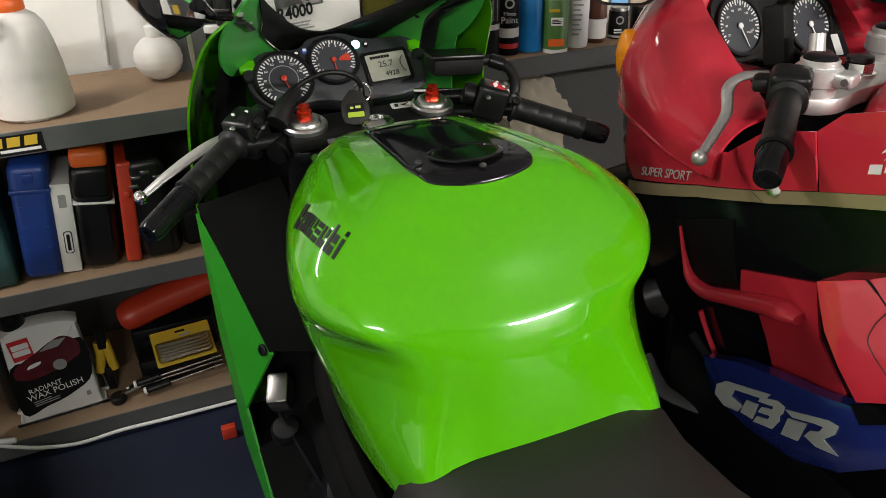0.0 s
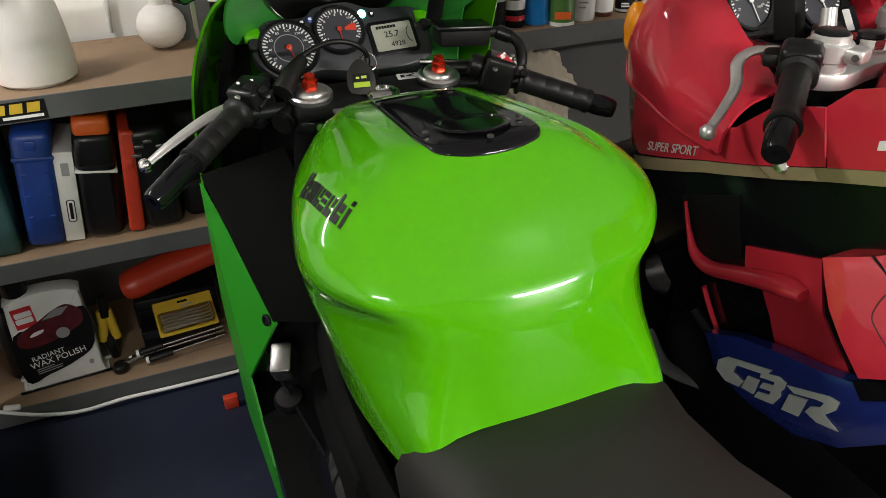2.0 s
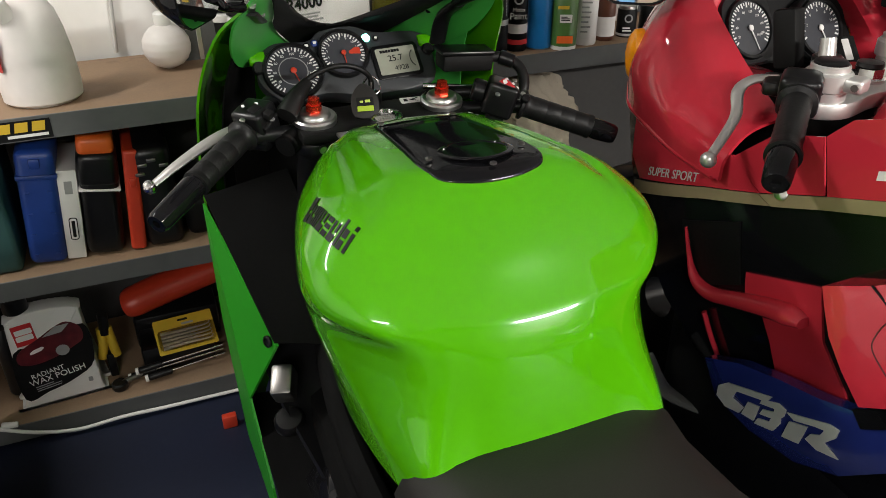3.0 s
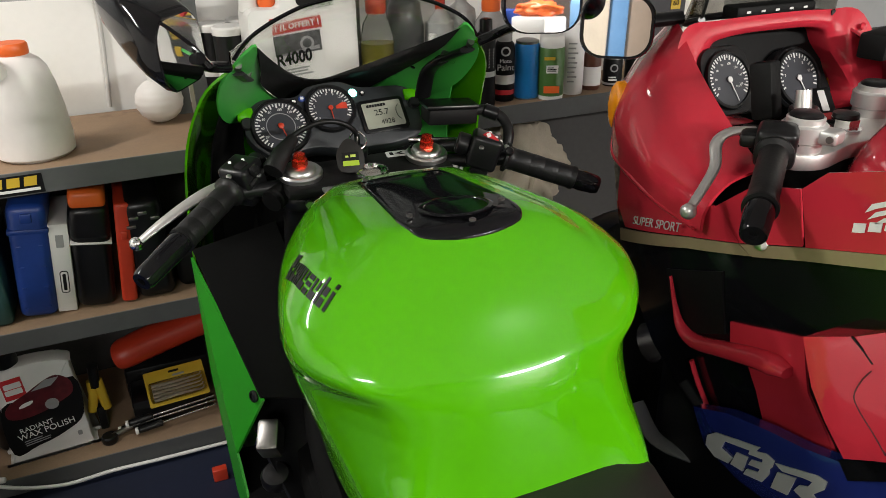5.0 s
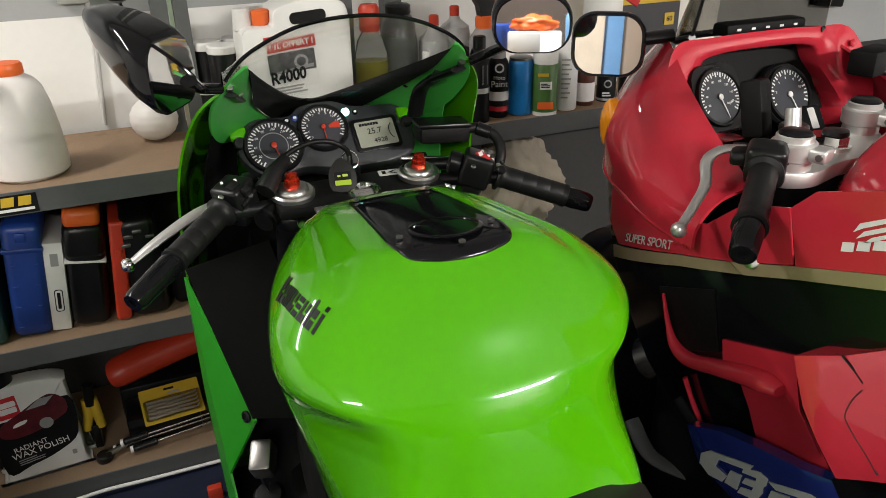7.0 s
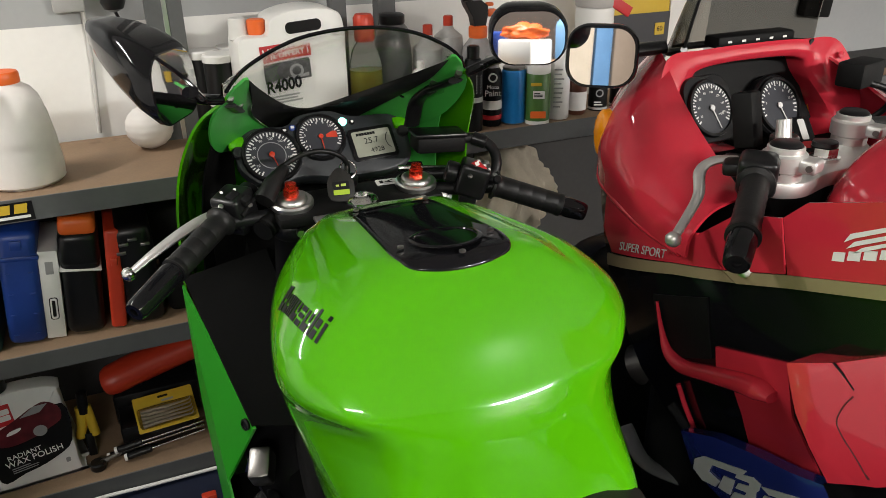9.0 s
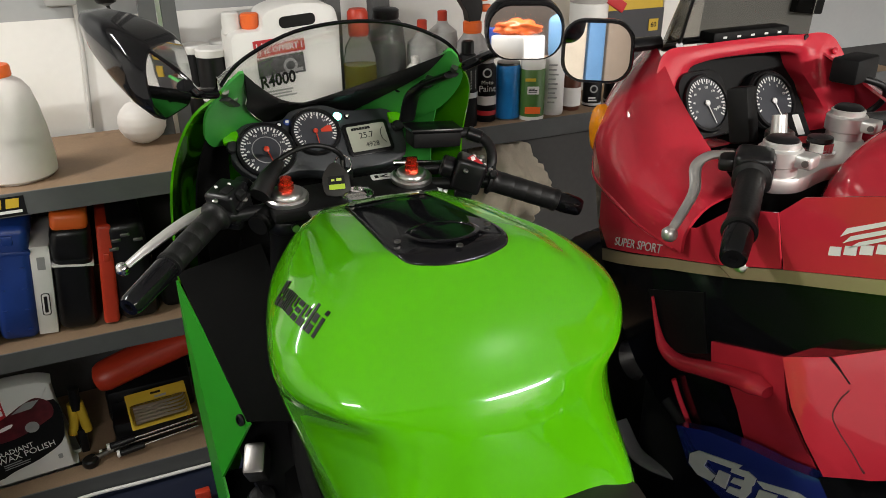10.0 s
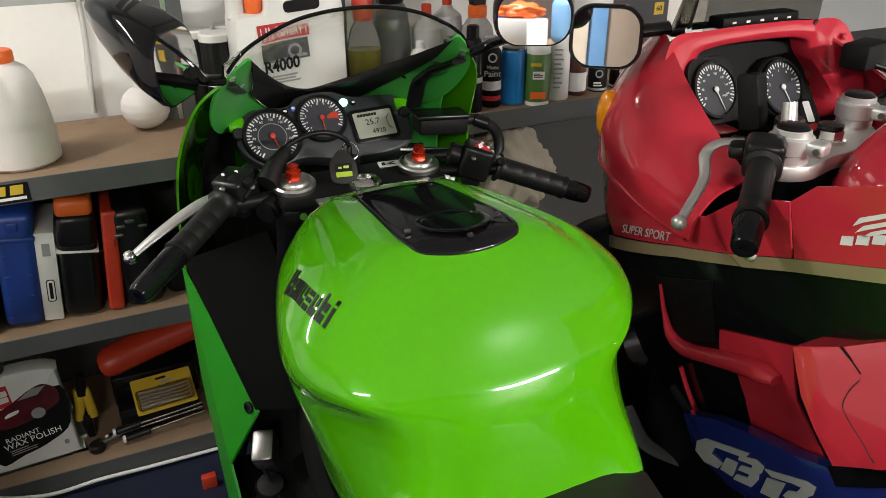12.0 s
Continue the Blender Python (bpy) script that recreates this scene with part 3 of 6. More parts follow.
# brake lever, partly behind the grip
part("brake_lever", tube([(0.535, 1.125, 0.905), (0.60, 1.12, 0.895), (0.66, 1.07, 0.875), (0.70, 1.045, 0.86)], 0.008, 12, 8, 0.55), BLACK, bike, "black brake lever")
mc = part("brake_reservoir", box(0.090, 0.050, 0.028, pose(0.515, 1.190, 0.947, 0, 4, -4), 0.006), BLACK_MATT, bike, "black brake fluid reservoir")
part("reservoir_lid", box(0.095, 0.054, 0.007, pose(0.5155, 1.190, 0.975, 0, 4, -4), 0.003), BLACK, mc)
part("master_cylinder", rod((0.452, 1.145, 0.925), (0.515, 1.125, 0.925), 0.011), BLACK, bike)
part("cylinder_rod", rod((0.430, 1.163, 0.934), (0.512, 1.128, 0.932), 0.005), POLISHED, bike, "bright steel rod")
part("brake_hose", tube([(0.562, 1.20, 0.958), (0.592, 1.192, 0.957), (0.614, 1.172, 0.942), (0.612, 1.150, 0.915), (0.59, 1.14, 0.88)], 0.0095), RUBBER, bike)
part("hose_fitting", rod((0.585, 1.195, 0.958), (0.607, 1.180, 0.950), 0.0125, 0.012, edge=0.002), BLACK, bike)

# cable loop, key, ring and fob
part("clutch_cable", tube([(0.150, 1.085, 0.925), (0.195, 1.130, 0.950), (0.235, 1.145, 0.975), (0.275, 1.142, 0.990), (0.310, 1.142, 0.985), (0.336, 1.150, 0.962), (0.350, 1.20, 0.91)], 0.0042), RUBBER, bike)
part("cable_boot", tube([(0.188, 1.098, 0.938), (0.208, 1.118, 0.956), (0.232, 1.138, 0.972)], 0.013, 14, 6, radii=(0.016, 0.015, 0.009)), RUBBER, bike, "black rubber cable boot")
part("ignition_lock", turned([(0.020, 0), (0.020, 0.012), (0.017, 0.015), (0.004, 0.015)], (0.338, 1.168, 0.918), (0.338, 1.16, 1.0)), BLACK, bike)
fob = thing("key_fob", (0.309, 1.115, 0.92), "black leather key fob with green badge hanging on ring", "key ring")
fm = pose(0.309, 1.098, 0.944, 56, 0, -10)
part("key", box(0.004, 0.012, 0.03, pose(0.337, 1.160, 0.93, 10, 0, 0), 0.001), STEEL, fob)
ring_pts = [(0.338 + 0.013 * math.cos(a), 1.150 + 0.008 * math.sin(a), 0.950 + 0.012 * math.sin(a)) for a in (2 * math.pi * k / 14 for k in range(15))]
part("ring", tube(ring_pts, 0.0016, 8, 3), POLISHED, fob)
part("tag", plate(spline([(-0.017, -0.024), (0.017, -0.024), (0.021, 0.004), (0.012, 0.020), (0.004, 0.027), (-0.004, 0.027), (-0.012, 0.020), (-0.021, 0.004)], 3, True), 0.004, fm, 0.001), VINYL, fob, "black leather tag")
part("badge", plate(rounded(0.026, 0.022, 0.002), 0.001, fm @ pose(0, -0.006, 0.0042)), INK, fob)
part("badge_stripe", plate(rounded(0.025, 0.008, 0.001), 0.0006, fm @ pose(0, -0.0125, 0.0053)), material("lime_print", (0.35, 0.5, 0.03), 0.4), fob, "lime green stripe")
part("print", joined(plate([(-0.008, 0), (-0.003, 0), (-0.003, 0.003), (-0.008, 0.003)], 0.0004, fm @ pose(0, -0.003, 0.0053)), plate([(0.000, 0), (0.008, 0), (0.008, 0.004), (0.000, 0.004)], 0.0004, fm @ pose(0, -0.003, 0.0053))), material("lime_text", (0.5, 0.6, 0.1), 0.4), fob, smooth=False)

# instrument cluster
CM = pose(BX, 1.28, 0.955, 48, 0, 0)
body_out = spline([(-0.150, -0.012), (-0.126, 0.044), (-0.060, 0.046), (-0.034, 0.062), (0.020, 0.066), (0.062, 0.050), (0.140, 0.042), (0.155, 0.0), (0.136, -0.056), (0.030, -0.064), (-0.050, -0.052), (-0.105, -0.062)], 5, True)
cl_rings = [[CM @ Vector((p[0] * k, p[1] * k, h)) for p in body_out] for k, h in ((0.9, -0.05), (1.02, -0.03), (1.03, -0.004), (1.0, 0.0), (0.96, 0.001), (0.02, 0.001))]
dash = part("instrument_panel", loft(cl_rings), material("cluster_grey", (0.028, 0.031, 0.034), 0.45, vary=0.15, grain=200, bump=0.2), bike, "dark grey instrument cluster")


def dial(parent, m, r, ticks, a0, a1, needle, rim=BLACK, tick_mat=PAPER, start=1):
    face = part("dial", turned([(r, 0), (r, 0.001), (0.002, 0.001)], m @ Vector((0, 0, 0.0005)), m @ Vector((0, 0, 1)), 48), DIAL, parent, "dark dial with white scale")
    part("bezel", turned([(r - 0.001, 0), (r - 0.001, 0.006), (r + 0.004, 0.006), (r + 0.006, 0.001), (r + 0.006, 0)], m.translation, m @ Vector((0, 0, 1)), 48, False), rim, parent)
    marks = []
    for i in range(ticks):
        a = radians(a0 + (a1 - a0) * i / (ticks - 1))
        l, w = (0.18 * r, 0.030 * r) if i % 2 == 0 else (0.11 * r, 0.02 * r)
        marks.append(plate([(0.94 * r - l, -w), (0.94 * r, -w), (0.94 * r, w), (0.94 * r - l, w)], 0.0004, m @ pose(0, 0, 0.0017) @ Matrix.Rotation(a, 4, "Z")))
    part("scale", joined(*marks), tick_mat, face, smooth=False)
    n = m @ pose(0, 0, 0.004) @ Matrix.Rotation(radians(needle), 4, "Z")
    part("needle", joined(plate([(-0.12 * r, -0.03 * r), ((0.62 if start else 0.86) * r, -0.014 * r), ((0.62 if start else 0.86) * r, 0.014 * r), (-0.12 * r, 0.03 * r)], 0.0008, n), turned([(0.11 * r, 0), (0.11 * r, 0.002), (0.08 * r, 0.003)], n.translation, n @ Vector((0, 0, 1)), 20)), RED_PLASTIC if start else PAPER, face, "red needle" if start else "white needle")
    return face


def dial_numbers(face, m, r, words, a0, a1, size, k=0.70):
    for i, w in enumerate(words):
        a = radians(a0 + (a1 - a0) * i / (len(words) - 1))
        lettering(w, m @ pose(k * r * math.cos(a), k * r * math.sin(a), 0.0018), size, PAPER, face, "number", 0.0002)


M1, M2 = CM @ pose(-0.096, -0.008, 0.004), CM @ pose(-0.004, 0.014, 0.004)
f1 = dial(dash, M1, 0.046, 37, 235, -55, -75)
dial_numbers(f1, M1, 0.046, ("20", "40", "60", "80", "100", "120", "140", "160", "180"), 212, -45, 0.0062, 0.68)
part("inner_ring", turned([(0.025, 0), (0.025, 0.0004), (0.0235, 0.0004), (0.0235, 0)], M1 @ Vector((0, 0, 0.0016)), M1 @ Vector((0, 0, 1)), 40, False), INK_GREY, f1)
f2 = dial(dash, M2, 0.040, 31, 225, -30, -88)
dial_numbers(f2, M2, 0.040, ("3", "4", "5", "6", "7", "8", "9", "10", "11"), 215, 20, 0.0062, 0.70)
red_zone = [(0.010, -0.002), (0.030, -0.004), (0.030, 0.008), (0.022, 0.009), (0.010, 0.003)]
part("red_zone", plate(red_zone, 0.0004, M2 @ pose(0, 0, 0.0018)), RED_PLASTIC, f2, "red rev limit zone")
LM = CM @ pose(0.088, -0.010, 0.002, 0, 0, 2)
lcd_bez = part("display_bezel", plate(rounded(0.086, 0.064, 0.008), 0.003, LM, 0.001), BLACK, dash)
part("display", plate(rounded(0.072, 0.050, 0.003), 0.001, LM @ pose(0, 0, 0.003)), LCD, lcd_bez, "pale lit display")
lettering("25.7", LM @ pose(-0.003, 0.004, 0.0045), 0.016, INK, lcd_bez, "digits", 0.0002)
lettering("4928", LM @ pose(0.004, -0.015, 0.0045), 0.013, INK, lcd_bez, "digits", 0.0002)
part("fuel_bar", joined(*[plate([(-0.028 + k * 0.0052, 0.016), (-0.0235 + k * 0.0052, 0.016), (-0.0235 + k * 0.0052, 0.021), (-0.028 + k * 0.0052, 0.021)], 0.0003, LM @ pose(0, 0, 0.0042)) for k in range(7)]), INK, lcd_bez, smooth=False)
part("clock_arc", tube([LM @ Vector((0.034 - 0.010 * math.cos(a), 0.0 + 0.016 * math.sin(a), 0.0045)) for a in (-1.2, -0.6, 0, 0.6, 1.2)], 0.0006, 6, 3), INK, lcd_bez)
for x, y, m_, r in ((0.043, 0.040, LED, 0.0075), (0.060, 0.037, GLOSS_BLACK, 0.005), (-0.064, 0.036, GLOSS_BLACK, 0.006), (-0.049, 0.040, BLUE, 0.006)):
    c = CM @ Vector((x, y, 0.001))
    part("tell_tale", turned([(r, 0), (r, 0.002), (r * 0.7, 0.0035), (0.001, 0.004)], c, CM @ Vector((x, y, 1)), 20), m_, dash, "lit green tell-tale" if m_ is LED else "")
    if m_ is not LED:
        part("symbol", plate(rounded(r, r * 0.8, r * 0.2, 3), 0.0003, CM @ pose(x, y, 0.0052)), PAPER, dash, smooth=False)

# cowl ears, black dash tray and clear screen, built as mirrored halves
def ear(s):
    outer = spline([mirror_x(s, p) for p in ((-0.160, 1.066, 1.133), (-0.180, 1.082, 1.112), (-0.205, 1.130, 1.065), (-0.200, 1.22, 1.00), (-0.165, 1.33, 0.955), (-0.09, 1.385, 0.962))], 6)
    inner = spline([mirror_x(s, p) for p in ((-0.154, 1.068, 1.133), (-0.148, 1.115, 1.105), (-0.136, 1.18, 1.072), (-0.126, 1.26, 1.037), (-0.100, 1.325, 0.998), (-0.070, 1.375, 0.972))], 6)
    part("cowl_ear", sheet([[a.lerp(b, k / 5) for k in range(6)] for a, b in zip(outer, inner)], 0.004), GREEN_IN, bike, "green inner cowl")
    for p in ((-0.165, 1.11, 1.108), (-0.140, 1.25, 1.035)):
        c = mirror_x(s, p)
        part("screen_screw", turned([(0.0055, 0), (0.0055, 0.003), (0.003, 0.004)], c, c + Vector((0, -0.04, 0.05)), 12), BLACK, bike)
    c = mirror_x(s, (-0.15, 1.30, 0.968))
    part("cowl_bracket", box(0.028, 0.022, 0.012, Matrix.Translation(c) @ pose(0, 0, 0, 40, 0, 0), 0.003), GREEN, bike, "light green bracket")
    part("bracket_bolt", rod(c + Vector((0, -0.012, -0.012)), c + Vector((0, -0.022, -0.004)), 0.011, edge=0.002), BLACK, bike)
    # mirror stay plates inside the ear
    stay = [mirror_x(s, p) for p in ((-0.178, 1.105, 1.088), (-0.158, 1.160, 1.064), (-0.150, 1.205, 1.035), (-0.150, 1.235, 0.985))]
    part("mirror_stay", tube(stay[:2], 0.017 if s > 0 else 0.010, 14, 6, 0.35), BLACK, bike, "black slotted mirror stay")
    if s > 0:
        part("stay_arm", tube(stay[1:], 0.015, 12, 6, 0.5), BLACK, bike)
    for p in stay[:2]:
        part("stay_nut", rod(p + Vector((0, -0.006, 0.008)), p + Vector((0, -0.013, 0.014)), 0.006, seg=6), STEEL, bike)
    # black inner lining between the fairing edge and the instruments
    e = spline([mirror_x(s, p) for p in ((-0.192, 1.19, 1.036), (-0.216, 1.285, 0.915), (-0.232, 1.315, 0.76), (-0.240, 1.285, 0.60))], 6)
    n = spline([mirror_x(s, p) for p in ((-0.150, 1.35, 0.95), (-0.150, 1.36, 0.87), (-0.145, 1.33, 0.74), (-0.14, 1.28, 0.60))], 6)
    part("inner_lining", sheet([[a.lerp(b, k / 5) + Vector((0, 0.03 * math.sin(math.pi * k / 5), 0)) for k in range(6)] for a, b in zip(e, n)], 0.003), INFILL if s < 0 else GREEN_IN, bike, "matt black inner lining" if s < 0 else "green inner side of fairing")
    # flat black infill panel beside the tank
    a = spline([mirror_x(s, p) for p in ((-0.274, 1.255, 0.76), (-0.252, 1.11, 0.70), (-0.229, 0.955, 0.642))], 5)
    b = spline([mirror_x(s, p) for p in ((-0.125, 1.27, 0.78), (-0.115, 1.10, 0.69), (-0.110, 0.96, 0.60))], 5)
    part("infill_panel", sheet([[p.lerp(q, k / 5) for k in range(6)] for p, q in zip(a, b)], 0.003), INFILL if s < 0 else GREEN_IN, bike, "matt black infill panel" if s < 0 else "green inner panel")


both(ear)
tray = []
for k in range(13):
    t = k / 12
    l = spline([(-0.154, 1.075, 1.128), (-0.146, 1.115, 1.098), (-0.134, 1.18, 1.066), (-0.122, 1.26, 1.030), (-0.07, 1.37, 0.968)], 3)[k]
    fwd = 1.43
    row = []
    for j in range(13):
        u = j / 6 - 1
        side = abs(u) ** 1.35
        p = Vector((BX + abs(l.x) * u, l.y + (fwd - l.y) * (1 - side) * (0.95 - 0.5 * t), l.z + (0.985 - l.z) * (1 - side) * (1 - 0.4 * t)))
        row.append(p)
    tray.append(row)
part("dash_tray", sheet(tray, 0.003), BLACK_MATT, bike, "matt black dash tray")
rim_half = [(-0.184, 1.084, 1.112), (-0.165, 1.076, 1.136), (-0.135, 1.072, 1.156), (-0.078, 1.073, 1.178), (0, 1.075, 1.186)]
rim = spline([(BX + x, y, z) for x, y, z in rim_half] + [(BX - x, y, z) for x, y, z in rim_half[-2::-1]], 5)
base_half = [(-0.178, 1.16, 1.055), (-0.16, 1.27, 1.01), (-0.13, 1.37, 0.985), (-0.07, 1.44, 0.975), (0, 1.46, 0.975)]
base = spline([(BX + x, y, z) for x, y, z in base_half] + [(BX - x, y, z) for x, y, z in base_half[-2::-1]], 5)
scr = part("windscreen", sheet([[a.lerp(b, k / 8) + Vector((0, 0.01, 0.025)) * math.sin(math.pi * k / 8) for k in range(9)] for a, b in zip(rim, base)], 0.0025), SCREEN, bike, "clear curved windscreen", angle=70)
part("screen_edge", tube([p for p in rim[::3]] + [rim[-1]] if (len(rim) - 1) % 3 else rim[::3], 0.0028, 8, 3), GLOSS_BLACK, scr, "dark rounded screen edge")
front_nose = []
for k in range(9):
    v = k / 8
    front_nose.append([Vector((BX + u / 8 * (0.07 + 0.11 * math.sin(math.pi * min(v * 0.7 + 0.05, 1))) , 1.46 + 0.14 * math.sin(math.pi * v) * (1 - (u / 8) ** 2 * 0.6), 0.960 - 0.31 * v)) for u in range(-8, 9)])
part("nose_fairing", sheet(front_nose, 0.004), GREEN, bike, "green nose fairing")

# mirrors
for s, c, face_dir, w, h in ((-1, Vector((0.080, 1.005, 1.146)), Vector((0.86, -0.50, 0.06)), 0.124, 0.088), (1, Vector((0.590, 1.010, 1.161)), Vector((-0.42, -0.90, 0.06)), 0.112, 0.080)):
    q = face_dir.to_track_quat("Z", "Y").to_matrix().to_4x4()
    fm2 = Matrix.Translation(c) @ q
    shape = [Vector((p[0], p[1], 0)) for p in rounded(w, h, 0.034, 6)]
    back = (Vector((-0.085, 0.12, 0.060)) if s < 0 else Vector((0.04, 0.10, 0.02)))
    rings = []
    for k, sc in ((0.0, 0.90), (0.0, 1.0), (0.06, 1.06), (0.25, 1.05), (0.5, 0.90), (0.75, 0.66), (0.92, 0.40), (1.0, 0.12)):
        rings.append([fm2 @ (p * sc) + back * k for p in shape])
    hsg = part("mirror", loft(rings), GLOSS_BLACK, bike, "gloss black mirror housing", angle=50)
    part("mirror_glass", plate([(p.x * 0.955, p.y * 0.95) for p in shape], 0.0015, fm2 @ pose(0, 0, -0.0002)), MIRROR, hsg, "mirror glass", angle=20)
    arm_end = Vector((BX + s * 0.192, 1.095, 1.100))
    part("mirror_arm", tube([c + back * 0.30 + Vector((-s * 0.045, -0.01, -0.035)), c.lerp(arm_end, 0.55) + Vector((0, 0.02, -0.012)), arm_end], 0.011, 12, 6, 0.7), GLOSS_BLACK, hsg)

# frame, engine and lower left details
part("frame_spar", joined(tube([(BX - 0.10, 1.16, 0.76), (BX - 0.145, 0.98, 0.60), (BX - 0.160, 0.78, 0.55), (BX - 0.14, 0.58, 0.50)], 0.020, 12, 6, 1.6)), INFILL, bike, "black frame spar")
part("frame_spar", joined(tube([(BX + 0.10, 1.16, 0.76), (BX + 0.145, 0.98, 0.60), (BX + 0.160, 0.78, 0.55), (BX + 0.14, 0.58, 0.50)], 0.020, 12, 6, 1.6)), INFILL, bike, "black frame spar")
part("engine", joined(slab(BX - 0.19, BX + 0.19, 0.72, 1.12, 0.22, 0.52, 0.03), slab(BX - 0.15, BX + 0.15, 0.95, 1.15, 0.45, 0.66, 0.02)), INFILL, bike, "black engine block")
# added dark sheet, keeps the gap beside the engine black
part("engine_gap_filler", sheet([[Vector((0.070 + 0.045 * k, y, 0.415 + 0.012 * math.sin(k + y * 9))) for k in range(5)] for y in (1.14, 1.06, 0.98, 0.90, 0.82, 0.74)], 0.004), INFILL, bike, "dark sheet added to fill the gap beside the engine")
part("generator_cover", turned([(0.095, 0), (0.095, 0.02), (0.08, 0.035), (0.03, 0.04), (0.002, 0.041)], (BX - 0.185, 0.82, 0.38), (BX - 0.4, 0.80, 0.42), 36), GLOSS_BLACK, bike, "gloss black engine cover")
part("sensor_block", box(0.034, 0.050, 0.044, pose(0.118, 0.965, 0.545, 30, -4, -22), 0.006), STEEL, bike, "bare alloy block")
# added dark sheet, hides the green nose in the dark behind the forks
part("fork_gap_filler", sheet([[Vector((BX + 0.21 * (k - 4) / 4, 1.37 - 0.04 * abs(k - 4) / 4, z)) for k in range(9)] for z in (0.88, 0.80, 0.70, 0.58)], 0.004), INFILL, bike, "dark sheet added to fill the space behind the forks")
part("inner_frame_plate", sheet([[Vector((x0 + (x1 - x0) * k / 4, y, z - 0.02 * math.sin(math.pi * k / 4))) for k in range(5)] for y, x0, x1, z in ((1.06, 0.085, 0.20, 0.585), (0.96, 0.105, 0.21, 0.515), (0.86, 0.130, 0.22, 0.470), (0.74, 0.150, 0.22, 0.450))], 0.006), BLACK, bike, "black plate beside the engine")
part("round_cap", turned([(0.024, 0), (0.024, 0.012), (0.020, 0.018), (0.002, 0.020)], (0.112, 0.945, 0.492), (0.10, 0.90, 0.62), 28), BLACK, bike)
# short pale strip beside the engine cover
part("pale_strip", tube([(0.172, 0.848, 0.445), (0.177, 0.830, 0.415), (0.187, 0.805, 0.36)], 0.007, 10, 5, 0.5), ALU, bike, "pale alloy strip beside the engine cover")
part("panel_fastener", turned([(0.0095, 0), (0.0095, 0.003), (0.006, 0.004), (0.006, 0.002), (0.001, 0.002)], (0.1000, 0.971, 0.637), (0.0, 0.92, 0.66), 16), BLACK, bike)
part("tail_unit", loft([[Vector((BX + hw * x, y, z + h * d)) for x, d in ((-1, 0), (-0.9, 0.8), (-0.5, 1), (0.5, 1), (0.9, 0.8), (1, 0))] for y, hw, z, h in ((0.56, 0.13, 0.56, 0.10), (0.3, 0.15, 0.57, 0.08), (0.0, 0.15, 0.62, 0.12), (-0.25, 0.10, 0.72, 0.10), (-0.36, 0.05, 0.78, 0.05))]), BLACK, bike, "black tail unit")
for y, w in ((1.385, 0.06), (0.02, 0.085)):
    wheel = part("wheel", turned([(0.205, -0.05), (0.215, -0.02), (0.2, 0.0), (0.215, 0.02), (0.205, 0.05), (0.04, 0.03), (0.04, -0.03), (0.205, -0.05)], (BX, y, 0.292), (BX + 1, y, 0.292), 40, False), BLACK, bike)
    tyre_p = [(0.235 + 0.057 * math.cos(a), w * math.sin(a)) for a in (math.pi * (k / 12 * 1.5 - 0.75) for k in range(13))]
    part("tyre", turned(tyre_p, (BX, y, 0.292), (BX + 1, y, 0.292), 48, False), RUBBER, wheel)
part("paddock_stand", joined(tube([(BX - 0.16, 0.02, 0.27), (BX - 0.2, -0.1, 0.15), (BX - 0.2, -0.3, 0.02), (BX + 0.2, -0.3, 0.02), (BX + 0.2, -0.1, 0.15), (BX + 0.16, 0.02, 0.27)], 0.014)), BLACK, bike)

# ---- red motorcycle ----
HX = 1.09
red = thing("motorcycle", (HX, 0.65, 0), "red, black and blue sports touring motorcycle with full fairing", "motorcycle")


def flank(y, z):
    """How far out the left side of the red bike's fairing lies."""
    return 0.75 + 0.48 * max(0, y - 0.72) ** 2 + 0.45 * max(0, 0.86 - z) ** 2


def flank_panel(name, outline, mat, out, label="", thick=0.004, steps=1, cuts=4, slope=0.0, crown=None, round_edge=0.0, taper=0.0):
    """A panel that follows the flank: an outline in (y, z), lifted off it by out."""
    pts = spline([(y, z, 0) for y, z in outline], steps, True) if steps > 1 else [Vector((y, z, 0)) for y, z in outline]
    crown = crown or max(p.y for p in pts)
    bm = bmesh.new()
    f = bm.faces.new([bm.verts.new((0, p.x, p.y)) for p in pts])
    f.normal_update()
    bmesh.ops.triangulate(bm, faces=[f])
    for _ in range(cuts):
        long = [e for e in bm.edges if e.calc_length() > 0.03]
        if long:
            bmesh.ops.subdivide_edges(bm, edges=long, cuts=1, use_grid_fill=False)
            bmesh.ops.triangulate(bm, faces=bm.faces[:])
    for v in bm.verts:
        v.co.x = flank(v.co.y, v.co.z) - out - slope * (crown - v.co.z) + taper * (0.572 - v.co.y) + (round_edge if v.is_boundary else 0.0)
    bm.normal_update()
    side = sum((f.normal.x for f in bm.faces))
    if side > 0:
        bmesh.ops.reverse_faces(bm, faces=bm.faces[:])
    r = bmesh.ops.extrude_face_region(bm, geom=bm.faces[:])
    bmesh.ops.translate(bm, vec=(thick, 0, 0), verts=[v for v in r["geom"] if isinstance(v, bmesh.types.BMVert)])
    return part(name, bm, mat, red, label, angle=35)


flank_panel("mid_fairing", [(1.16, 0.86), (1.05, 0.86), (0.70, 0.90), (0.40, 1.0), (0.25, 0.98), (0.25, 0.62), (0.45, 0.62), (0.80, 0.50), (0.95, 0.55), (1.08, 0.70)], SHADE_BLACK, 0.0, "black middle fairing")
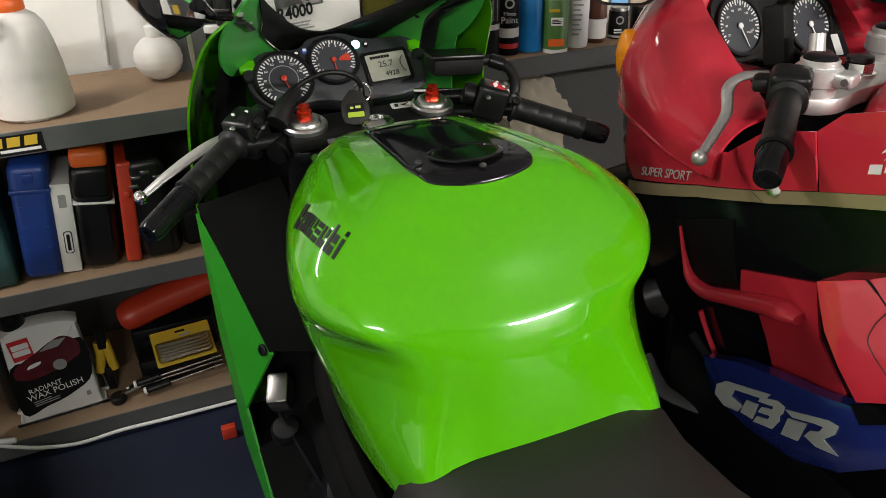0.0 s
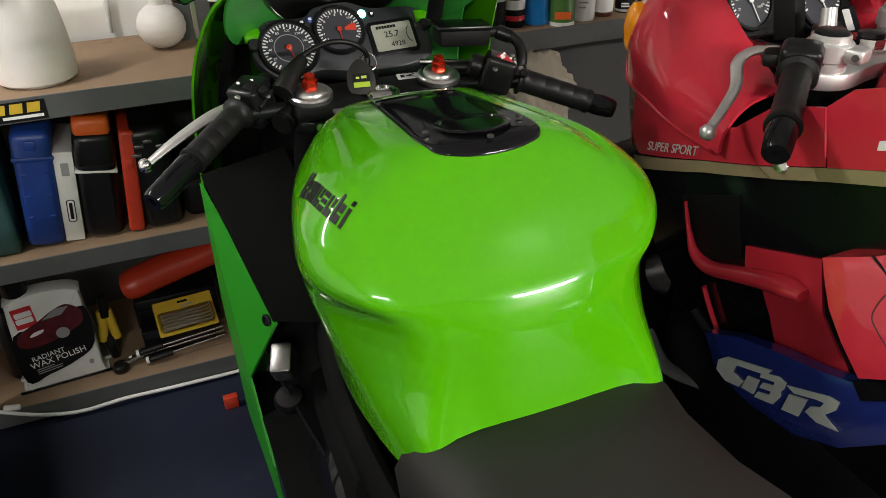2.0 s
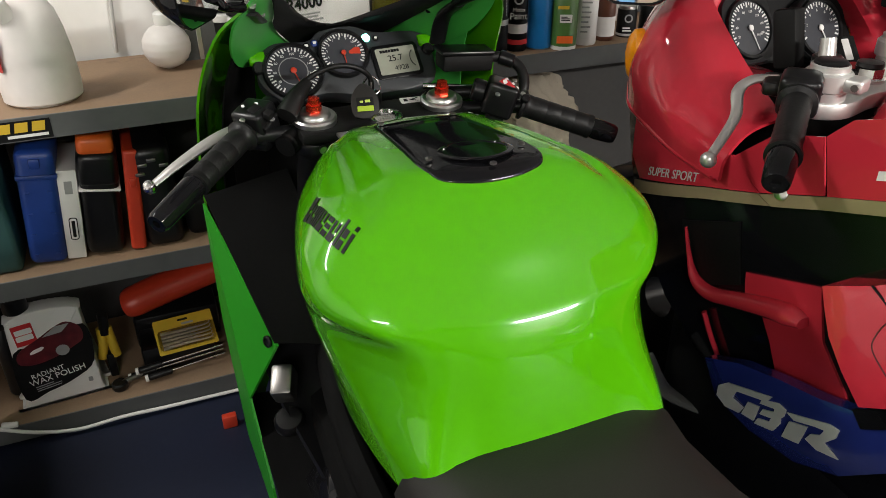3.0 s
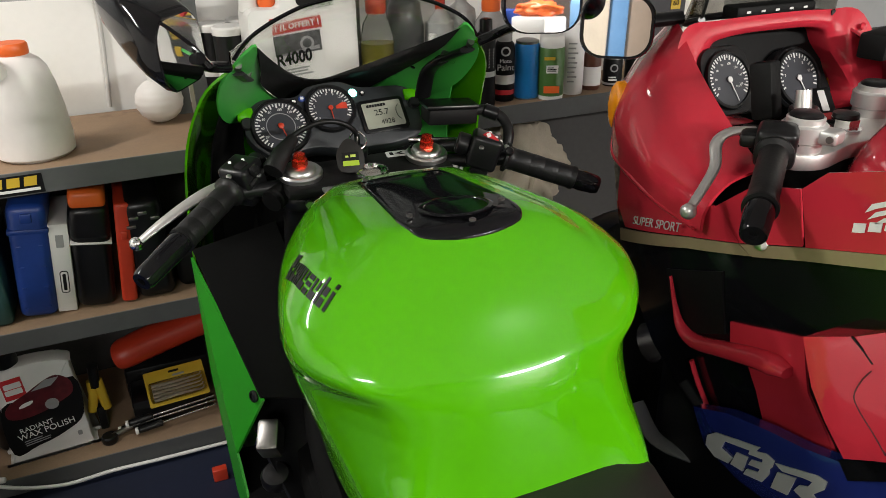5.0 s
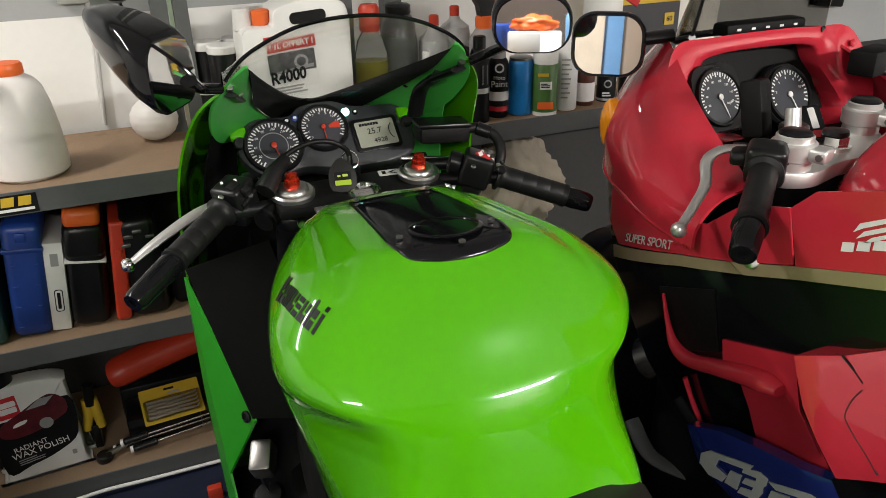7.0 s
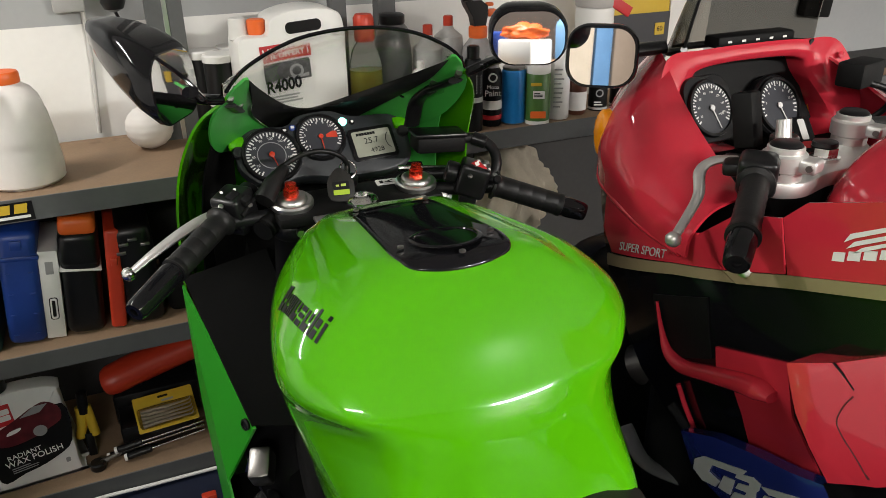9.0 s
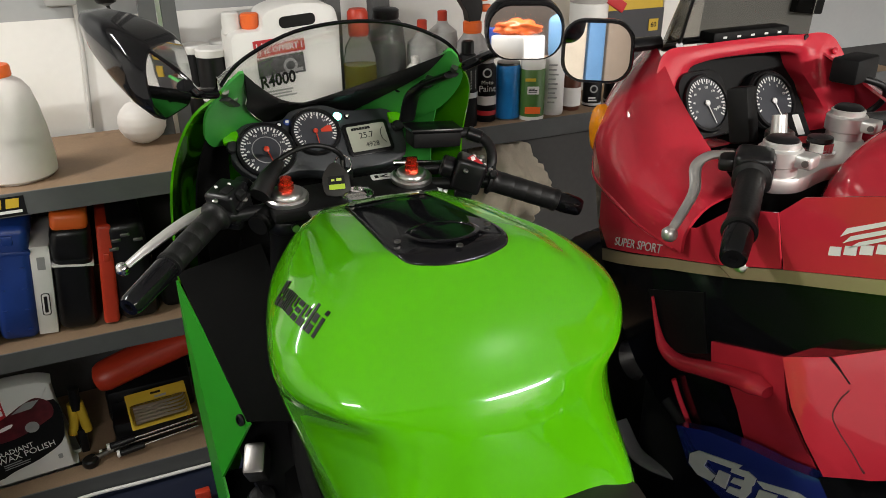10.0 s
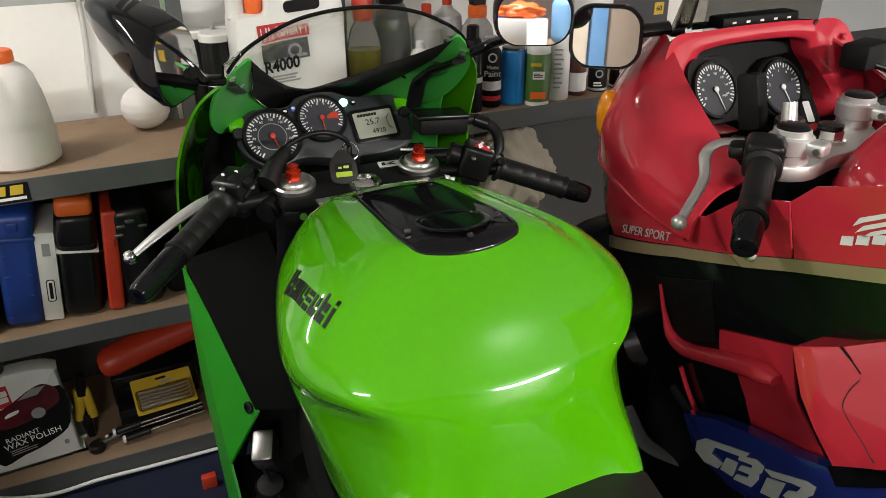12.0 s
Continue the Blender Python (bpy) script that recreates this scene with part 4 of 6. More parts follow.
# no recess here: the duct's dark inside is drawn in matt black
flank_panel("duct_shade", [(0.877, 0.753), (0.741, 0.817), (0.723, 0.719), (0.836, 0.653), (0.859, 0.696)], BLACK_MATT, 0.003, "flat black patch drawn for the shaded air duct")
flank_panel("name_panel", [(1.085, 0.862), (0.91, 0.875), (0.775, 0.907), (0.713, 0.876), (0.823, 0.838), (1.043, 0.752), (1.09, 0.78)], RED, 0.006, "red panel with silver lettering")
flank_panel("gold_stripe", [(1.071, 0.736), (0.824, 0.836), (0.715, 0.874), (0.691, 0.866), (0.820, 0.819), (1.071, 0.711)], GOLD, 0.0065, "gold stripe")
flank_panel("gold_stripe", [(0.712, 0.875), (0.611, 0.915), (0.320, 1.021), (0.320, 1.002), (0.603, 0.900), (0.687, 0.867)], GOLD, 0.007, "gold stripe")
flank_panel("side_panel", [(0.773, 0.906), (0.704, 0.964), (0.633, 0.985), (0.612, 0.916), (0.711, 0.877)], RED, 0.007, "red side panel")
flank_panel("side_panel", [(0.629, 0.987), (0.598, 1.018), (0.320, 1.120), (0.320, 1.022), (0.607, 0.917)], RED, 0.007, "red side panel")
flank_panel("belly_pan", [(0.738, 0.583), (0.670, 0.620), (0.598, 0.644), (0.534, 0.661), (0.482, 0.680), (0.464, 0.668), (0.394, 0.724), (0.300, 0.780), (0.300, 0.735), (0.376, 0.674), (0.422, 0.632), (0.474, 0.578), (0.543, 0.539), (0.629, 0.524), (0.704, 0.531)], BLUE_PAINT, 0.026, "dark blue belly pan", thick=0.02, slope=0.22, crown=0.72, round_edge=0.004)
flank_panel("belly_base", [(0.93, 0.46), (0.86, 0.56), (0.795, 0.58), (0.639, 0.60), (0.432, 0.62), (0.25, 0.66), (0.25, 0.24), (0.5, 0.16), (0.75, 0.20), (0.90, 0.34)], SHADE_BLACK, -0.002, "black belly pan")
flank_panel("inner_side_panel", [(0.713, 0.748), (0.584, 0.798), (0.566, 0.722), (0.509, 0.653), (0.565, 0.623), (0.636, 0.601), (0.655, 0.661), (0.675, 0.699), (0.708, 0.684)], RED, 0.004, "red panel beside the air duct")
flank_panel("lower_fairing", [(0.546, 0.835), (0.531, 0.809), (0.515, 0.783), (0.487, 0.752), (0.455, 0.722), (0.425, 0.739), (0.409, 0.747), (0.339, 0.797), (0.358, 0.947), (0.448, 0.892), (0.495, 0.860)], RED, 0.055, "red lower fairing", slope=0.30, crown=0.86, thick=0.05, round_edge=0.004, taper=0.25)
flank_panel("dark_band", [(0.484, 0.684), (0.455, 0.704), (0.399, 0.745), (0.300, 0.805), (0.300, 0.783), (0.394, 0.724), (0.465, 0.667)], SHADE_BLACK, 0.026, "dark lower band", slope=0.22, crown=0.72)


def on_lower(pts, lift):
    """Points on the red lower fairing, lifted off it."""
    return [(flank(y, z) - 0.055 - 0.30 * (0.86 - z) + 0.25 * (0.572 - y) - lift, y, z) for y, z in pts]


part("panel_seam", tube(on_lower([(0.497, 0.860), (0.481, 0.851), (0.466, 0.841)], -0.001), 0.0015, 8, 5), INK, red, "dark seam between panels")
# dark red tube stands in for the shade along a moulded groove
part("groove_shade", tube(on_lower([(0.464, 0.834), (0.469, 0.818), (0.469, 0.799), (0.458, 0.786), (0.437, 0.770), (0.417, 0.753)], -0.0011), 0.0015, 8, 5), MAROON, red, "dark red line drawn for the shade of a moulded groove")
MARKS = (
    ((0.696, 0.542), (0.695, 0.562), (0.678, 0.580), (0.596, 0.616), (0.603, 0.602), (0.659, 0.578), (0.664, 0.561), (0.640, 0.561), (0.647, 0.545), (0.675, 0.535)),
    ((0.642, 0.548), (0.634, 0.577), (0.613, 0.585), (0.618, 0.554)),
    ((0.611, 0.600), (0.583, 0.615), (0.569, 0.614), (0.570, 0.602), (0.574, 0.595), (0.573, 0.586), (0.582, 0.565), (0.616, 0.551), (0.611, 0.565), (0.591, 0.575), (0.589, 0.583), (0.610, 0.574), (0.606, 0.586), (0.587, 0.596), (0.587, 0.602), (0.613, 0.591)),
    ((0.566, 0.569), (0.560, 0.602), (0.531, 0.616), (0.538, 0.580)),
    ((0.567, 0.612), (0.503, 0.644), (0.488, 0.646), (0.489, 0.632), (0.502, 0.613), (0.477, 0.606), (0.510, 0.594), (0.530, 0.596), (0.524, 0.610), (0.511, 0.619), (0.507, 0.630), (0.521, 0.625), (0.553, 0.609)),
)
for outline in MARKS:
    flank_panel("silver_mark", outline, SILVER, 0.0285, "silver block mark", slope=0.22, crown=0.72, thick=0.002, cuts=0)
ARM = [(0.849, 0.756), (0.835, 0.711), (0.817, 0.678), (0.776, 0.675), (0.713, 0.701), (0.653, 0.725), (0.616, 0.736), (0.593, 0.738)]
part("duct_brace", tube([(flank(y, z) - 0.012, y, z) for y, z in ARM], 0.016, 14, 8, 0.7, radii=(0.003, 0.005, 0.010, 0.016, 0.018, 0.020, 0.021, 0.012)), RED, red, "red brace across the air duct", angle=60)
part("duct_strip", tube([(flank(y, z) - 0.008, y, z) for y, z in [(0.797, 0.622), (0.782, 0.585), (0.761, 0.543)]], 0.006, 8, 6, 0.7), RED, red, "thin red strip", angle=60)
part("lower_body", slab(0.82, 1.30, 0.2, 0.95, 0.22, 0.85, 0.05), BLACK, red)


def on_flank(y, z, out):
    """A frame lying on the flank, with its x along the bike's rearward line as seen from outside."""
    e = 0.01
    p = Vector((flank(y, z) - out, y, z))
    ty = (Vector((flank(y - e, z + 0.36 * e), y - e, z + 0.36 * e)) - Vector((flank(y, z), y, z))).normalized()
    n = Vector((-1, -0.48 * 2 * max(0, y - 0.72) * -1, 0)).normalized()
    n = (n - ty * n.dot(ty)).normalized()
    u = n.cross(ty)
    return Matrix.Translation(p) @ Matrix((ty, u, n)).transposed().to_4x4()


lettering("SUPER SPORT", on_flank(0.910, 0.821, 0.012), 0.021, SILVER, red, "lettering", 0.0004, 1.3, 0.4)

# upper cowl: half sections by station along the bike, mirrored
COWL = (
    (0.78, (0.737, 0.868), (0.742, 0.90), (0.775, 0.932), (0.830, 0.945)),
    (0.90, (0.752, 0.866), (0.752, 0.91), (0.800, 0.965), (0.862, 0.985)),
    (1.00, (0.778, 0.866), (0.775, 0.93), (0.820, 0.998), (0.885, 1.035)),
    (1.06, (0.795, 0.866), (0.793, 0.94), (0.835, 1.015), (0.905, 1.066)),
    (1.13, (0.825, 0.866), (0.822, 0.945), (0.868, 1.025), (0.940, 1.085)),
    (1.22, (0.890, 0.870), (0.888, 0.93), (0.925, 1.005), (0.990, 1.070)),
    (1.30, (0.970, 0.880), (0.970, 0.915), (0.985, 0.960), (1.015, 1.010)),
    (1.34, (1.040, 0.890), (1.040, 0.910), (1.042, 0.935), (1.045, 0.960)),
)
for s in (1, -1):
    grid = []
    for row in COWL:
        pts = spline([(p[0], row[0], p[1]) for p in row[1:]], 5)
        grid.append(pts if s > 0 else [Vector((2 * HX - p.x, p.y, p.z)) for p in pts])
    grid = [spline(c, 4) for c in zip(*grid)]
    part("upper_cowl", sheet(grid, 0.005), RED, red, "gloss red upper cowl", angle=60)
    lip = [(0.740, 0.80, 0.866), (0.752, 0.90, 0.864), (0.776, 1.00, 0.864), (0.795, 1.06, 0.864), (0.822, 1.13, 0.864), (0.885, 1.22, 0.868)]
    part("cowl_lip", tube([(x if s > 0 else 2 * HX - x, y, z) for x, y, z in lip], 0.006, 10, 5), RED, red)
    cx = 0.826 if s > 0 else 2 * HX - 0.826
    sig = part("turn_signal", loft([[Vector((cx - s * 0.016 * k + s * 0.004, 1.135 + 0.018 * k * 0 + 0.022 * math.cos(a) * k2, 0.950 + 0.046 * math.sin(a) * k2)) for a in (2 * math.pi * i / 20 for i in range(20))] for k, k2 in ((-0.4, 1.0), (0.4, 1.0), (0.8, 0.85), (1.0, 0.5))]), AMBER, red, "amber turn signal lens")

# dash recess and dials
part("dash_panel", joined(plate(spline([(-0.165, -0.075), (-0.17, 0.0), (-0.155, 0.075), (0, 0.078), (0.115, 0.065), (0.150, -0.03), (0.155, -0.10), (0, -0.105)], 5, True), 0.01, pose(HX + 0.02, 1.105, 1.005, 68, 0, 0))), BLACK_MATT, red, "black dash panel")
win_in = spline([(0.975, 0.945), (0.950, 0.995), (0.962, 1.050), (1.00, 1.066), (1.10, 1.070), (1.215, 1.064), (1.235, 1.03), (1.28, 0.95), (1.20, 0.925), (1.08, 0.92)], 6, True)
win_out = spline([(0.895, 0.945), (0.878, 1.01), (0.903, 1.09), (0.985, 1.098), (1.10, 1.100), (1.22, 1.098), (1.31, 1.085), (1.36, 0.96), (1.25, 0.90), (1.08, 0.895)], 6, True)
rows = []
for k, back in ((0.0, 0.05), (0.0, 0.0), (0.12, -0.006), (0.5, -0.008), (1.0, 0.0)):
    rows.append([Vector((p.x + (q.x - p.x) * k, 1.05 + (p.y - 1.0) * 0.4 + back, p.y + (q.y - p.y) * k)) for p, q in zip(win_in, win_out)])
part("dash_surround", loft(rows, cap=False), RED, red, "gloss red dash surround", angle=60)
strip = part("dash_top", slab(1.030, 1.215, 1.088, 1.130, 1.092, 1.114, 0.006), BLACK_MATT, red, "black switch strip")
for k in range(5):
    part("switch_mark", plate(rounded(0.009, 0.004, 0.001, 2), 0.0005, pose(1.055 + 0.033 * k, 1.0873, 1.104, 90, 0, 0)), PAPER, strip, smooth=False)
D1, D2 = pose(0.977, 1.030, 1.004, 64, 0, 4), pose(1.166, 1.055, 0.981, 64, 0, 4)
part("dial_pod", loft([[D1 @ Vector((p[0] * k, p[1] * k, h)) for p in rounded(0.112, 0.122, 0.032)] for k, h in ((0.95, -0.05), (1.0, -0.006), (0.97, -0.001), (0.02, -0.001))]), BLACK, red)
part("dial_pod", turned([(0.060, -0.04), (0.062, -0.004), (0.058, 0.0), (0.002, 0.0)], D2.translation, D2 @ Vector((0, 0, 1)), 40), BLACK, red)
h1 = dial(red, D1, 0.047, 33, 215, -35, -72, tick_mat=PAPER, start=0)
dial_numbers(h1, D1, 0.041, ("20", "40", "60", "80", "100", "120", "140", "160"), 205, -20, 0.0058, 0.70)
lettering("mph", D1 @ pose(0.020, -0.012, 0.002), 0.007, PAPER, h1, "lettering", 0.0002)
h2 = dial(red, D2, 0.050, 25, 200, -20, -70, start=0)
dial_numbers(h2, D2, 0.045, ("2", "4", "6", "8", "10"), 165, 20, 0.007, 0.72)

# smoked screen
top_c = spline([(0.955, 1.00, 1.30), (0.995, 1.03, 1.34), (HX, 1.045, 1.355), (2 * HX - 0.995, 1.03, 1.34), (2 * HX - 0.955, 1.00, 1.30)], 5)
bot_c = spline([(0.945, 1.08, 1.105), (0.975, 1.16, 1.085), (HX, 1.24, 1.075), (2 * HX - 0.965, 1.16, 1.085), (2 * HX - 0.938, 1.07, 1.095)], 5)
hs = part("windscreen", sheet([[a.lerp(b, k / 6) + Vector((0, 0.015, 0)) * math.sin(math.pi * k / 6) for k in range(7)] for a, b in zip(top_c, bot_c)], 0.003), SMOKE, red, "lightly smoked windscreen", angle=70)
part("screen_edge", tube([bot_c[0], bot_c[0].lerp(top_c[0], 0.5) + Vector((0, 0.015, 0)), top_c[0]], 0.0028, 8, 5), BLACK, hs)
part("screen_base", tube([p + Vector((0, 0, -0.004)) for p in bot_c[::4]], 0.007, 8, 4), BLACK, hs)

# left mirror
mc_ = Vector((0.800, 1.120, 1.095))
md = Vector((-0.62, -0.77, 0.12))
mq = Matrix.Translation(mc_) @ md.to_track_quat("Z", "Y").to_matrix().to_4x4()
mshape = [Vector((p[0], p[1], 0)) for p in rounded(0.120, 0.104, 0.036, 6)]
mrings = [[mq @ (p * sc) + Vector((0.035, 0.05, 0)) * k for p in mshape] for k, sc in ((0, 0.88), (0, 1.0), (0.12, 1.05), (0.5, 1.0), (0.85, 0.72), (1.0, 0.3))]
hm = part("mirror", loft(mrings), GLOSS_BLACK, red, "gloss black mirror housing", angle=50)
part("mirror_glass", plate([(p.x * 0.93, p.y * 0.93) for p in mshape], 0.0015, mq @ pose(0, 0, -0.0002)), MIRROR, hm, "mirror glass", angle=20)
part("mirror_arm", tube([mc_ + Vector((0.05, 0.045, -0.005)), (0.90, 1.155, 1.092), (0.95, 1.14, 1.096)], 0.018, 12, 6, 0.7), BLACK, hm)

# yoke, risers, bars, turned towards the left
YM = pose(0.972, 0.787, 0.960, 0, 0, 19.3)
yoke = part("top_yoke", plate(spline([(-0.150, 0.0), (-0.120, 0.034), (-0.055, 0.022), (0.0, 0.030), (0.055, 0.022), (0.120, 0.034), (0.150, 0.0), (0.120, -0.034), (0.05, -0.040), (0.0, -0.052), (-0.05, -0.040), (-0.120, -0.034)], 5, True), 0.024, YM, 0.004), CAST, red, "bare alloy top yoke")
for s in (-1, 1):
    c = YM @ Vector((s * 0.118, 0.0, 0.0))
    part("riser", turned([(0.027, 0.02), (0.027, 0.036), (0.031, 0.039), (0.031, 0.060), (0.028, 0.063), (0.0255, 0.063), (0.0255, 0.070), (0.0235, 0.072), (0.022, 0.070)], c, c + Vector((0, 0, 1)), 36), CAST, yoke)
    part("fork_cap", turned([(0.022, 0.069), (0.022, 0.074), (0.018, 0.077), (0.002, 0.0765)], c, c + Vector((0, 0, 1)), 32), BLACK, yoke, "black fork cap")
    part("clamp_lug", box(0.030, 0.026, 0.020, YM @ pose(s * 0.118, -0.038, 0.040), 0.005, 3), CAST, yoke)
    part("clamp_bolt", rod(YM @ Vector((s * 0.118 - 0.018, -0.043, 0.050)), YM @ Vector((s * 0.118 + 0.018, -0.043, 0.050)), 0.005, seg=10), STEEL, yoke)
c = YM @ Vector((0.006, -0.006, 0.023))
part("stem_nut", joined(turned([(0.025, 0), (0.025, 0.006), (0.021, 0.007)], c, c + Vector((0, 0, 1)), 28), turned([(0.020, 0.007), (0.020, 0.020), (0.017, 0.022)], c, c + Vector((0, 0, 1)), 6)), POLISHED, yoke)
part("stem_cap", turned([(0.019, 0.022), (0.018, 0.028), (0.002, 0.030)], c, c + Vector((0, 0, 1)), 28), BLACK, yoke)
c = YM @ Vector((-0.004, 0.052, 0.034))
part("ignition_lock", turned([(0.022, -0.03), (0.022, 0.014), (0.019, 0.017), (0.015, 0.013), (0.002, 0.013)], c, c + Vector((0, 0, 1)), 28), STEEL, yoke)
strap = thing("key_strap", c, "black cloth key strap with red and white print", "key ring")
part("key", box(0.020, 0.003, 0.030, Matrix.Translation(c) @ pose(0.004, 0, 0.012, 0, 0, 30), 0.001), STEEL, strap)
sm = Matrix.Translation(c) @ pose(0.040, 0.000, 0.012, 28, -8, -32)
part("strap", box(0.028, 0.075, 0.004, sm, 0.0015), BLACK, strap, "black woven strap")
part("print", plate(rounded(0.010, 0.045, 0.002), 0.0006, sm @ pose(0, 0.008, 0.0042)), PAPER, strap, smooth=False)
part("print", plate(rounded(0.016, 0.014, 0.004), 0.0006, sm @ pose(0, -0.026, 0.0042)), INK_RED, strap, smooth=False)

hb_in, hb_end = Vector((0.800, 0.735, 0.990)), Vector((0.652, 0.605, 0.952))
hroot = YM @ Vector((-0.118, -0.012, 0.05))
hd = (hb_end - hb_in).normalized()
hbar = part("handlebar", joined(rod(hroot, hb_in - hd * 0.02, 0.013), rod(hb_in - hd * 0.03, hb_end - hd * 0.02, 0.012)), BLACK, red)
hg = [(0.026, 0), (0.026, 0.005), (0.0195, 0.009)] + [(0.0188 + 0.0007 * (k % 2), 0.014 + 0.009 * k) for k in range(13)] + [(0.0225, 0.135), (0.0225, 0.141), (0.018, 0.142)]
part("grip", turned(hg, hb_in, hb_end, 28), RUBBER, hbar, "black ribbed rubber grip")
hl = (hb_end - hb_in).length
part("bar_end", turned([(0.0185, 0.142), (0.019, 0.150), (0.0165, hl - 0.004), (0.013, hl), (0.006, hl), (0.006, hl - 0.004)], hb_in, hb_end, 28), GLOSS_BLACK, hbar, "black bar-end weight")
hmq = Matrix.Translation(hb_in - hd * 0.026) @ hd.to_track_quat("Z", "Y").to_matrix().to_4x4()
part("switch_housing", joined(box(0.054, 0.058, 0.046, hmq @ pose(0, 0, -0.022), 0.010, 3), box(0.036, 0.03, 0.03, hmq @ pose(0, -0.03, -0.016), 0.006)), BLACK, hbar, "black switch housing")
part("clutch_reservoir", box(0.036, 0.036, 0.088, pose(0.918, 0.872, 0.985, -14, 4, 20), 0.006), BLACK_MATT, red, "black fluid reservoir")
part("bar_riser_tube", rod((0.921, 0.806, 0.990), (0.927, 0.820, 1.042), 0.013, 0.011), LEVER_ALLOY, red)
part("brake_reservoir", box(0.085, 0.05, 0.045, pose(1.255, 0.965, 1.030, 0, 0, 15), 0.006), BLACK_MATT, red, "black fluid reservoir")
part("right_bar", joined(rod(YM @ Vector((0.118, 0, 0.05)), (1.33, 0.86, 0.985), 0.012), rod((1.26, 0.875, 0.995), (1.40, 0.80, 0.965), 0.019)), RUBBER, red)
hlv = [(0.826, 0.800, 1.000), (0.795, 0.815, 0.998), (0.772, 0.815, 0.985), (0.752, 0.790, 0.962), (0.720, 0.770, 0.944), (0.676, 0.745, 0.925)]
hlever = part("clutch_lever", tube(hlv, 0.008, 12, 8, 0.6, radii=(0.010, 0.010, 0.009, 0.008, 0.0075, 0.007)), LEVER_ALLOY, red, "bare alloy clutch lever")
part("lever_ball", turned([(0.003, 0), (0.0095, 0.004), (0.0115, 0.010), (0.0095, 0.016), (0.003, 0.020)], (0.682, 0.748, 0.928), (0.66, 0.735, 0.918), 20), LEVER_ALLOY, hlever)
part("lever_perch", box(0.06, 0.03, 0.02, pose(0.815, 0.795, 0.985, 0, 0, 45), 0.006), BLACK, red)
part("brake_line", tube([(1.25, 0.95, 1.04), (1.30, 0.93, 1.02), (1.32, 0.95, 0.98), (1.28, 1.0, 0.92)], 0.006), RUBBER, red)

# tank and seat of the red bike
RT = ((0.86, 0.30, 0.225, 0.745), (0.92, 0.30, 0.230, 0.755), (0.98, 0.31, 0.215, 0.745), (1.03, 0.33, 0.175, 0.725), (1.065, 0.37, 0.12, 0.69), (1.085, 0.42, 0.06, 0.64))
rt_rings = []
for z, yr, w, yf in RT:
    half = [(0, yr), (w * 0.6, yr + 0.01), (w * 0.95, yr + 0.10), (w, yf - 0.16), (w * 0.80, yf - 0.03), (0, yf)]
    loop = half + [(-x, y) for x, y in half[-2:0:-1]]
    rt_rings.append([Vector((HX + 0.02 + p.x, p.y, z)) for p in spline([(x, y, 0) for x, y in loop], 6, True)])
cols = [spline(c, 5) for c in zip(*rt_rings)]
rt_rings = [list(r) for r in zip(*cols)]
part("fuel_tank", loft(rt_rings), RED, red, "gloss red fuel tank", angle=60)
part("seat", loft([[Vector((HX + hw * x, y, z + 0.12 * d)) for x, d in ((-1, -1), (-1.02, -0.3), (-0.8, 0), (0.8, 0), (1.02, -0.3), (1, -1))] for y, hw, z in ((0.36, 0.13, 0.93), (0.1, 0.16, 0.86), (-0.3, 0.16, 0.88), (-0.6, 0.12, 0.92))]), VINYL, red, "black seat")
# winged mark on the side in white
WINGS = (((0.539, 0.991), (0.533, 1.004), (0.490, 1.029), (0.450, 1.054), (0.449, 1.050), (0.489, 1.024), (0.528, 1.000)),
         ((0.534, 0.985), (0.526, 0.997), (0.488, 1.020), (0.448, 1.046), (0.447, 1.042), (0.487, 1.015), (0.521, 0.994)),
         ((0.525, 0.983), (0.515, 0.994), (0.486, 1.012), (0.445, 1.037), (0.445, 1.033), (0.485, 1.008), (0.511, 0.991)))
for outline in WINGS:
    flank_panel("wing_mark", outline, PAPER, 0.0085, "white wing mark", thick=0.0008, cuts=1)
for k in range(5):
    y0, z0 = 0.549 - 0.0190 * k, 0.963 + 0.0088 * k
    flank_panel("letter_block", [(y0, z0), (y0 - 0.0155, z0 + 0.0055), (y0 - 0.0150, z0 + 0.0170), (y0, z0 + 0.0115)], PAPER, 0.0085, "white block mark", thick=0.0008, cuts=1)
part("panel_bolt", turned([(0.010, 0), (0.010, 0.003), (0.006, 0.005)], (0.743, 0.675, 0.893), (0.6, 0.62, 0.95), 16), ALU, red)
for y in (1.25, -0.2):
    wh = part("wheel", turned([(0.20, -0.06), (0.215, -0.02), (0.215, 0.02), (0.20, 0.06), (0.05, 0.03), (0.05, -0.03), (0.20, -0.06)], (HX, y, 0.305), (HX + 1, y, 0.305), 40, False), BLACK, red, "black cast wheel")
    part("tyre", turned([(0.245 + 0.06 * math.cos(a), 0.065 * math.sin(a)) for a in (math.pi * (k / 12 * 1.5 - 0.75) for k in range(13))], (HX, y, 0.305), (HX + 1, y, 0.305), 48, False), RUBBER, wh)
part("mudguard", turned([(0.33, -0.075), (0.338, 0), (0.33, 0.075)], (HX, 1.25, 0.305), (HX + 1, 1.25, 0.305), 36, False), BLACK, red)
part("inner_lip", tube([(0.80, 0.955, 0.415), (0.803, 0.890, 0.376), (0.838, 0.815, 0.376)], 0.017, 12, 6, 0.5), GREY_METAL, red, "dull grey fairing lip")
# added dark slab, blacks out the gap under the yoke
part("yoke_gap_filler", slab(0.865, 1.30, 0.72, 1.10, 0.78, 0.925, 0.03), INFILL, red, "dark slab added to fill the gap under the yoke")
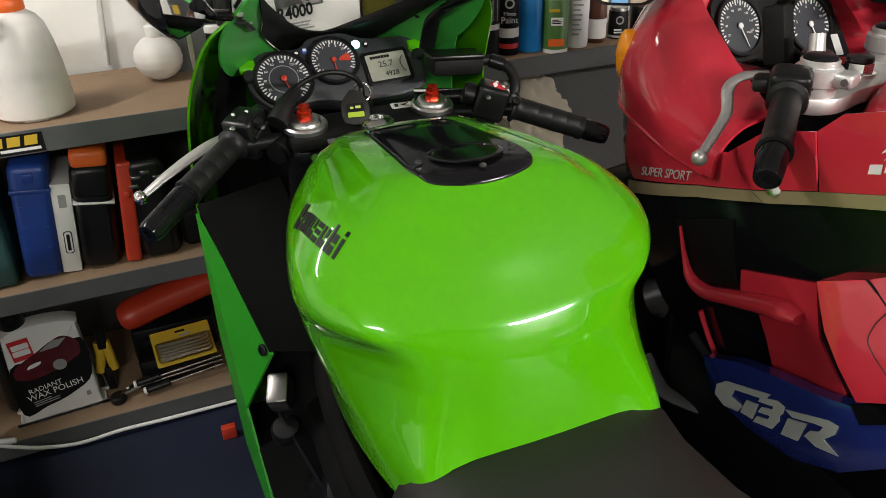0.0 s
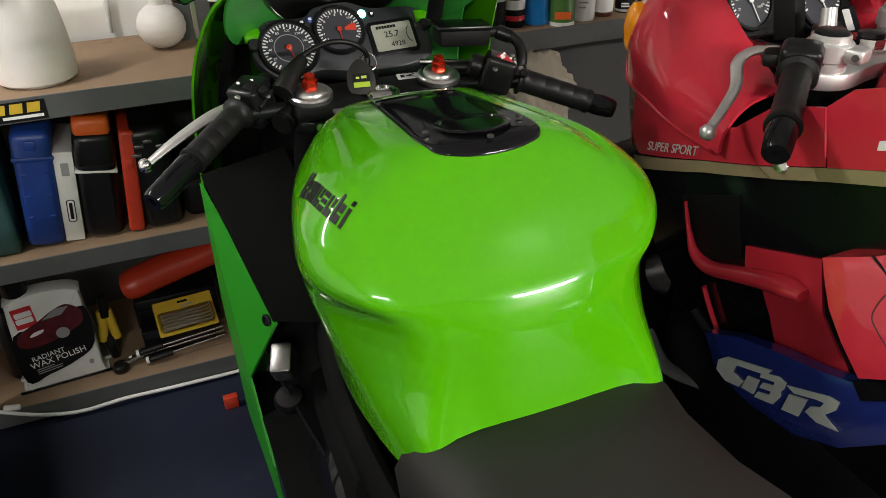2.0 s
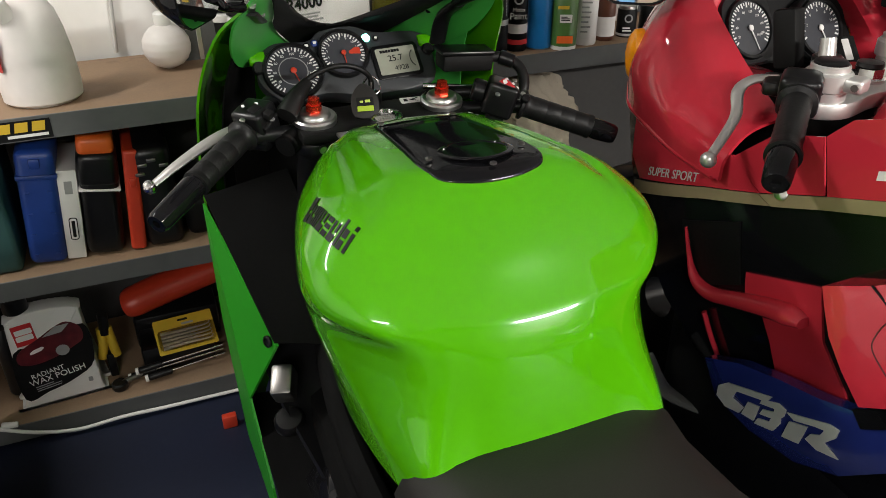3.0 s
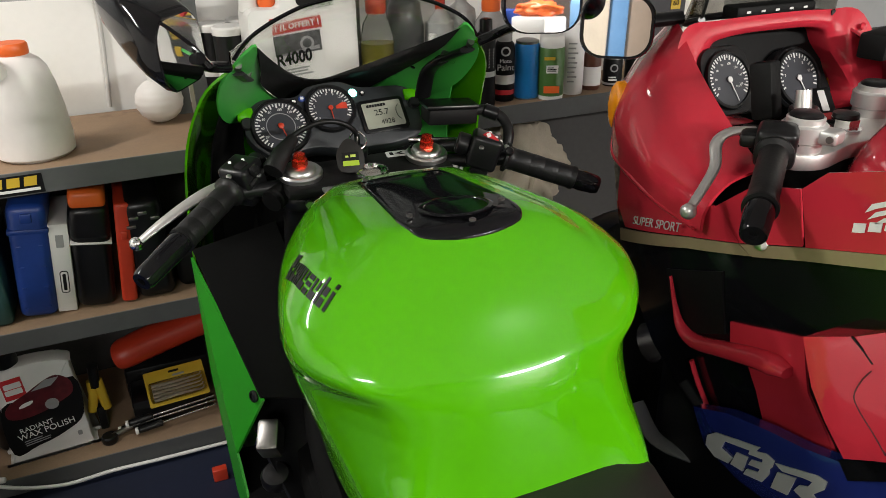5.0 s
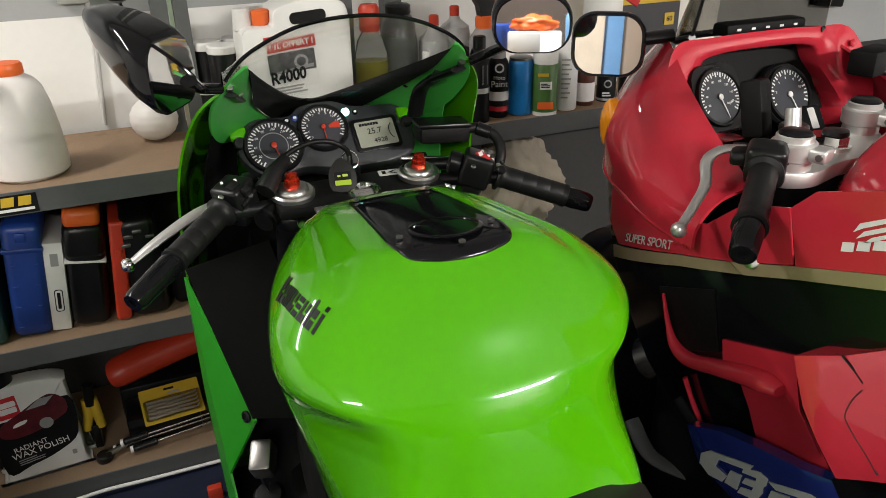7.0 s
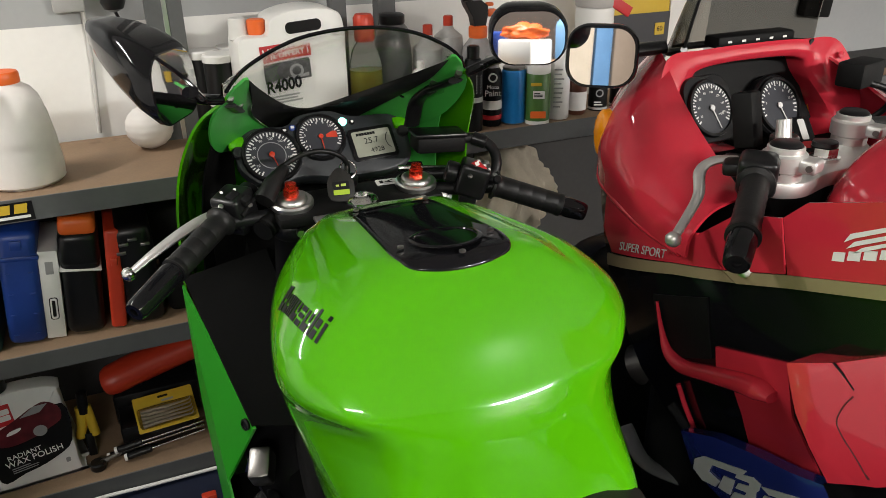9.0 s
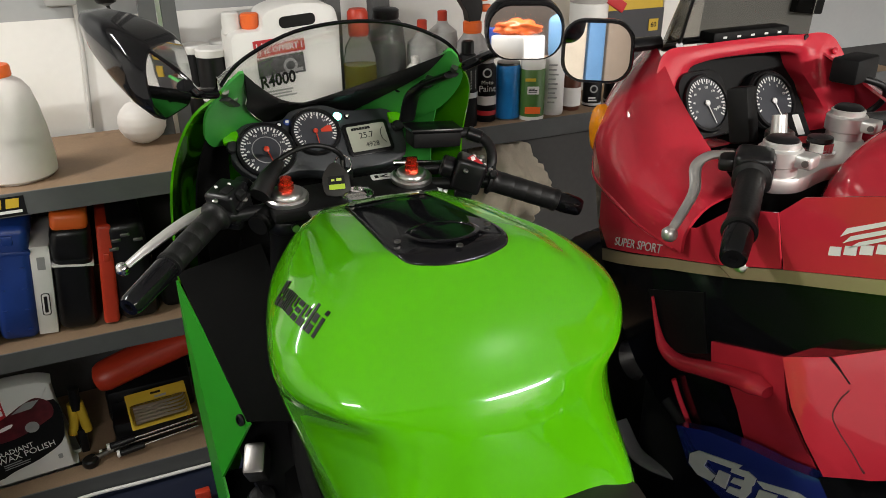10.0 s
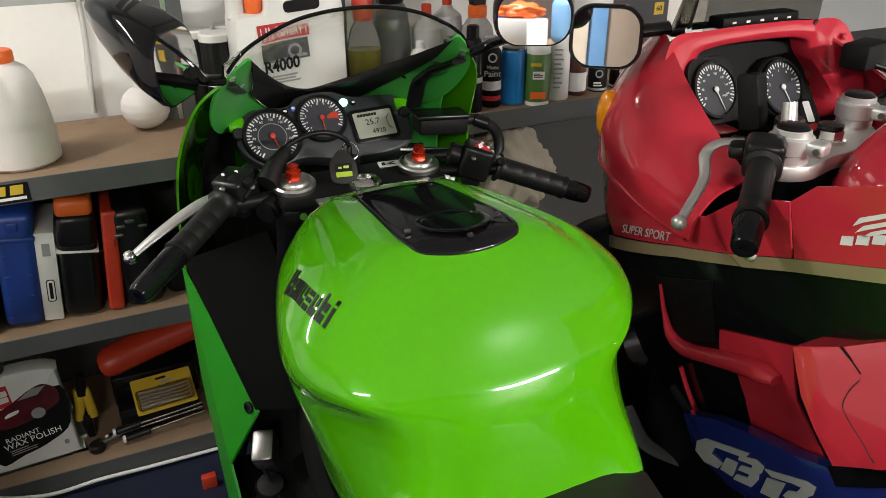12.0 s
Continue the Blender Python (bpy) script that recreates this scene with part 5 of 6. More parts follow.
part("panel_rivet", turned([(0.007, 0), (0.007, 0.002), (0.004, 0.004)], (1.30, 1.05, 1.065), (1.29, 0.9, 1.12), 14), RED, red)

# ---- on the top shelf ----
def bottle(name, at, profile, mat, label, category, cap=None, cap_mat=None, band=None, group="", seg=28, squash=1.0, turn=0.0):
    """A turned container with its cap and a printed band."""
    ob = thing(name, at, label, category, group)
    m = Matrix.Translation(at) @ pose(0, 0, 0, 0, 0, turn) @ Matrix.Diagonal((1, squash, 1, 1))

    def body(prof):
        bm = turned(prof, (0, 0, 0), (0, 0, 1), seg)
        return moved(bm, m)
    part("body", body(profile), mat, ob)
    if cap:
        part("cap", body(cap), cap_mat, ob)
    for z0, z1, r, bmat in band or ():
        part("label", body([(r - 0.002, z0), (r + 0.0008, z0), (r + 0.0008, z1), (r - 0.002, z1)]), bmat, ob, "printed label")
    return ob


def can(at, r, h, mat, label, cap_mat, bands=(), cap_h=0.02, group="spray cans and bottles on the shelf"):
    return bottle("aerosol_can", at, [(r * 0.93, 0), (r, 0.004), (r, h - 0.022), (r * 0.93, h - 0.012), (r * 0.7, h - 0.004), (r * 0.66, h)], mat, label, "can",
                  [(r * 0.72, h - 0.006), (r * 0.72, h + cap_h - 0.004), (r * 0.6, h + cap_h)], cap_mat, bands, group)


def front_of(at, r, z, turn=0.0):
    """A frame on the side of a round thing that faces the room, z up the side."""
    a = radians(turn)
    n = Vector((-math.sin(a) * 0 - math.sin(a), -math.cos(a), 0))
    u = Vector((math.cos(a), -math.sin(a), 0))
    return Matrix.Translation(Vector(at) + Vector((0, 0, z)) + n * r) @ Matrix((u, Vector((0, 0, 1)), n)).transposed().to_4x4()


T = TOP_Z
# big milky jug at the left
jug = bottle("plastic_jug", (-0.195, 1.795, T), [(0.068, 0), (0.078, 0.008), (0.080, 0.04), (0.076, 0.10), (0.069, 0.150), (0.060, 0.185), (0.048, 0.203), (0.034, 0.212), (0.029, 0.216), (0.029, 0.222)], MILKY, "large milky white plastic jug with orange cap", "jug",
             [(0.031, 0.214), (0.033, 0.217), (0.033, 0.234), (0.030, 0.238)], ORANGE, squash=0.95)
part("spout", turned([(0.020, 0), (0.018, 0.02), (0.0185, 0.032), (0.021, 0.034), (0.021, 0.040), (0.016, 0.042), (0.015, 0.036), (0.002, 0.034)], (-0.222, 1.752, T + 0.183), (-0.242, 1.725, T + 0.245), 24), MILKY, jug, "open moulded spout")
part("label", plate(rounded(0.05, 0.075, 0.004), 0.0006, front_of((-0.195, 1.795, T), 0.0765, 0.115, 62)), INK_RED, jug, "red label")
bars(front_of((-0.195, 1.795, T), 0.0775, 0.105, 62), 0.04, 0.03, 4, PAPER, jug)

# squat round clear jar with ribs and a white neck
jar_p = [(0.012, 0.0)]
for k in range(1, 30):
    a = math.pi * (k / 30 - 0.5)
    jar_p.append((0.055 * math.cos(a) + 0.0012 * (k % 3 == 0), 0.052 + 0.052 * math.sin(a)))
round_jar = bottle("round_jar", (0.075, 1.935, T), jar_p + [(0.018, 0.105)], MILKY, "squat round milky plastic jar with ribbed sides", "jar",
                   [(0.018, 0.098), (0.019, 0.101), (0.019, 0.126), (0.015, 0.130)], WHITE, seg=40)

# white five-litre oil canister with label
cx, cy = 0.412, 1.86
can5 = thing("oil_canister", (cx, cy, T), "white plastic five litre oil canister with printed label", "canister")
prof = spline([(-0.125, 0), (0.122, 0), (0.126, 0.02), (0.127, 0.20), (0.124, 0.285), (0.100, 0.312), (0.02, 0.318), (-0.045, 0.300), (-0.055, 0.265), (-0.085, 0.262), (-0.120, 0.258), (-0.128, 0.22), (-0.127, 0.02)], 4, True)
part("body", plate([(p.x, p.y) for p in prof], 0.13, Matrix.Translation((cx, cy + 0.065, T)) @ pose(0, 0, 0, 90, 0, 0), 0.005), WHITE, can5)
# solid black block, drawn for the shade inside the handle hole
part("handle_shade", plate(rounded(0.085, 0.026, 0.011), 0.134, Matrix.Translation((cx + 0.028, cy + 0.067, T + 0.280)) @ pose(0, 0, 0, 90, -4, 0)), BLACK, can5, "black block drawn for the shaded hole under the handle")
part("spout", rod((cx - 0.112, cy, T + 0.25), (cx - 0.112, cy, T + 0.30), 0.022, 0.020, edge=0.003), CREAM, can5)
part("cap", turned([(0.02, 0), (0.022, 0.006), (0.022, 0.03), (0.018, 0.034)], (cx - 0.070, cy - 0.01, T + 0.262), (cx - 0.070, cy - 0.01, T + 1), 24), ORANGE, can5, "orange screw cap")
FZ = cy - 0.0662
lab = part("label", slab(cx - 0.080, cx + 0.040, FZ - 0.0006, FZ, T + 0.125, T + 0.240), PAPER, can5, "label with black and white picture", smooth=False)
LMx = Matrix.Translation((cx - 0.020, FZ - 0.001, T)) @ pose(0, 0, 0, 90, 0, 0)
part("banner", plate(rounded(0.118, 0.030, 0.002), 0.0005, LMx @ pose(0, 0.230, 0, 0, 0, 4)), INK_RED, lab)
lettering("! 1L OFFERT !", LMx @ pose(0.0, 0.230, 0.0014, 0, 0, 4), 0.020, PAPER, lab, depth=0.0006, wide=0.92, bold=0.0006)
part("picture", plate(rounded(0.112, 0.050, 0.001), 0.0004, LMx @ pose(0, 0.186, 0, 0, 0, 4)), material("photo_print", (0.07, 0.07, 0.07), 0.5, vary=0.95, scale=38, grain=110), lab)
part("picture_wheel", turned([(0.017, 0), (0.017, 0.0005), (0.011, 0.0005), (0.011, 0)], LMx @ Vector((0.022, 0.184, 0.0004)), LMx @ Vector((0.022, 0.184, 1)), 24, False), INK_GREY, lab)
part("picture_road", plate([(-0.050, 0), (0.052, 0.006), (0.052, 0.014), (-0.050, 0.004)], 0.0004, LMx @ pose(0, 0.160, 0.0003, 0, 0, 4)), INK_GREY, lab)
lettering("R4000", LMx @ pose(-0.012, 0.151, 0.0014, 0, 0, 7), 0.040, INK, lab, wide=0.82, lean=0.1, bold=0.0012)
bars(LMx @ pose(0.005, 0.120, 0.0004, 0, 0, 4), 0.10, 0.022, 3, INK_GREY, lab, seed=4)

small = bottle("plastic_jug", (0.295, 1.935, T), [(0.050, 0), (0.056, 0.006), (0.056, 0.085), (0.050, 0.125), (0.030, 0.155), (0.018, 0.165), (0.018, 0.172)], CREAM, "small white plastic bottle with red cap", "bottle",
               [(0.021, 0.168), (0.022, 0.172), (0.022, 0.195), (0.018, 0.198)], RED_PLASTIC, squash=0.8)
part("label", plate(rounded(0.07, 0.05, 0.003), 0.0006, front_of((0.295, 1.935, T), 0.046, 0.045)), INK, small, "black and red label")
part("label_stripe", plate(rounded(0.018, 0.05, 0.003), 0.0006, front_of((0.295, 1.935, T), 0.0468, 0.045) @ pose(-0.026, 0, 0)), INK_RED, small)
bars(front_of((0.295, 1.935, T), 0.0468, 0.036) @ pose(0.008, 0, 0), 0.04, 0.02, 2, PAPER, small)

# stacked pots near the upright
pots = [(0.222, 2.00, 0), (0.300, 2.03, 0), (0.230, 2.005, 0.105), (0.304, 2.035, 0.105), (0.262, 1.935, 0), (0.258, 1.94, 0.105), (0.36, 2.045, 0), (0.36, 2.045, 0.105)]
for x, y, z in pots:
    bottle("plastic_pot", (x, y, T + z), [(0.028, 0), (0.036, 0.004), (0.037, 0.085), (0.033, 0.088)], BLACK, "black plastic pot with white lid in a stack", "pot",
           [(0.038, 0.086), (0.0385, 0.089), (0.0385, 0.101), (0.035, 0.105)], WHITE, group="stacked pots")

# tall bottles behind the screen
bottle("bottle", (0.615, 1.885, T), [(0.036, 0), (0.042, 0.005), (0.042, 0.16), (0.034, 0.20), (0.020, 0.225), (0.018, 0.232)], CLEAR, "clear plastic bottle of yellow fluid with red cap", "bottle",
       [(0.024, 0.226), (0.026, 0.232), (0.026, 0.275), (0.020, 0.284)], RED_PLASTIC)
lone("yellow_fluid", turned([(0.034, 0.004), (0.0395, 0.008), (0.0395, 0.150), (0.002, 0.151)], (0.615, 1.885, T), (0.615, 1.885, 2), 28), OLIVE, "yellow fluid filling the clear bottle", "fluid")
bottle("bottle", (0.705, 1.925, T), [(0.045, 0), (0.050, 0.006), (0.050, 0.19), (0.042, 0.235), (0.03, 0.25)], material("grey_bottle", (0.09, 0.09, 0.09), 0.3, vary=0.3), "dark grey plastic bottle", "bottle",
       [(0.032, 0.248), (0.034, 0.252), (0.034, 0.270), (0.028, 0.274)], BLACK)
bottle("bottle", (0.745, 1.83, T), [(0.020, 0), (0.024, 0.004), (0.024, 0.135), (0.018, 0.145), (0.010, 0.15)], WHITE, "slim white plastic bottle", "bottle", [(0.011, 0.148), (0.011, 0.17), (0.008, 0.172)], WHITE)
for x, y, h in ((0.795, 1.90, 0.22), (0.865, 1.925, 0.235)):
    b = bottle("bottle", (x, y, T), [(0.036, 0), (0.041, 0.005), (0.041, h - 0.05), (0.038, h - 0.03), (0.016, h - 0.012), (0.012, h)], material("grey_white_can", (0.42, 0.42, 0.41), 0.4, vary=0.2, scale=20), "grey and white solvent bottle with small red cap", "bottle",
               [(0.013, h - 0.004), (0.013, h + 0.020), (0.010, h + 0.023)], RED_PLASTIC, group="solvent bottles")
    bars(front_of((x, y, T), 0.042, h * 0.45), 0.05, 0.07, 5, INK_GREY, b, seed=int(x * 100))
spr = bottle("spray_bottle", (0.925, 1.865, T), [(0.040, 0), (0.045, 0.006), (0.045, 0.15), (0.040, 0.18), (0.022, 0.205), (0.017, 0.215)], material("clear_grey", (0.33, 0.32, 0.32), 0.2, vary=0.2), "clear spray bottle with black and orange trigger head", "bottle",
             [(0.024, 0.205), (0.025, 0.21), (0.025, 0.232), (0.02, 0.236)], ORANGE)
part("trigger_head", loft([[Vector((0.925 + dx + hw * a, 1.865 + 0.014 * b, T + z)) for a, b in ((-1, -1), (1, -1), (1, 1), (-1, 1))] for dx, hw, z in ((0, 0.016, 0.232), (0.0, 0.022, 0.26), (-0.008, 0.030, 0.285), (-0.020, 0.024, 0.30))]), BLACK, spr, "black trigger head")
part("nozzle", rod((0.90, 1.865, T + 0.292), (0.855, 1.855, T + 0.345), 0.012, 0.009, edge=0.002), BLACK, spr)
part("trigger", box(0.026, 0.014, 0.020, pose(0.962, 1.86, T + 0.256), 0.005), ORANGE, spr, "orange trigger")
part("trigger", box(0.022, 0.014, 0.010, pose(0.955, 1.86, T + 0.283), 0.004), ORANGE, spr)

# front row of cans
bx1 = thing("carton", (0.795, 1.735, T), "narrow black and white cardboard carton", "carton")
part("body", slab(0.778, 0.812, 1.715, 1.755, T, T + 0.19, 0.001), INK, bx1)
part("label", slab(0.7785, 0.8115, 1.7142, 1.7148, T + 0.004, T + 0.085), PAPER, bx1, smooth=False)
c1 = bottle("bottle", (0.842, 1.722, T), [(0.0235, 0), (0.0245, 0.004), (0.0245, 0.165), (0.020, 0.18), (0.012, 0.185)], INK, "black bottle with patterned label", "bottle", [(0.016, 0.183), (0.016, 0.21), (0.013, 0.213)], BLACK, ((0.075, 0.088, 0.0246, SILVER),))
for k in range(14):
    part("pattern_dash", plate(rounded(0.005, 0.0016, 0.0006, 2), 0.0004, front_of((0.842, 1.722, T), 0.0252, 0.10 + 0.007 * (k // 2), -25 + 30 * (k % 2)) @ pose(0, 0, 0, 0, 0, 45)), SILVER, c1, smooth=False)
c2 = can((0.906, 1.745, T), 0.026, 0.155, INK, "black spray paint can with white lettering", material("clear_cap", (0.3, 0.3, 0.3), 0.2), ((0.018, 0.030, 0.0262, INK_RED), (0.045, 0.068, 0.0262, PAPER)), 0.022)
lettering("Paint", front_of((0.906, 1.745, T), 0.0272, 0.088, 20), 0.022, PAPER, c2)
lettering("Moto", front_of((0.906, 1.745, T), 0.0272, 0.104, 20), 0.014, PAPER, c2)
part("emblem", turned([(0.012, 0), (0.012, 0.0008), (0.008, 0.0008), (0.008, 0)], front_of((0.906, 1.745, T), 0.0258, 0.128, 20).translation, front_of((0.906, 1.745, T), 1.0, 0.128, 20).translation, 24, False), SILVER, c2)
c3 = bottle("aerosol_can", (0.968, 1.740, T), [(0.030, 0), (0.0315, 0.003), (0.0315, 0.134), (0.030, 0.139), (0.029, 0.141)], CAN_BLUE, "bright blue aerosol can with silver rim", "can", [(0.029, 0.140), (0.0295, 0.142), (0.0295, 0.147), (0.024, 0.149)], STEEL, ((0.0, 0.004, 0.0312, STEEL),), "spray cans and bottles on the shelf")
c4 = bottle("bottle", (1.024, 1.712, T), [(0.030, 0), (0.033, 0.004), (0.033, 0.014)], WHITE, "green bottle with gold lettering and white cap", "bottle", None, None,
            ((0.0, 0.006, 0.032, WHITE),), "spray cans and bottles on the shelf")
part("sleeve", turned([(0.0332, 0.010), (0.0332, 0.128), (0.031, 0.132), (0.002, 0.133)], (1.024, 1.712, T), (1.024, 1.712, 2), 32), CAN_GREEN, c4, "dark green sleeve")
part("cap", turned([(0.031, 0.130), (0.032, 0.134), (0.032, 0.156), (0.029, 0.160)], (1.024, 1.712, T), (1.024, 1.712, 2), 32), WHITE, c4)
part("label", plate(rounded(0.030, 0.020, 0.001), 0.0008, front_of((1.024, 1.712, T), 0.0336, 0.080, 25)), PAPER, c4)
bars(front_of((1.024, 1.712, T), 0.0345, 0.080, 25), 0.024, 0.012, 3, INK, c4)
part("label", plate(rounded(0.040, 0.018, 0.001), 0.0008, front_of((1.024, 1.712, T), 0.0336, 0.028, 25)), ORANGE, c4)
bars(front_of((1.024, 1.712, T), 0.0336, 0.107, 25), 0.042, 0.009, 1, YELLOW, c4, fill=0.9)
c5 = bottle("bottle", (1.098, 1.728, T), [(0.027, 0), (0.029, 0.004), (0.029, 0.155), (0.022, 0.172), (0.012, 0.178)], PAPER, "plain white bottle with fine print", "bottle", [(0.013, 0.176), (0.013, 0.20), (0.011, 0.203)], WHITE, group="spray cans and bottles on the shelf")
bars(front_of((1.098, 1.728, T), 0.0298, 0.085, 28), 0.030, 0.11, 9, INK_GREY, c5, seed=7, fill=0.35)
c6 = bottle("bottle", (1.166, 1.745, T), [(0.025, 0), (0.027, 0.004), (0.027, 0.135), (0.020, 0.152), (0.012, 0.158)], BROWN, "brown glass bottle with white label", "bottle", [(0.014, 0.156), (0.014, 0.176), (0.012, 0.178)], BLACK, ((0.012, 0.062, 0.0272, PAPER),), "spray cans and bottles on the shelf")
for x, r, h in ((1.241, 0.026, 0.072), (1.322, 0.034, 0.075)):
    c7 = bottle("tin", (x, 1.752, T), [(r * 0.96, 0), (r, 0.003), (r, h - 0.004), (r * 0.94, h)], INK, "short black tin with white print", "tin", [(r * 0.9, h - 0.002), (r * 0.9, h + 0.006), (r * 0.85, h + 0.008)], STEEL, ((0.004, 0.010, r, SILVER),), "black tins")
    bars(front_of((x, 1.752, T), r + 0.0012, 0.022, 25), r * 1.1, 0.014, 2, PAPER, c7, seed=3)
    part("emblem", turned([(r * 0.42, 0), (r * 0.42, 0.0008), (r * 0.28, 0.0008), (r * 0.28, 0)], front_of((x, 1.752, T), r, 0.050, 25).translation, front_of((x, 1.752, T), 1, 0.050, 25).translation, 20, False), INK_GREY, c7)
tub = bottle("tub", (1.345, 1.945, T), [(0.052, 0), (0.056, 0.004), (0.056, 0.245), (0.050, 0.25)], WHITE, "tall white plastic tub with grey screw lid", "tub", [(0.056, 0.248), (0.058, 0.252), (0.058, 0.295), (0.054, 0.30)], material("grey_lid", (0.42, 0.40, 0.38), 0.5), seg=32)
part("tape", box(0.075, 0.012, 0.030, pose(1.395, 1.90, T + 0.235, 0, 30, 0), 0.002), INK_RED, tub)
ybox = thing("cardboard_box", (1.52, 2.02, T), "yellow and black printed cardboard box", "box")
part("body", slab(1.415, 1.640, 1.975, 2.075, T, T + 0.45, 0.002), YELLOW, ybox)
part("panel", slab(1.412, 1.643, 1.972, 1.978, T, T + 0.21), material("dark_card", (0.04, 0.04, 0.045), 0.5), ybox, smooth=False)
for k, (dx, dz) in enumerate(((0.055, 0.29), (0.068, 0.16), (0.068, 0.10))):
    part("square", slab(1.52 + dx, 1.555 + dx, 1.969, 1.9715, T + dz - 0.018, T + dz + 0.018), INK if k == 0 else YELLOW, ybox, smooth=False)
lettering("12", Matrix.Translation((1.592, 1.968, T + 0.29)) @ pose(0, 0, 0, 90, 0, 0), 0.022, YELLOW, ybox)
lettering("60", Matrix.Translation((1.605, 1.968, T + 0.16)) @ pose(0, 0, 0, 90, 0, 0), 0.022, INK, ybox)
bars(Matrix.Translation((1.50, 1.974, T + 0.32)) @ pose(0, 0, 0, 90, 0, 0), 0.10, 0.04, 3, INK, ybox, fill=0.3)

# uprights, wall fittings
for x0, x1 in ((0.112, 0.150), (0.163, 0.196), (0.560, 0.600), (0.685, 0.735)):
    part("upright", joined(slab(x0, x1, 1.975, 1.978, 0, 2.0), slab(x0, x0 + 0.003, 1.978, 2.015, 0, 2.0)), GREY_METAL, rack, "grey steel upright")
part("upright_edge", slab(0.1515, 0.1610, 1.976, 1.984, 0.802, 2.0), ALU, rack)
sock = thing("socket_box", (-0.05, 2.10, 1.11), "grey surface-mounted socket box with cable", "socket")
part("box", slab(-0.085, -0.015, 2.065, 2.0985, 1.112, 1.20, 0.006), material("grey_plastic", (0.36, 0.36, 0.35), 0.5), sock)
part("cable", tube([(-0.022, 2.094, 1.112), (-0.024, 2.094, 1.0), (-0.034, 2.092, 0.88), (-0.04, 2.09, T + 0.01)], 0.0055, 10, 5), material("cable_grey", (0.50, 0.49, 0.47), 0.5), sock)
knob = thing("wall_hook", (0.035, 2.1, 1.12), "black round knob on a thin stem", "hook")
part("ball", turned([(0.004, 0), (0.022, 0.008), (0.029, 0.024), (0.025, 0.044), (0.008, 0.052)], (0.048, 2.04, 1.110), (0.045, 2.04, 1.3), 24), BLACK, knob)
part("stem", tube([(0.048, 2.04, 1.115), (0.056, 2.06, 1.09), (0.062, 2.099, 1.07)], 0.004, 8, 5), BLACK, knob)
hung = thing("black_case", (2.36, 2.08, 0.95), "small black case hanging on the grey wall", "case")
part("body", box(0.13, 0.035, 0.15, pose(2.375, 2.078, 0.93, 0, 6, 0), 0.006), BLACK_MATT, hung)
part("strap", tube([(2.35, 2.09, 1.075), (2.385, 2.093, 1.15), (2.42, 2.09, 1.072)], 0.004, 8, 5), BLACK, hung)
lone("pillar", slab(1.665, 1.82, 2.0, 2.0985, 0, 2.45, 0.004), WALL, "white painted pillar against the wall", "pillar", kind="structure")

# ---- on the middle shelf ----
Z = MID_Z


def tool_case(name, x, w, d, h, mat, label, y=1.725, r=0.018):
    ob = thing(name, (x, y + d / 2, Z), label, "tool case")
    part("body", box(w, d, h, pose(x, y + d / 2, Z), r, 4), mat, ob)
    return ob


tc = tool_case("tool_case", -0.272, 0.078, 0.20, 0.272, BLUE, "blue moulded plastic tool case standing on end")
for k in range(4):
    for s in (-1, 1):
        part("rib", box(0.010, 0.004, 0.004, pose(-0.272 + s * 0.022, 1.724, Z + 0.025 + 0.05 * k), 0.0015), BLUE, tc)
part("latch", box(0.022, 0.008, 0.022, pose(-0.272, 1.724, Z + 0.232), 0.003), BLUE, tc)
part("collar", box(0.082, 0.205, 0.012, pose(-0.272, 1.825, Z + 0.205), 0.004), BLUE, tc)
wb = thing("cardboard_box", (-0.213, 1.82, Z), "slim white cardboard box with a black maker's mark", "box")
part("body", slab(-0.2335, -0.194, 1.732, 1.92, Z, Z + 0.215, 0.002), PAPER, wb)
mark = Matrix.Translation((-0.213, 1.7312, Z + 0.075)) @ pose(0, 0, 0, 90, 0, 0)
part("mark_frame", plate(rounded(0.018, 0.055, 0.006), 0.0005, mark), INK, wb)
part("mark_field", plate(rounded(0.014, 0.051, 0.005), 0.0005, mark @ pose(0, 0, 0.0004)), PAPER, wb)
part("mark_bar", plate(rounded(0.007, 0.040, 0.002), 0.0005, mark @ pose(0, 0, 0.0008)), INK, wb)
part("print", plate(rounded(0.016, 0.03, 0.001), 0.0005, mark @ pose(0, 0.10, 0)), INK_GREY, wb)
oc = tool_case("drill_case", -0.150, 0.080, 0.17, 0.245, BLACK, "black power tool case with orange top and white strap", y=1.72, r=0.020)
part("lid", box(0.076, 0.165, 0.045, pose(-0.150, 1.805, Z + 0.240), 0.014, 3), ORANGE, oc, "orange top")
part("hood", box(0.084, 0.174, 0.085, pose(-0.150, 1.805, Z + 0.165), 0.018, 3), BLACK, oc)
part("strap", box(0.086, 0.178, 0.005, pose(-0.150, 1.805, Z + 0.160, 0, 3, 0), 0.002), PAPER, oc, "white strap")
rc_ = tool_case("tool_case", -0.080, 0.034, 0.20, 0.245, RED_PLASTIC, "narrow red plastic tool case", y=1.718, r=0.008)
part("latch", box(0.014, 0.01, 0.020, pose(-0.080, 1.716, Z + 0.16), 0.003), RED_PLASTIC, rc_)
# the row of cases leans over to one side
for leaning in (tc, wb, oc, rc_):
    leaning.matrix_basis = leaning.matrix_basis @ pose(0.004, 0, 0.003, 0, 6, 0)
bk = tool_case("drill_case", -0.012, 0.085, 0.20, 0.25, BLACK, "black moulded power tool case", y=1.715, r=0.022)
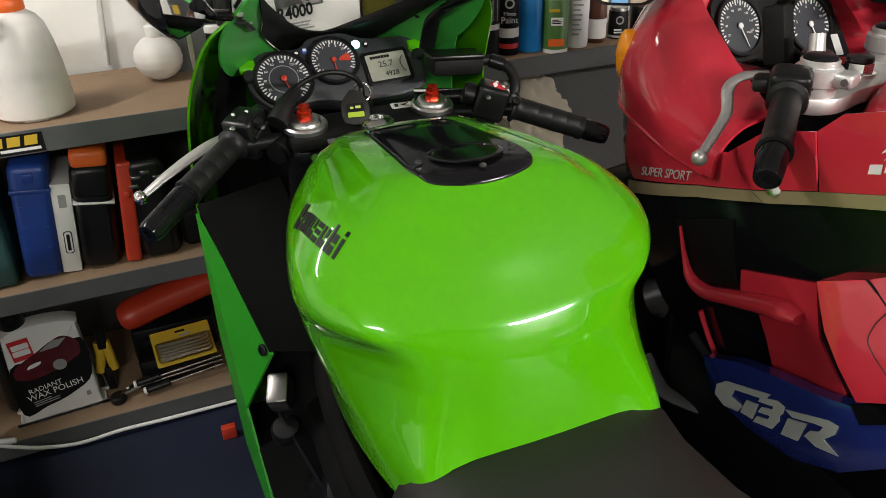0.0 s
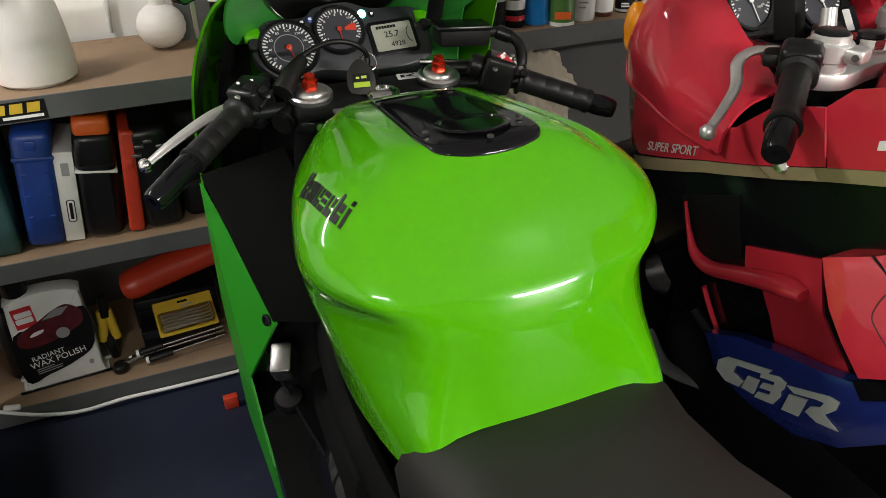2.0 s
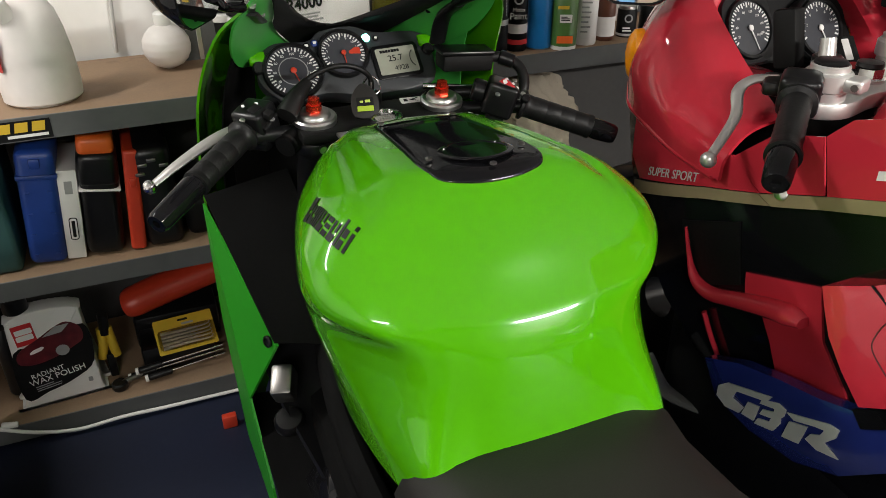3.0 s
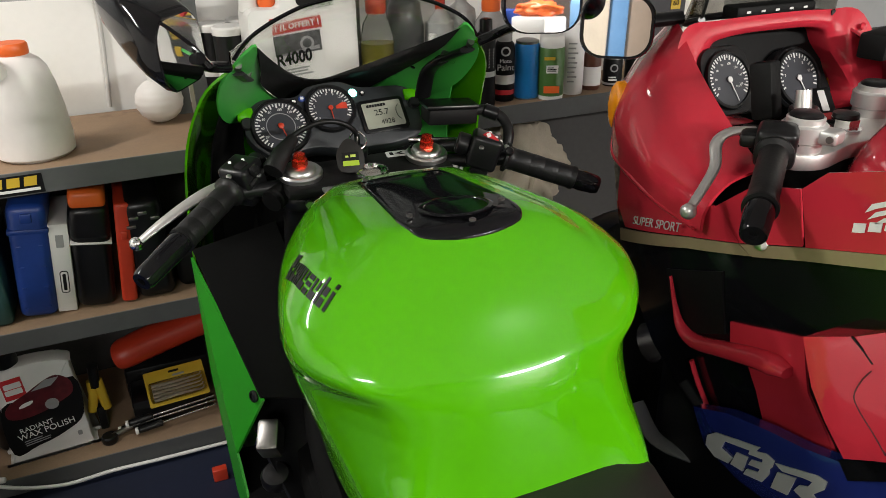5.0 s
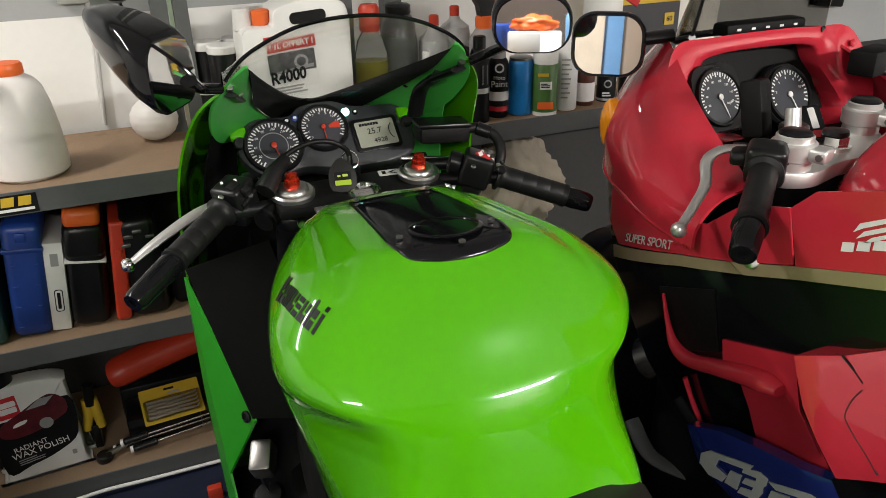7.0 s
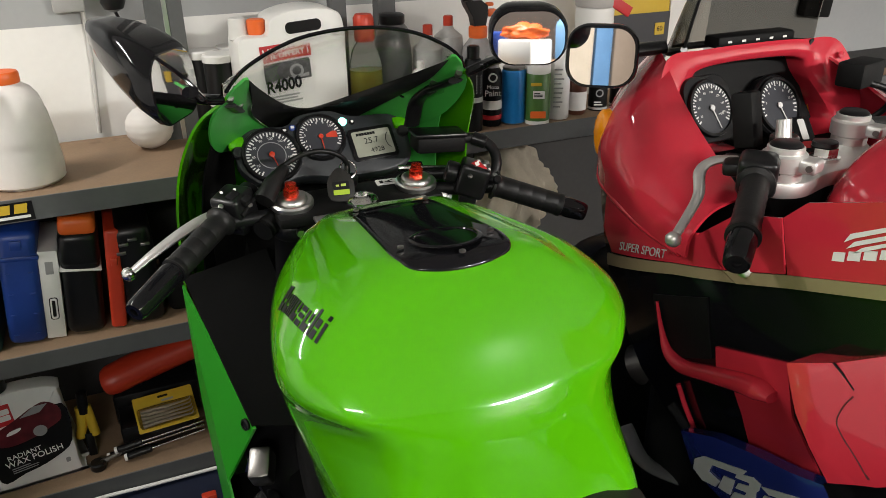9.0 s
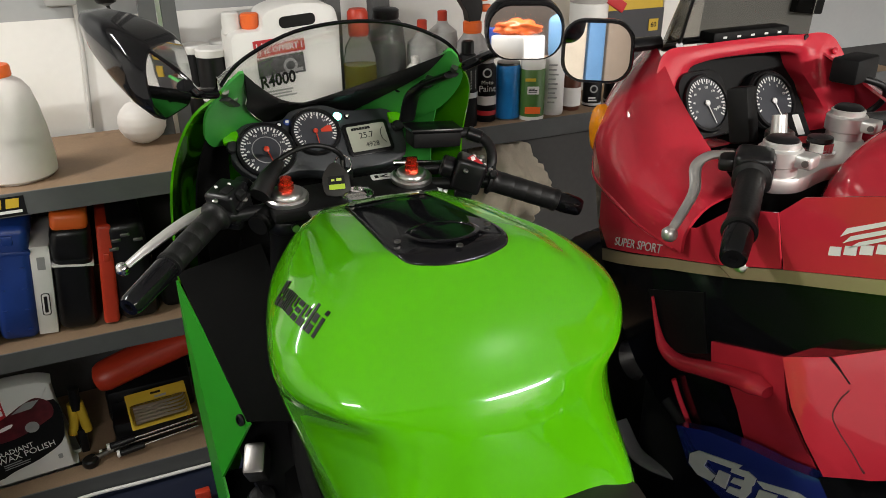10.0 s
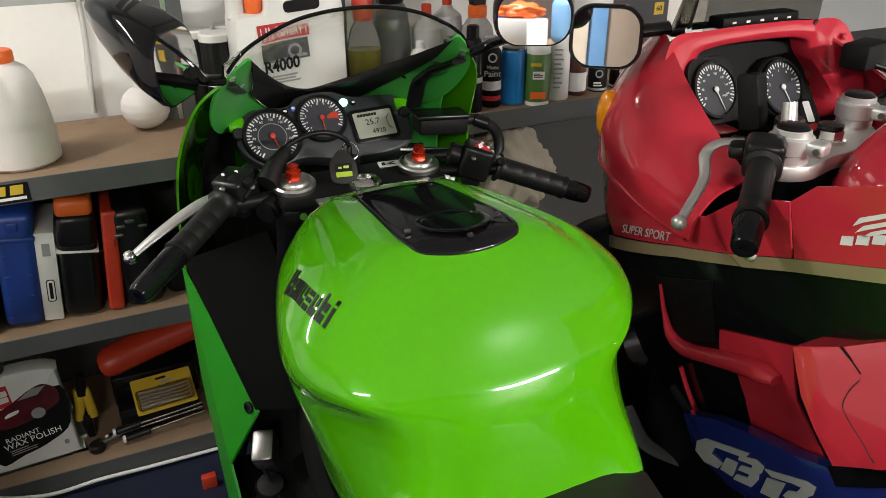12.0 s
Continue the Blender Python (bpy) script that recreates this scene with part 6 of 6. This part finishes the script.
for dx, dz in ((-0.02, 0.205), (0.0, 0.215), (0.025, 0.20), (-0.028, 0.185)):
    part("latch", box(0.020, 0.006, 0.008, pose(-0.012 + dx, 1.713, Z + dz), 0.002), STEEL, bk)
tb = tool_case("storage_box", -0.385, 0.13, 0.24, 0.23, TEAL, "dark green storage box with clear lid", y=1.72, r=0.012)
part("lid", box(0.138, 0.25, 0.03, pose(-0.385, 1.84, Z + 0.228), 0.008), CLEAR, tb)
part("handle", tube([(-0.36, 1.715, Z + 0.25), (-0.335, 1.71, Z + 0.275), (-0.32, 1.715, Z + 0.265)], 0.010, 10, 5), YELLOW, tb, "yellow handle")
for x, w, h in ((0.075, 0.07, 0.10), (0.16, 0.08, 0.16), (0.27, 0.09, 0.20), (0.60, 0.10, 0.2)):
    tool_case("tool_case", x, w, 0.2, h, BLACK_MATT, "dark plastic tool case", y=1.74, r=0.02)

# crumpled dust sheet on the shelf beside the tank
cl = bmesh.new()
bmesh.ops.create_icosphere(cl, subdivisions=5, radius=1)
for v in cl.verts:
    p = v.co.copy()
    fold = noise.noise(Vector((p.x * 1.4, p.y * 1.4, p.z * 2.6 + 4))) * 0.26 + (0.25 - abs(noise.noise(Vector((p.x * 2.6 + p.z * 1.5 + 9, p.y * 2.6, p.z * 1.1))))) * 0.55 - abs(noise.noise(Vector((p.x * 5 - p.z * 3, p.y * 5 + 3, p.z * 2.0)))) * 0.20 + noise.noise(p * 9) * 0.03
    sx = 0.115 * (1.15 - 0.25 * max(0, p.z))
    v.co = Vector((p.x * sx * (1 + fold), p.y * 0.10 * (1 + fold), max(0.0, 0.135 + p.z * 0.15 * (1 + 0.5 * fold))))
lone("dust_sheet", moved(cl, Matrix.Translation((0.985, 1.80, Z + 0.001))), CLOTH, "crumpled beige cotton dust sheet on the shelf", "cloth", angle=70)
lone("rag", box(0.07, 0.05, 0.05, pose(0.905, 1.74, Z), 0.018, 3), RED_PLASTIC, "small dark red rag beside the dust sheet", "rag")

# ---- on the bottom shelf ----
L = LOW_Z
wx = thing("polish_bottle", (-0.327, 1.77, L), "white flat bottle of wax polish with car picture", "bottle")
flat = Matrix.Translation((-0.322, 1.765, L)) @ pose(0, 0, 0, 90, 0, 4) @ Matrix.Diagonal((1.03, 1.13, 1, 1))
bo = spline([(-0.083, 0.0), (0.083, 0.0), (0.086, 0.02), (0.080, 0.20), (0.070, 0.228), (0.02, 0.238), (-0.035, 0.238), (-0.070, 0.228), (-0.080, 0.20), (-0.086, 0.02)], 4, True)
part("body", plate([(p.x, p.y) for p in bo], 0.055, flat @ pose(0, 0, -0.0275), 0.008), PAPER, wx)
part("cap", turned([(0.026, 0), (0.028, 0.004), (0.027, 0.035), (0.022, 0.040)], (-0.372, 1.765, L + 0.266), (-0.372, 1.765, 2), 28), BLACK, wx, "black cap")
fr = flat @ pose(0, 0, 0.0282)
part("label_field", plate(spline([(-0.083, 0.030), (-0.03, 0.036), (0.03, 0.052), (0.081, 0.088), (0.079, 0.185), (0.0, 0.155), (-0.079, 0.15)], 4, True), 0.0005, fr), INK, wx, "black label field")
part("car_body", plate(spline([(-0.070, 0.105), (-0.040, 0.098), (0.005, 0.105), (0.045, 0.120), (0.070, 0.135), (0.070, 0.165), (0.045, 0.185), (0.015, 0.178), (-0.02, 0.160), (-0.062, 0.140), (-0.075, 0.122)], 4, True), 0.0005, fr @ pose(0, 0.014, 0.0006)), MAROON, wx, "dark red car picture")
part("car_window", plate([(-0.012, 0.160), (0.030, 0.163), (0.050, 0.180), (0.020, 0.180)], 0.0005, fr @ pose(0, 0.014, 0.0012)), INK_GREY, wx)
part("car_wheel", turned([(0.015, 0), (0.015, 0.0006), (0.002, 0.0006)], fr @ Vector((0.022, 0.132, 0.0011)), fr @ Vector((0.022, 0.132, 1)), 24), INK_GREY, wx)
part("car_lamp", plate(spline([(-0.045, 0.125), (-0.020, 0.130), (-0.015, 0.138), (-0.038, 0.134)], 3, True), 0.0005, fr @ pose(0, 0.014, 0.0012)), PAPER, wx)
part("mark_field", plate(rounded(0.044, 0.050, 0.001), 0.0006, fr @ pose(-0.045, 0.190, 0.0004, 0, 0, 4)), INK_RED, wx, "red mark")
for k in range(2):
    part("mark_bar", plate(rounded(0.036, 0.013, 0.003), 0.0005, fr @ pose(-0.045, 0.198 - 0.015 * k, 0.0012, 0, 0, 4)), PAPER, wx)
lettering("RADIANT", fr @ pose(-0.022, 0.086, 0.0008, 0, 0, 6), 0.017, PAPER, wx)
lettering("WAX POLISH", fr @ pose(-0.003, 0.072, 0.0008, 0, 0, 6), 0.021, PAPER, wx)
bars(fr @ pose(-0.025, 0.052, 0.0006, 0, 0, 6), 0.06, 0.016, 3, INK_GREY, wx, fill=0.4)
part("seal", plate(rounded(0.010, 0.012, 0.003), 0.0005, fr @ pose(0.062, 0.040, 0.0002)), INK_GREY, wx)
bb = bottle("bottle", (-0.42, 1.83, L), [(0.03, 0), (0.034, 0.005), (0.034, 0.16), (0.02, 0.19), (0.016, 0.2)], BLACK, "black plastic bottle with wide cap", "bottle", [(0.030, 0.198), (0.034, 0.203), (0.034, 0.24), (0.028, 0.246)], BLACK)
drill = thing("heat_gun", (-0.08, 1.92, L), "red and black power tool lying on the shelf", "power tool")
part("barrel", tube([(-0.145, 1.86, L + 0.165), (-0.125, 1.86, L + 0.17), (-0.05, 1.88, L + 0.18), (0.09, 1.90, L + 0.20)], 0.040, 16, 6, 0.9, radii=(0.036, 0.044, 0.046, 0.042)), RED_PLASTIC, drill, "red barrel")
part("grip", tube([(-0.10, 1.91, L + 0.17), (-0.09, 1.92, L + 0.09), (-0.08, 1.93, L + 0.01)], 0.028, 14, 6), BLACK, drill)
part("stand", slab(-0.14, 0.08, 1.88, 1.99, L, L + 0.10, 0.012), BLACK, drill)
pk = thing("blister_pack", (-0.06, 1.80, L), "yellow carded blister pack of steel hook tools", "pack")
pm = Matrix.Translation((-0.015, 1.79, L + 0.088)) @ pose(0, 0, 0, 32, 0, 4)
part("card", plate(rounded(0.15, 0.10, 0.004), 0.0015, pm), YELLOW, pk, "yellow card")
part("slot", plate(rounded(0.026, 0.006, 0.002), 0.0006, pm @ pose(0.0, 0.038, 0.0016)), INK, pk)
part("print", plate(rounded(0.03, 0.006, 0.001), 0.0006, pm @ pose(0.01, 0.026, 0.0016)), INK_GREY, pk)
part("blister", box(0.14, 0.055, 0.020, pm @ pose(0, -0.016, 0.0016), 0.008, 3), CLEAR, pk, "clear blister")
for k in range(5):
    part("pick", tube([pm @ Vector((-0.062, -0.036 + 0.010 * k, 0.010)), pm @ Vector((0.0, -0.034 + 0.009 * k, 0.011)), pm @ Vector((0.055, -0.036 + 0.010 * k, 0.011)), pm @ Vector((0.064, -0.030 + 0.010 * k, 0.013))], 0.0035, 8, 4, radii=(0.0045, 0.0042, 0.002, 0.0015)), material("wood_handle", (0.60, 0.52, 0.42), 0.5) if k == 0 else bpy.data.materials["wood_handle"], pk)
lone("parts_bin", slab(-0.13, 0.05, 1.765, 1.87, L, L + 0.075, 0.006), BLACK, "black plastic tray under the blister pack", "tray")
for k, (y, z, mat) in enumerate(((1.752, 0.010, BLACK), (1.742, 0.030, BLACK), (1.728, 0.012, BLACK))):
    sd = thing("screwdriver", (-0.10, y, L), "long screwdriver with black handle and bright blade", "screwdriver", "screwdrivers")
    part("handle", rod((-0.165 + 0.02 * k, y, L + z + 0.004), (-0.105 + 0.02 * k, y + 0.004, L + z + 0.008), 0.009 if k else 0.0085, 0.009, 12, 0.003), mat, sd)
    part("blade", rod((-0.105 + 0.02 * k, y + 0.004, L + z + 0.008), (0.07, y + 0.012, L + z + 0.018), 0.003, seg=10), POLISHED, sd)
    part("collar", rod((-0.172 + 0.02 * k, y, L + z + 0.0035), (-0.165 + 0.02 * k, y, L + z + 0.004), 0.0095, seg=12), WHITE, sd)
rat = thing("ratchet", (-0.19, 1.735, L), "black ratchet handle with a round head", "ratchet")
part("head", turned([(0.018, 0), (0.020, 0.004), (0.020, 0.016), (0.016, 0.020)], (-0.195, 1.735, L), (-0.195, 1.735, 1), 24), BLACK, rat)
part("handle", tube([(-0.190, 1.737, L + 0.012), (-0.15, 1.75, L + 0.016), (-0.10, 1.765, L + 0.02)], 0.008), STEEL, rat)
grips = thing("pliers", (-0.20, 1.80, L), "pliers with yellow and black handles", "pliers")
part("handle", tube([(-0.225, 1.80, L + 0.06), (-0.215, 1.80, L + 0.10), (-0.212, 1.805, L + 0.145)], 0.012, 10, 5), YELLOW, grips)
part("handle", tube([(-0.190, 1.80, L + 0.06), (-0.193, 1.80, L + 0.10), (-0.198, 1.805, L + 0.145)], 0.012, 10, 5), YELLOW, grips)
part("jaw", slab(-0.215, -0.195, 1.79, 1.815, L, L + 0.07, 0.004), BLACK, grips)
part("grip", tube([(-0.205, 1.80, L + 0.13), (-0.200, 1.80, L + 0.19)], 0.013, 10, 4), BLACK, grips)
lone("cable", tube([(-0.50, 1.672, 0.085), (-0.44, 1.668, 0.056), (-0.38, 1.667, 0.030), (-0.30, 1.667, 0.013), (-0.20, 1.667, 0.018), (-0.10, 1.668, 0.014), (0.02, 1.668, 0.012), (0.10, 1.669, 0.010)], 0.0048, 10, 6), WHITE, "white electric cable along the shelf foot", "cable")
lone("white_plug", rod((-0.46, 1.675, L + 0.016), (-0.425, 1.672, L + 0.012), 0.008, 0.007, edge=0.002), WHITE, "small white cable plug", "plug")
st = thing("shelf_sticker", (-0.24, SH_Y, T), "black and yellow sticker on the shelf beam", "sticker")
part("field", slab(-0.33, -0.185, SH_Y - 0.0032, SH_Y - 0.0024, T - 0.045, T - 0.004), INK, st, smooth=False)
for k in range(4):
    part("mark", plate([(0, 0), (0.024, 0), (0.028, 0.020), (0.004, 0.020)], 0.0005, Matrix.Translation((-0.318 + 0.032 * k, SH_Y - 0.0033, T - 0.028)) @ pose(0, 0, 0, 90, 0, 0)), YELLOW, st, smooth=False)
part("mark", plate([(0, 0), (0.075, 0), (0.075, 0.006), (0, 0.006)], 0.0005, Matrix.Translation((-0.268, SH_Y - 0.0033, T - 0.039)) @ pose(0, 0, 0, 90, 0, 0)), PAPER, st, smooth=False)

# ---- blue motorcycle at the edge ----
blue = thing("motorcycle", (-0.52, 1.0, 0), "blue and white motorcycle parked beside the shelving", "motorcycle")
part("fairing", loft([[Vector((-0.52 + hw * x, y, z + h * d)) for x, d in ((-1, 0), (-0.95, 0.6), (-0.5, 1), (0.5, 1), (0.95, 0.6), (1, 0))] for y, hw, z, h in ((0.55, 0.10, 0.10, 0.35), (0.85, 0.155, 0.06, 0.42), (1.15, 0.15, 0.10, 0.45), (1.4, 0.06, 0.2, 0.4))]), BLUE_PAINT, blue, "blue fairing")
part("handlebar", rod((-0.47, 1.0, 0.80), (-0.34, 1.10, 0.79), 0.014), RUBBER, blue)
part("lever", tube([(-0.46, 1.05, 0.80), (-0.38, 1.13, 0.785), (-0.335, 1.15, 0.775)], 0.007), POLISHED, blue)
part("steering_head", rod((-0.50, 0.95, 0.45), (-0.49, 0.98, 0.82), 0.03), BLACK, blue)
for y in (1.40, 0.1):
    bw = part("wheel", turned([(0.2, -0.04), (0.2, 0.04), (0.04, 0.03), (0.04, -0.03), (0.2, -0.04)], (-0.52, y, 0.29), (1, y, 0.29), 36, False), BLACK, blue)
    part("tyre", turned([(0.235 + 0.055 * math.cos(a), 0.055 * math.sin(a)) for a in (math.pi * (k / 12 * 1.5 - 0.75) for k in range(13))], (-0.52, y, 0.29), (1, y, 0.29), 40, False), RUBBER, bw)
lone("red_block", box(0.035, 0.02, 0.035, pose(0.045, 1.55, 0.0), 0.003), RED_PLASTIC, "small red plastic block on the floor", "block")

# ---- bench behind the walker, seen in the mirrors ----
bench = thing("workbench", (-0.7, -2.3, 0), "plain wooden workbench along the rear wall", "workbench")
part("top", slab(-1.6, 0.4, -2.65, -1.95, 0.80, 0.84, 0.004), CHIPBOARD, bench)
for x in (-1.55, 0.35):
    for y in (-2.6, -2.0):
        part("leg", slab(x - 0.03, x + 0.03, y - 0.03, y + 0.03, 0, 0.80, 0.003), CHIPBOARD, bench)
lone("storage_box", slab(-0.98, -0.78, -2.35, -2.1, 0.84, 1.02, 0.006), BLUE, "dark blue storage box on the workbench", "box")
lone("white_carton", box(0.24, 0.20, 0.15, pose(-0.58, -2.10, 0.84, 0, 0, 18), 0.012), WHITE, "white plastic carton on the workbench", "box")
gl = bmesh.new()
bmesh.ops.create_icosphere(gl, subdivisions=4, radius=1)
for v in gl.verts:
    d = 1 + 0.35 * noise.noise(v.co * 2.2)
    v.co = Vector((v.co.x * 0.13 * d, v.co.y * 0.07 * d, max(0.0, 0.035 + v.co.z * 0.05 * d)))
lone("work_glove", moved(gl, Matrix.Translation((-0.58, -2.10, 0.99))), ORANGE, "bright orange work glove lying on the carton", "glove", angle=70)
lone("blue_bundle", box(0.20, 0.16, 0.26, pose(-0.34, -2.25, 0.84, 0, 0, 30), 0.05, 4), SKY_BLUE, "light blue plastic bundle on the workbench", "bundle")
lone("cardboard_box", slab(-1.18, -1.0, -2.4, -2.1, 0.84, 1.12, 0.003), CHIPBOARD, "brown cardboard box on the workbench", "box")
lone("blue_board", slab(-2.27, -2.24, -2.30, -2.13, 0.0, 2.1, 0.004), BOARD_BLUE, "tall blue board leaning flat on the wall", "board")
# added board, darkens what the red bike's mirror reflects
lone("mirror_backdrop", slab(-2.27, -2.24, -2.69, -2.33, 0.0, 2.1, 0.004), material("brown_backdrop", (0.22, 0.17, 0.13), 0.6), "brown backdrop board added for the red bike's mirror", "board")
lone("beige_board", slab(-2.27, -2.24, -2.10, -1.40, 0.0, 2.1, 0.004), BOARD_BEIGE, "tall beige board against the wall", "board")
for k, (x, y, turn) in enumerate(((2.05, -2.25, 0), (-1.25, 1.34, 40), (-0.95, -1.95, 20))):
    lf = thing("tube_light", (x, y, 2.45), "white ceiling batten light with a glowing tube", "lamp", "tube lights")
    z = (2.225, 2.305, 2.275)[k]
    part("batten", box(1.24, 0.07, 0.05, pose(x, y, z, 0, 0, turn), 0.006), WHITE, lf)
    part("hanger", slab(x - 0.01, x + 0.01, y - 0.01, y + 0.01, z + 0.05, 2.449), STEEL, lf)
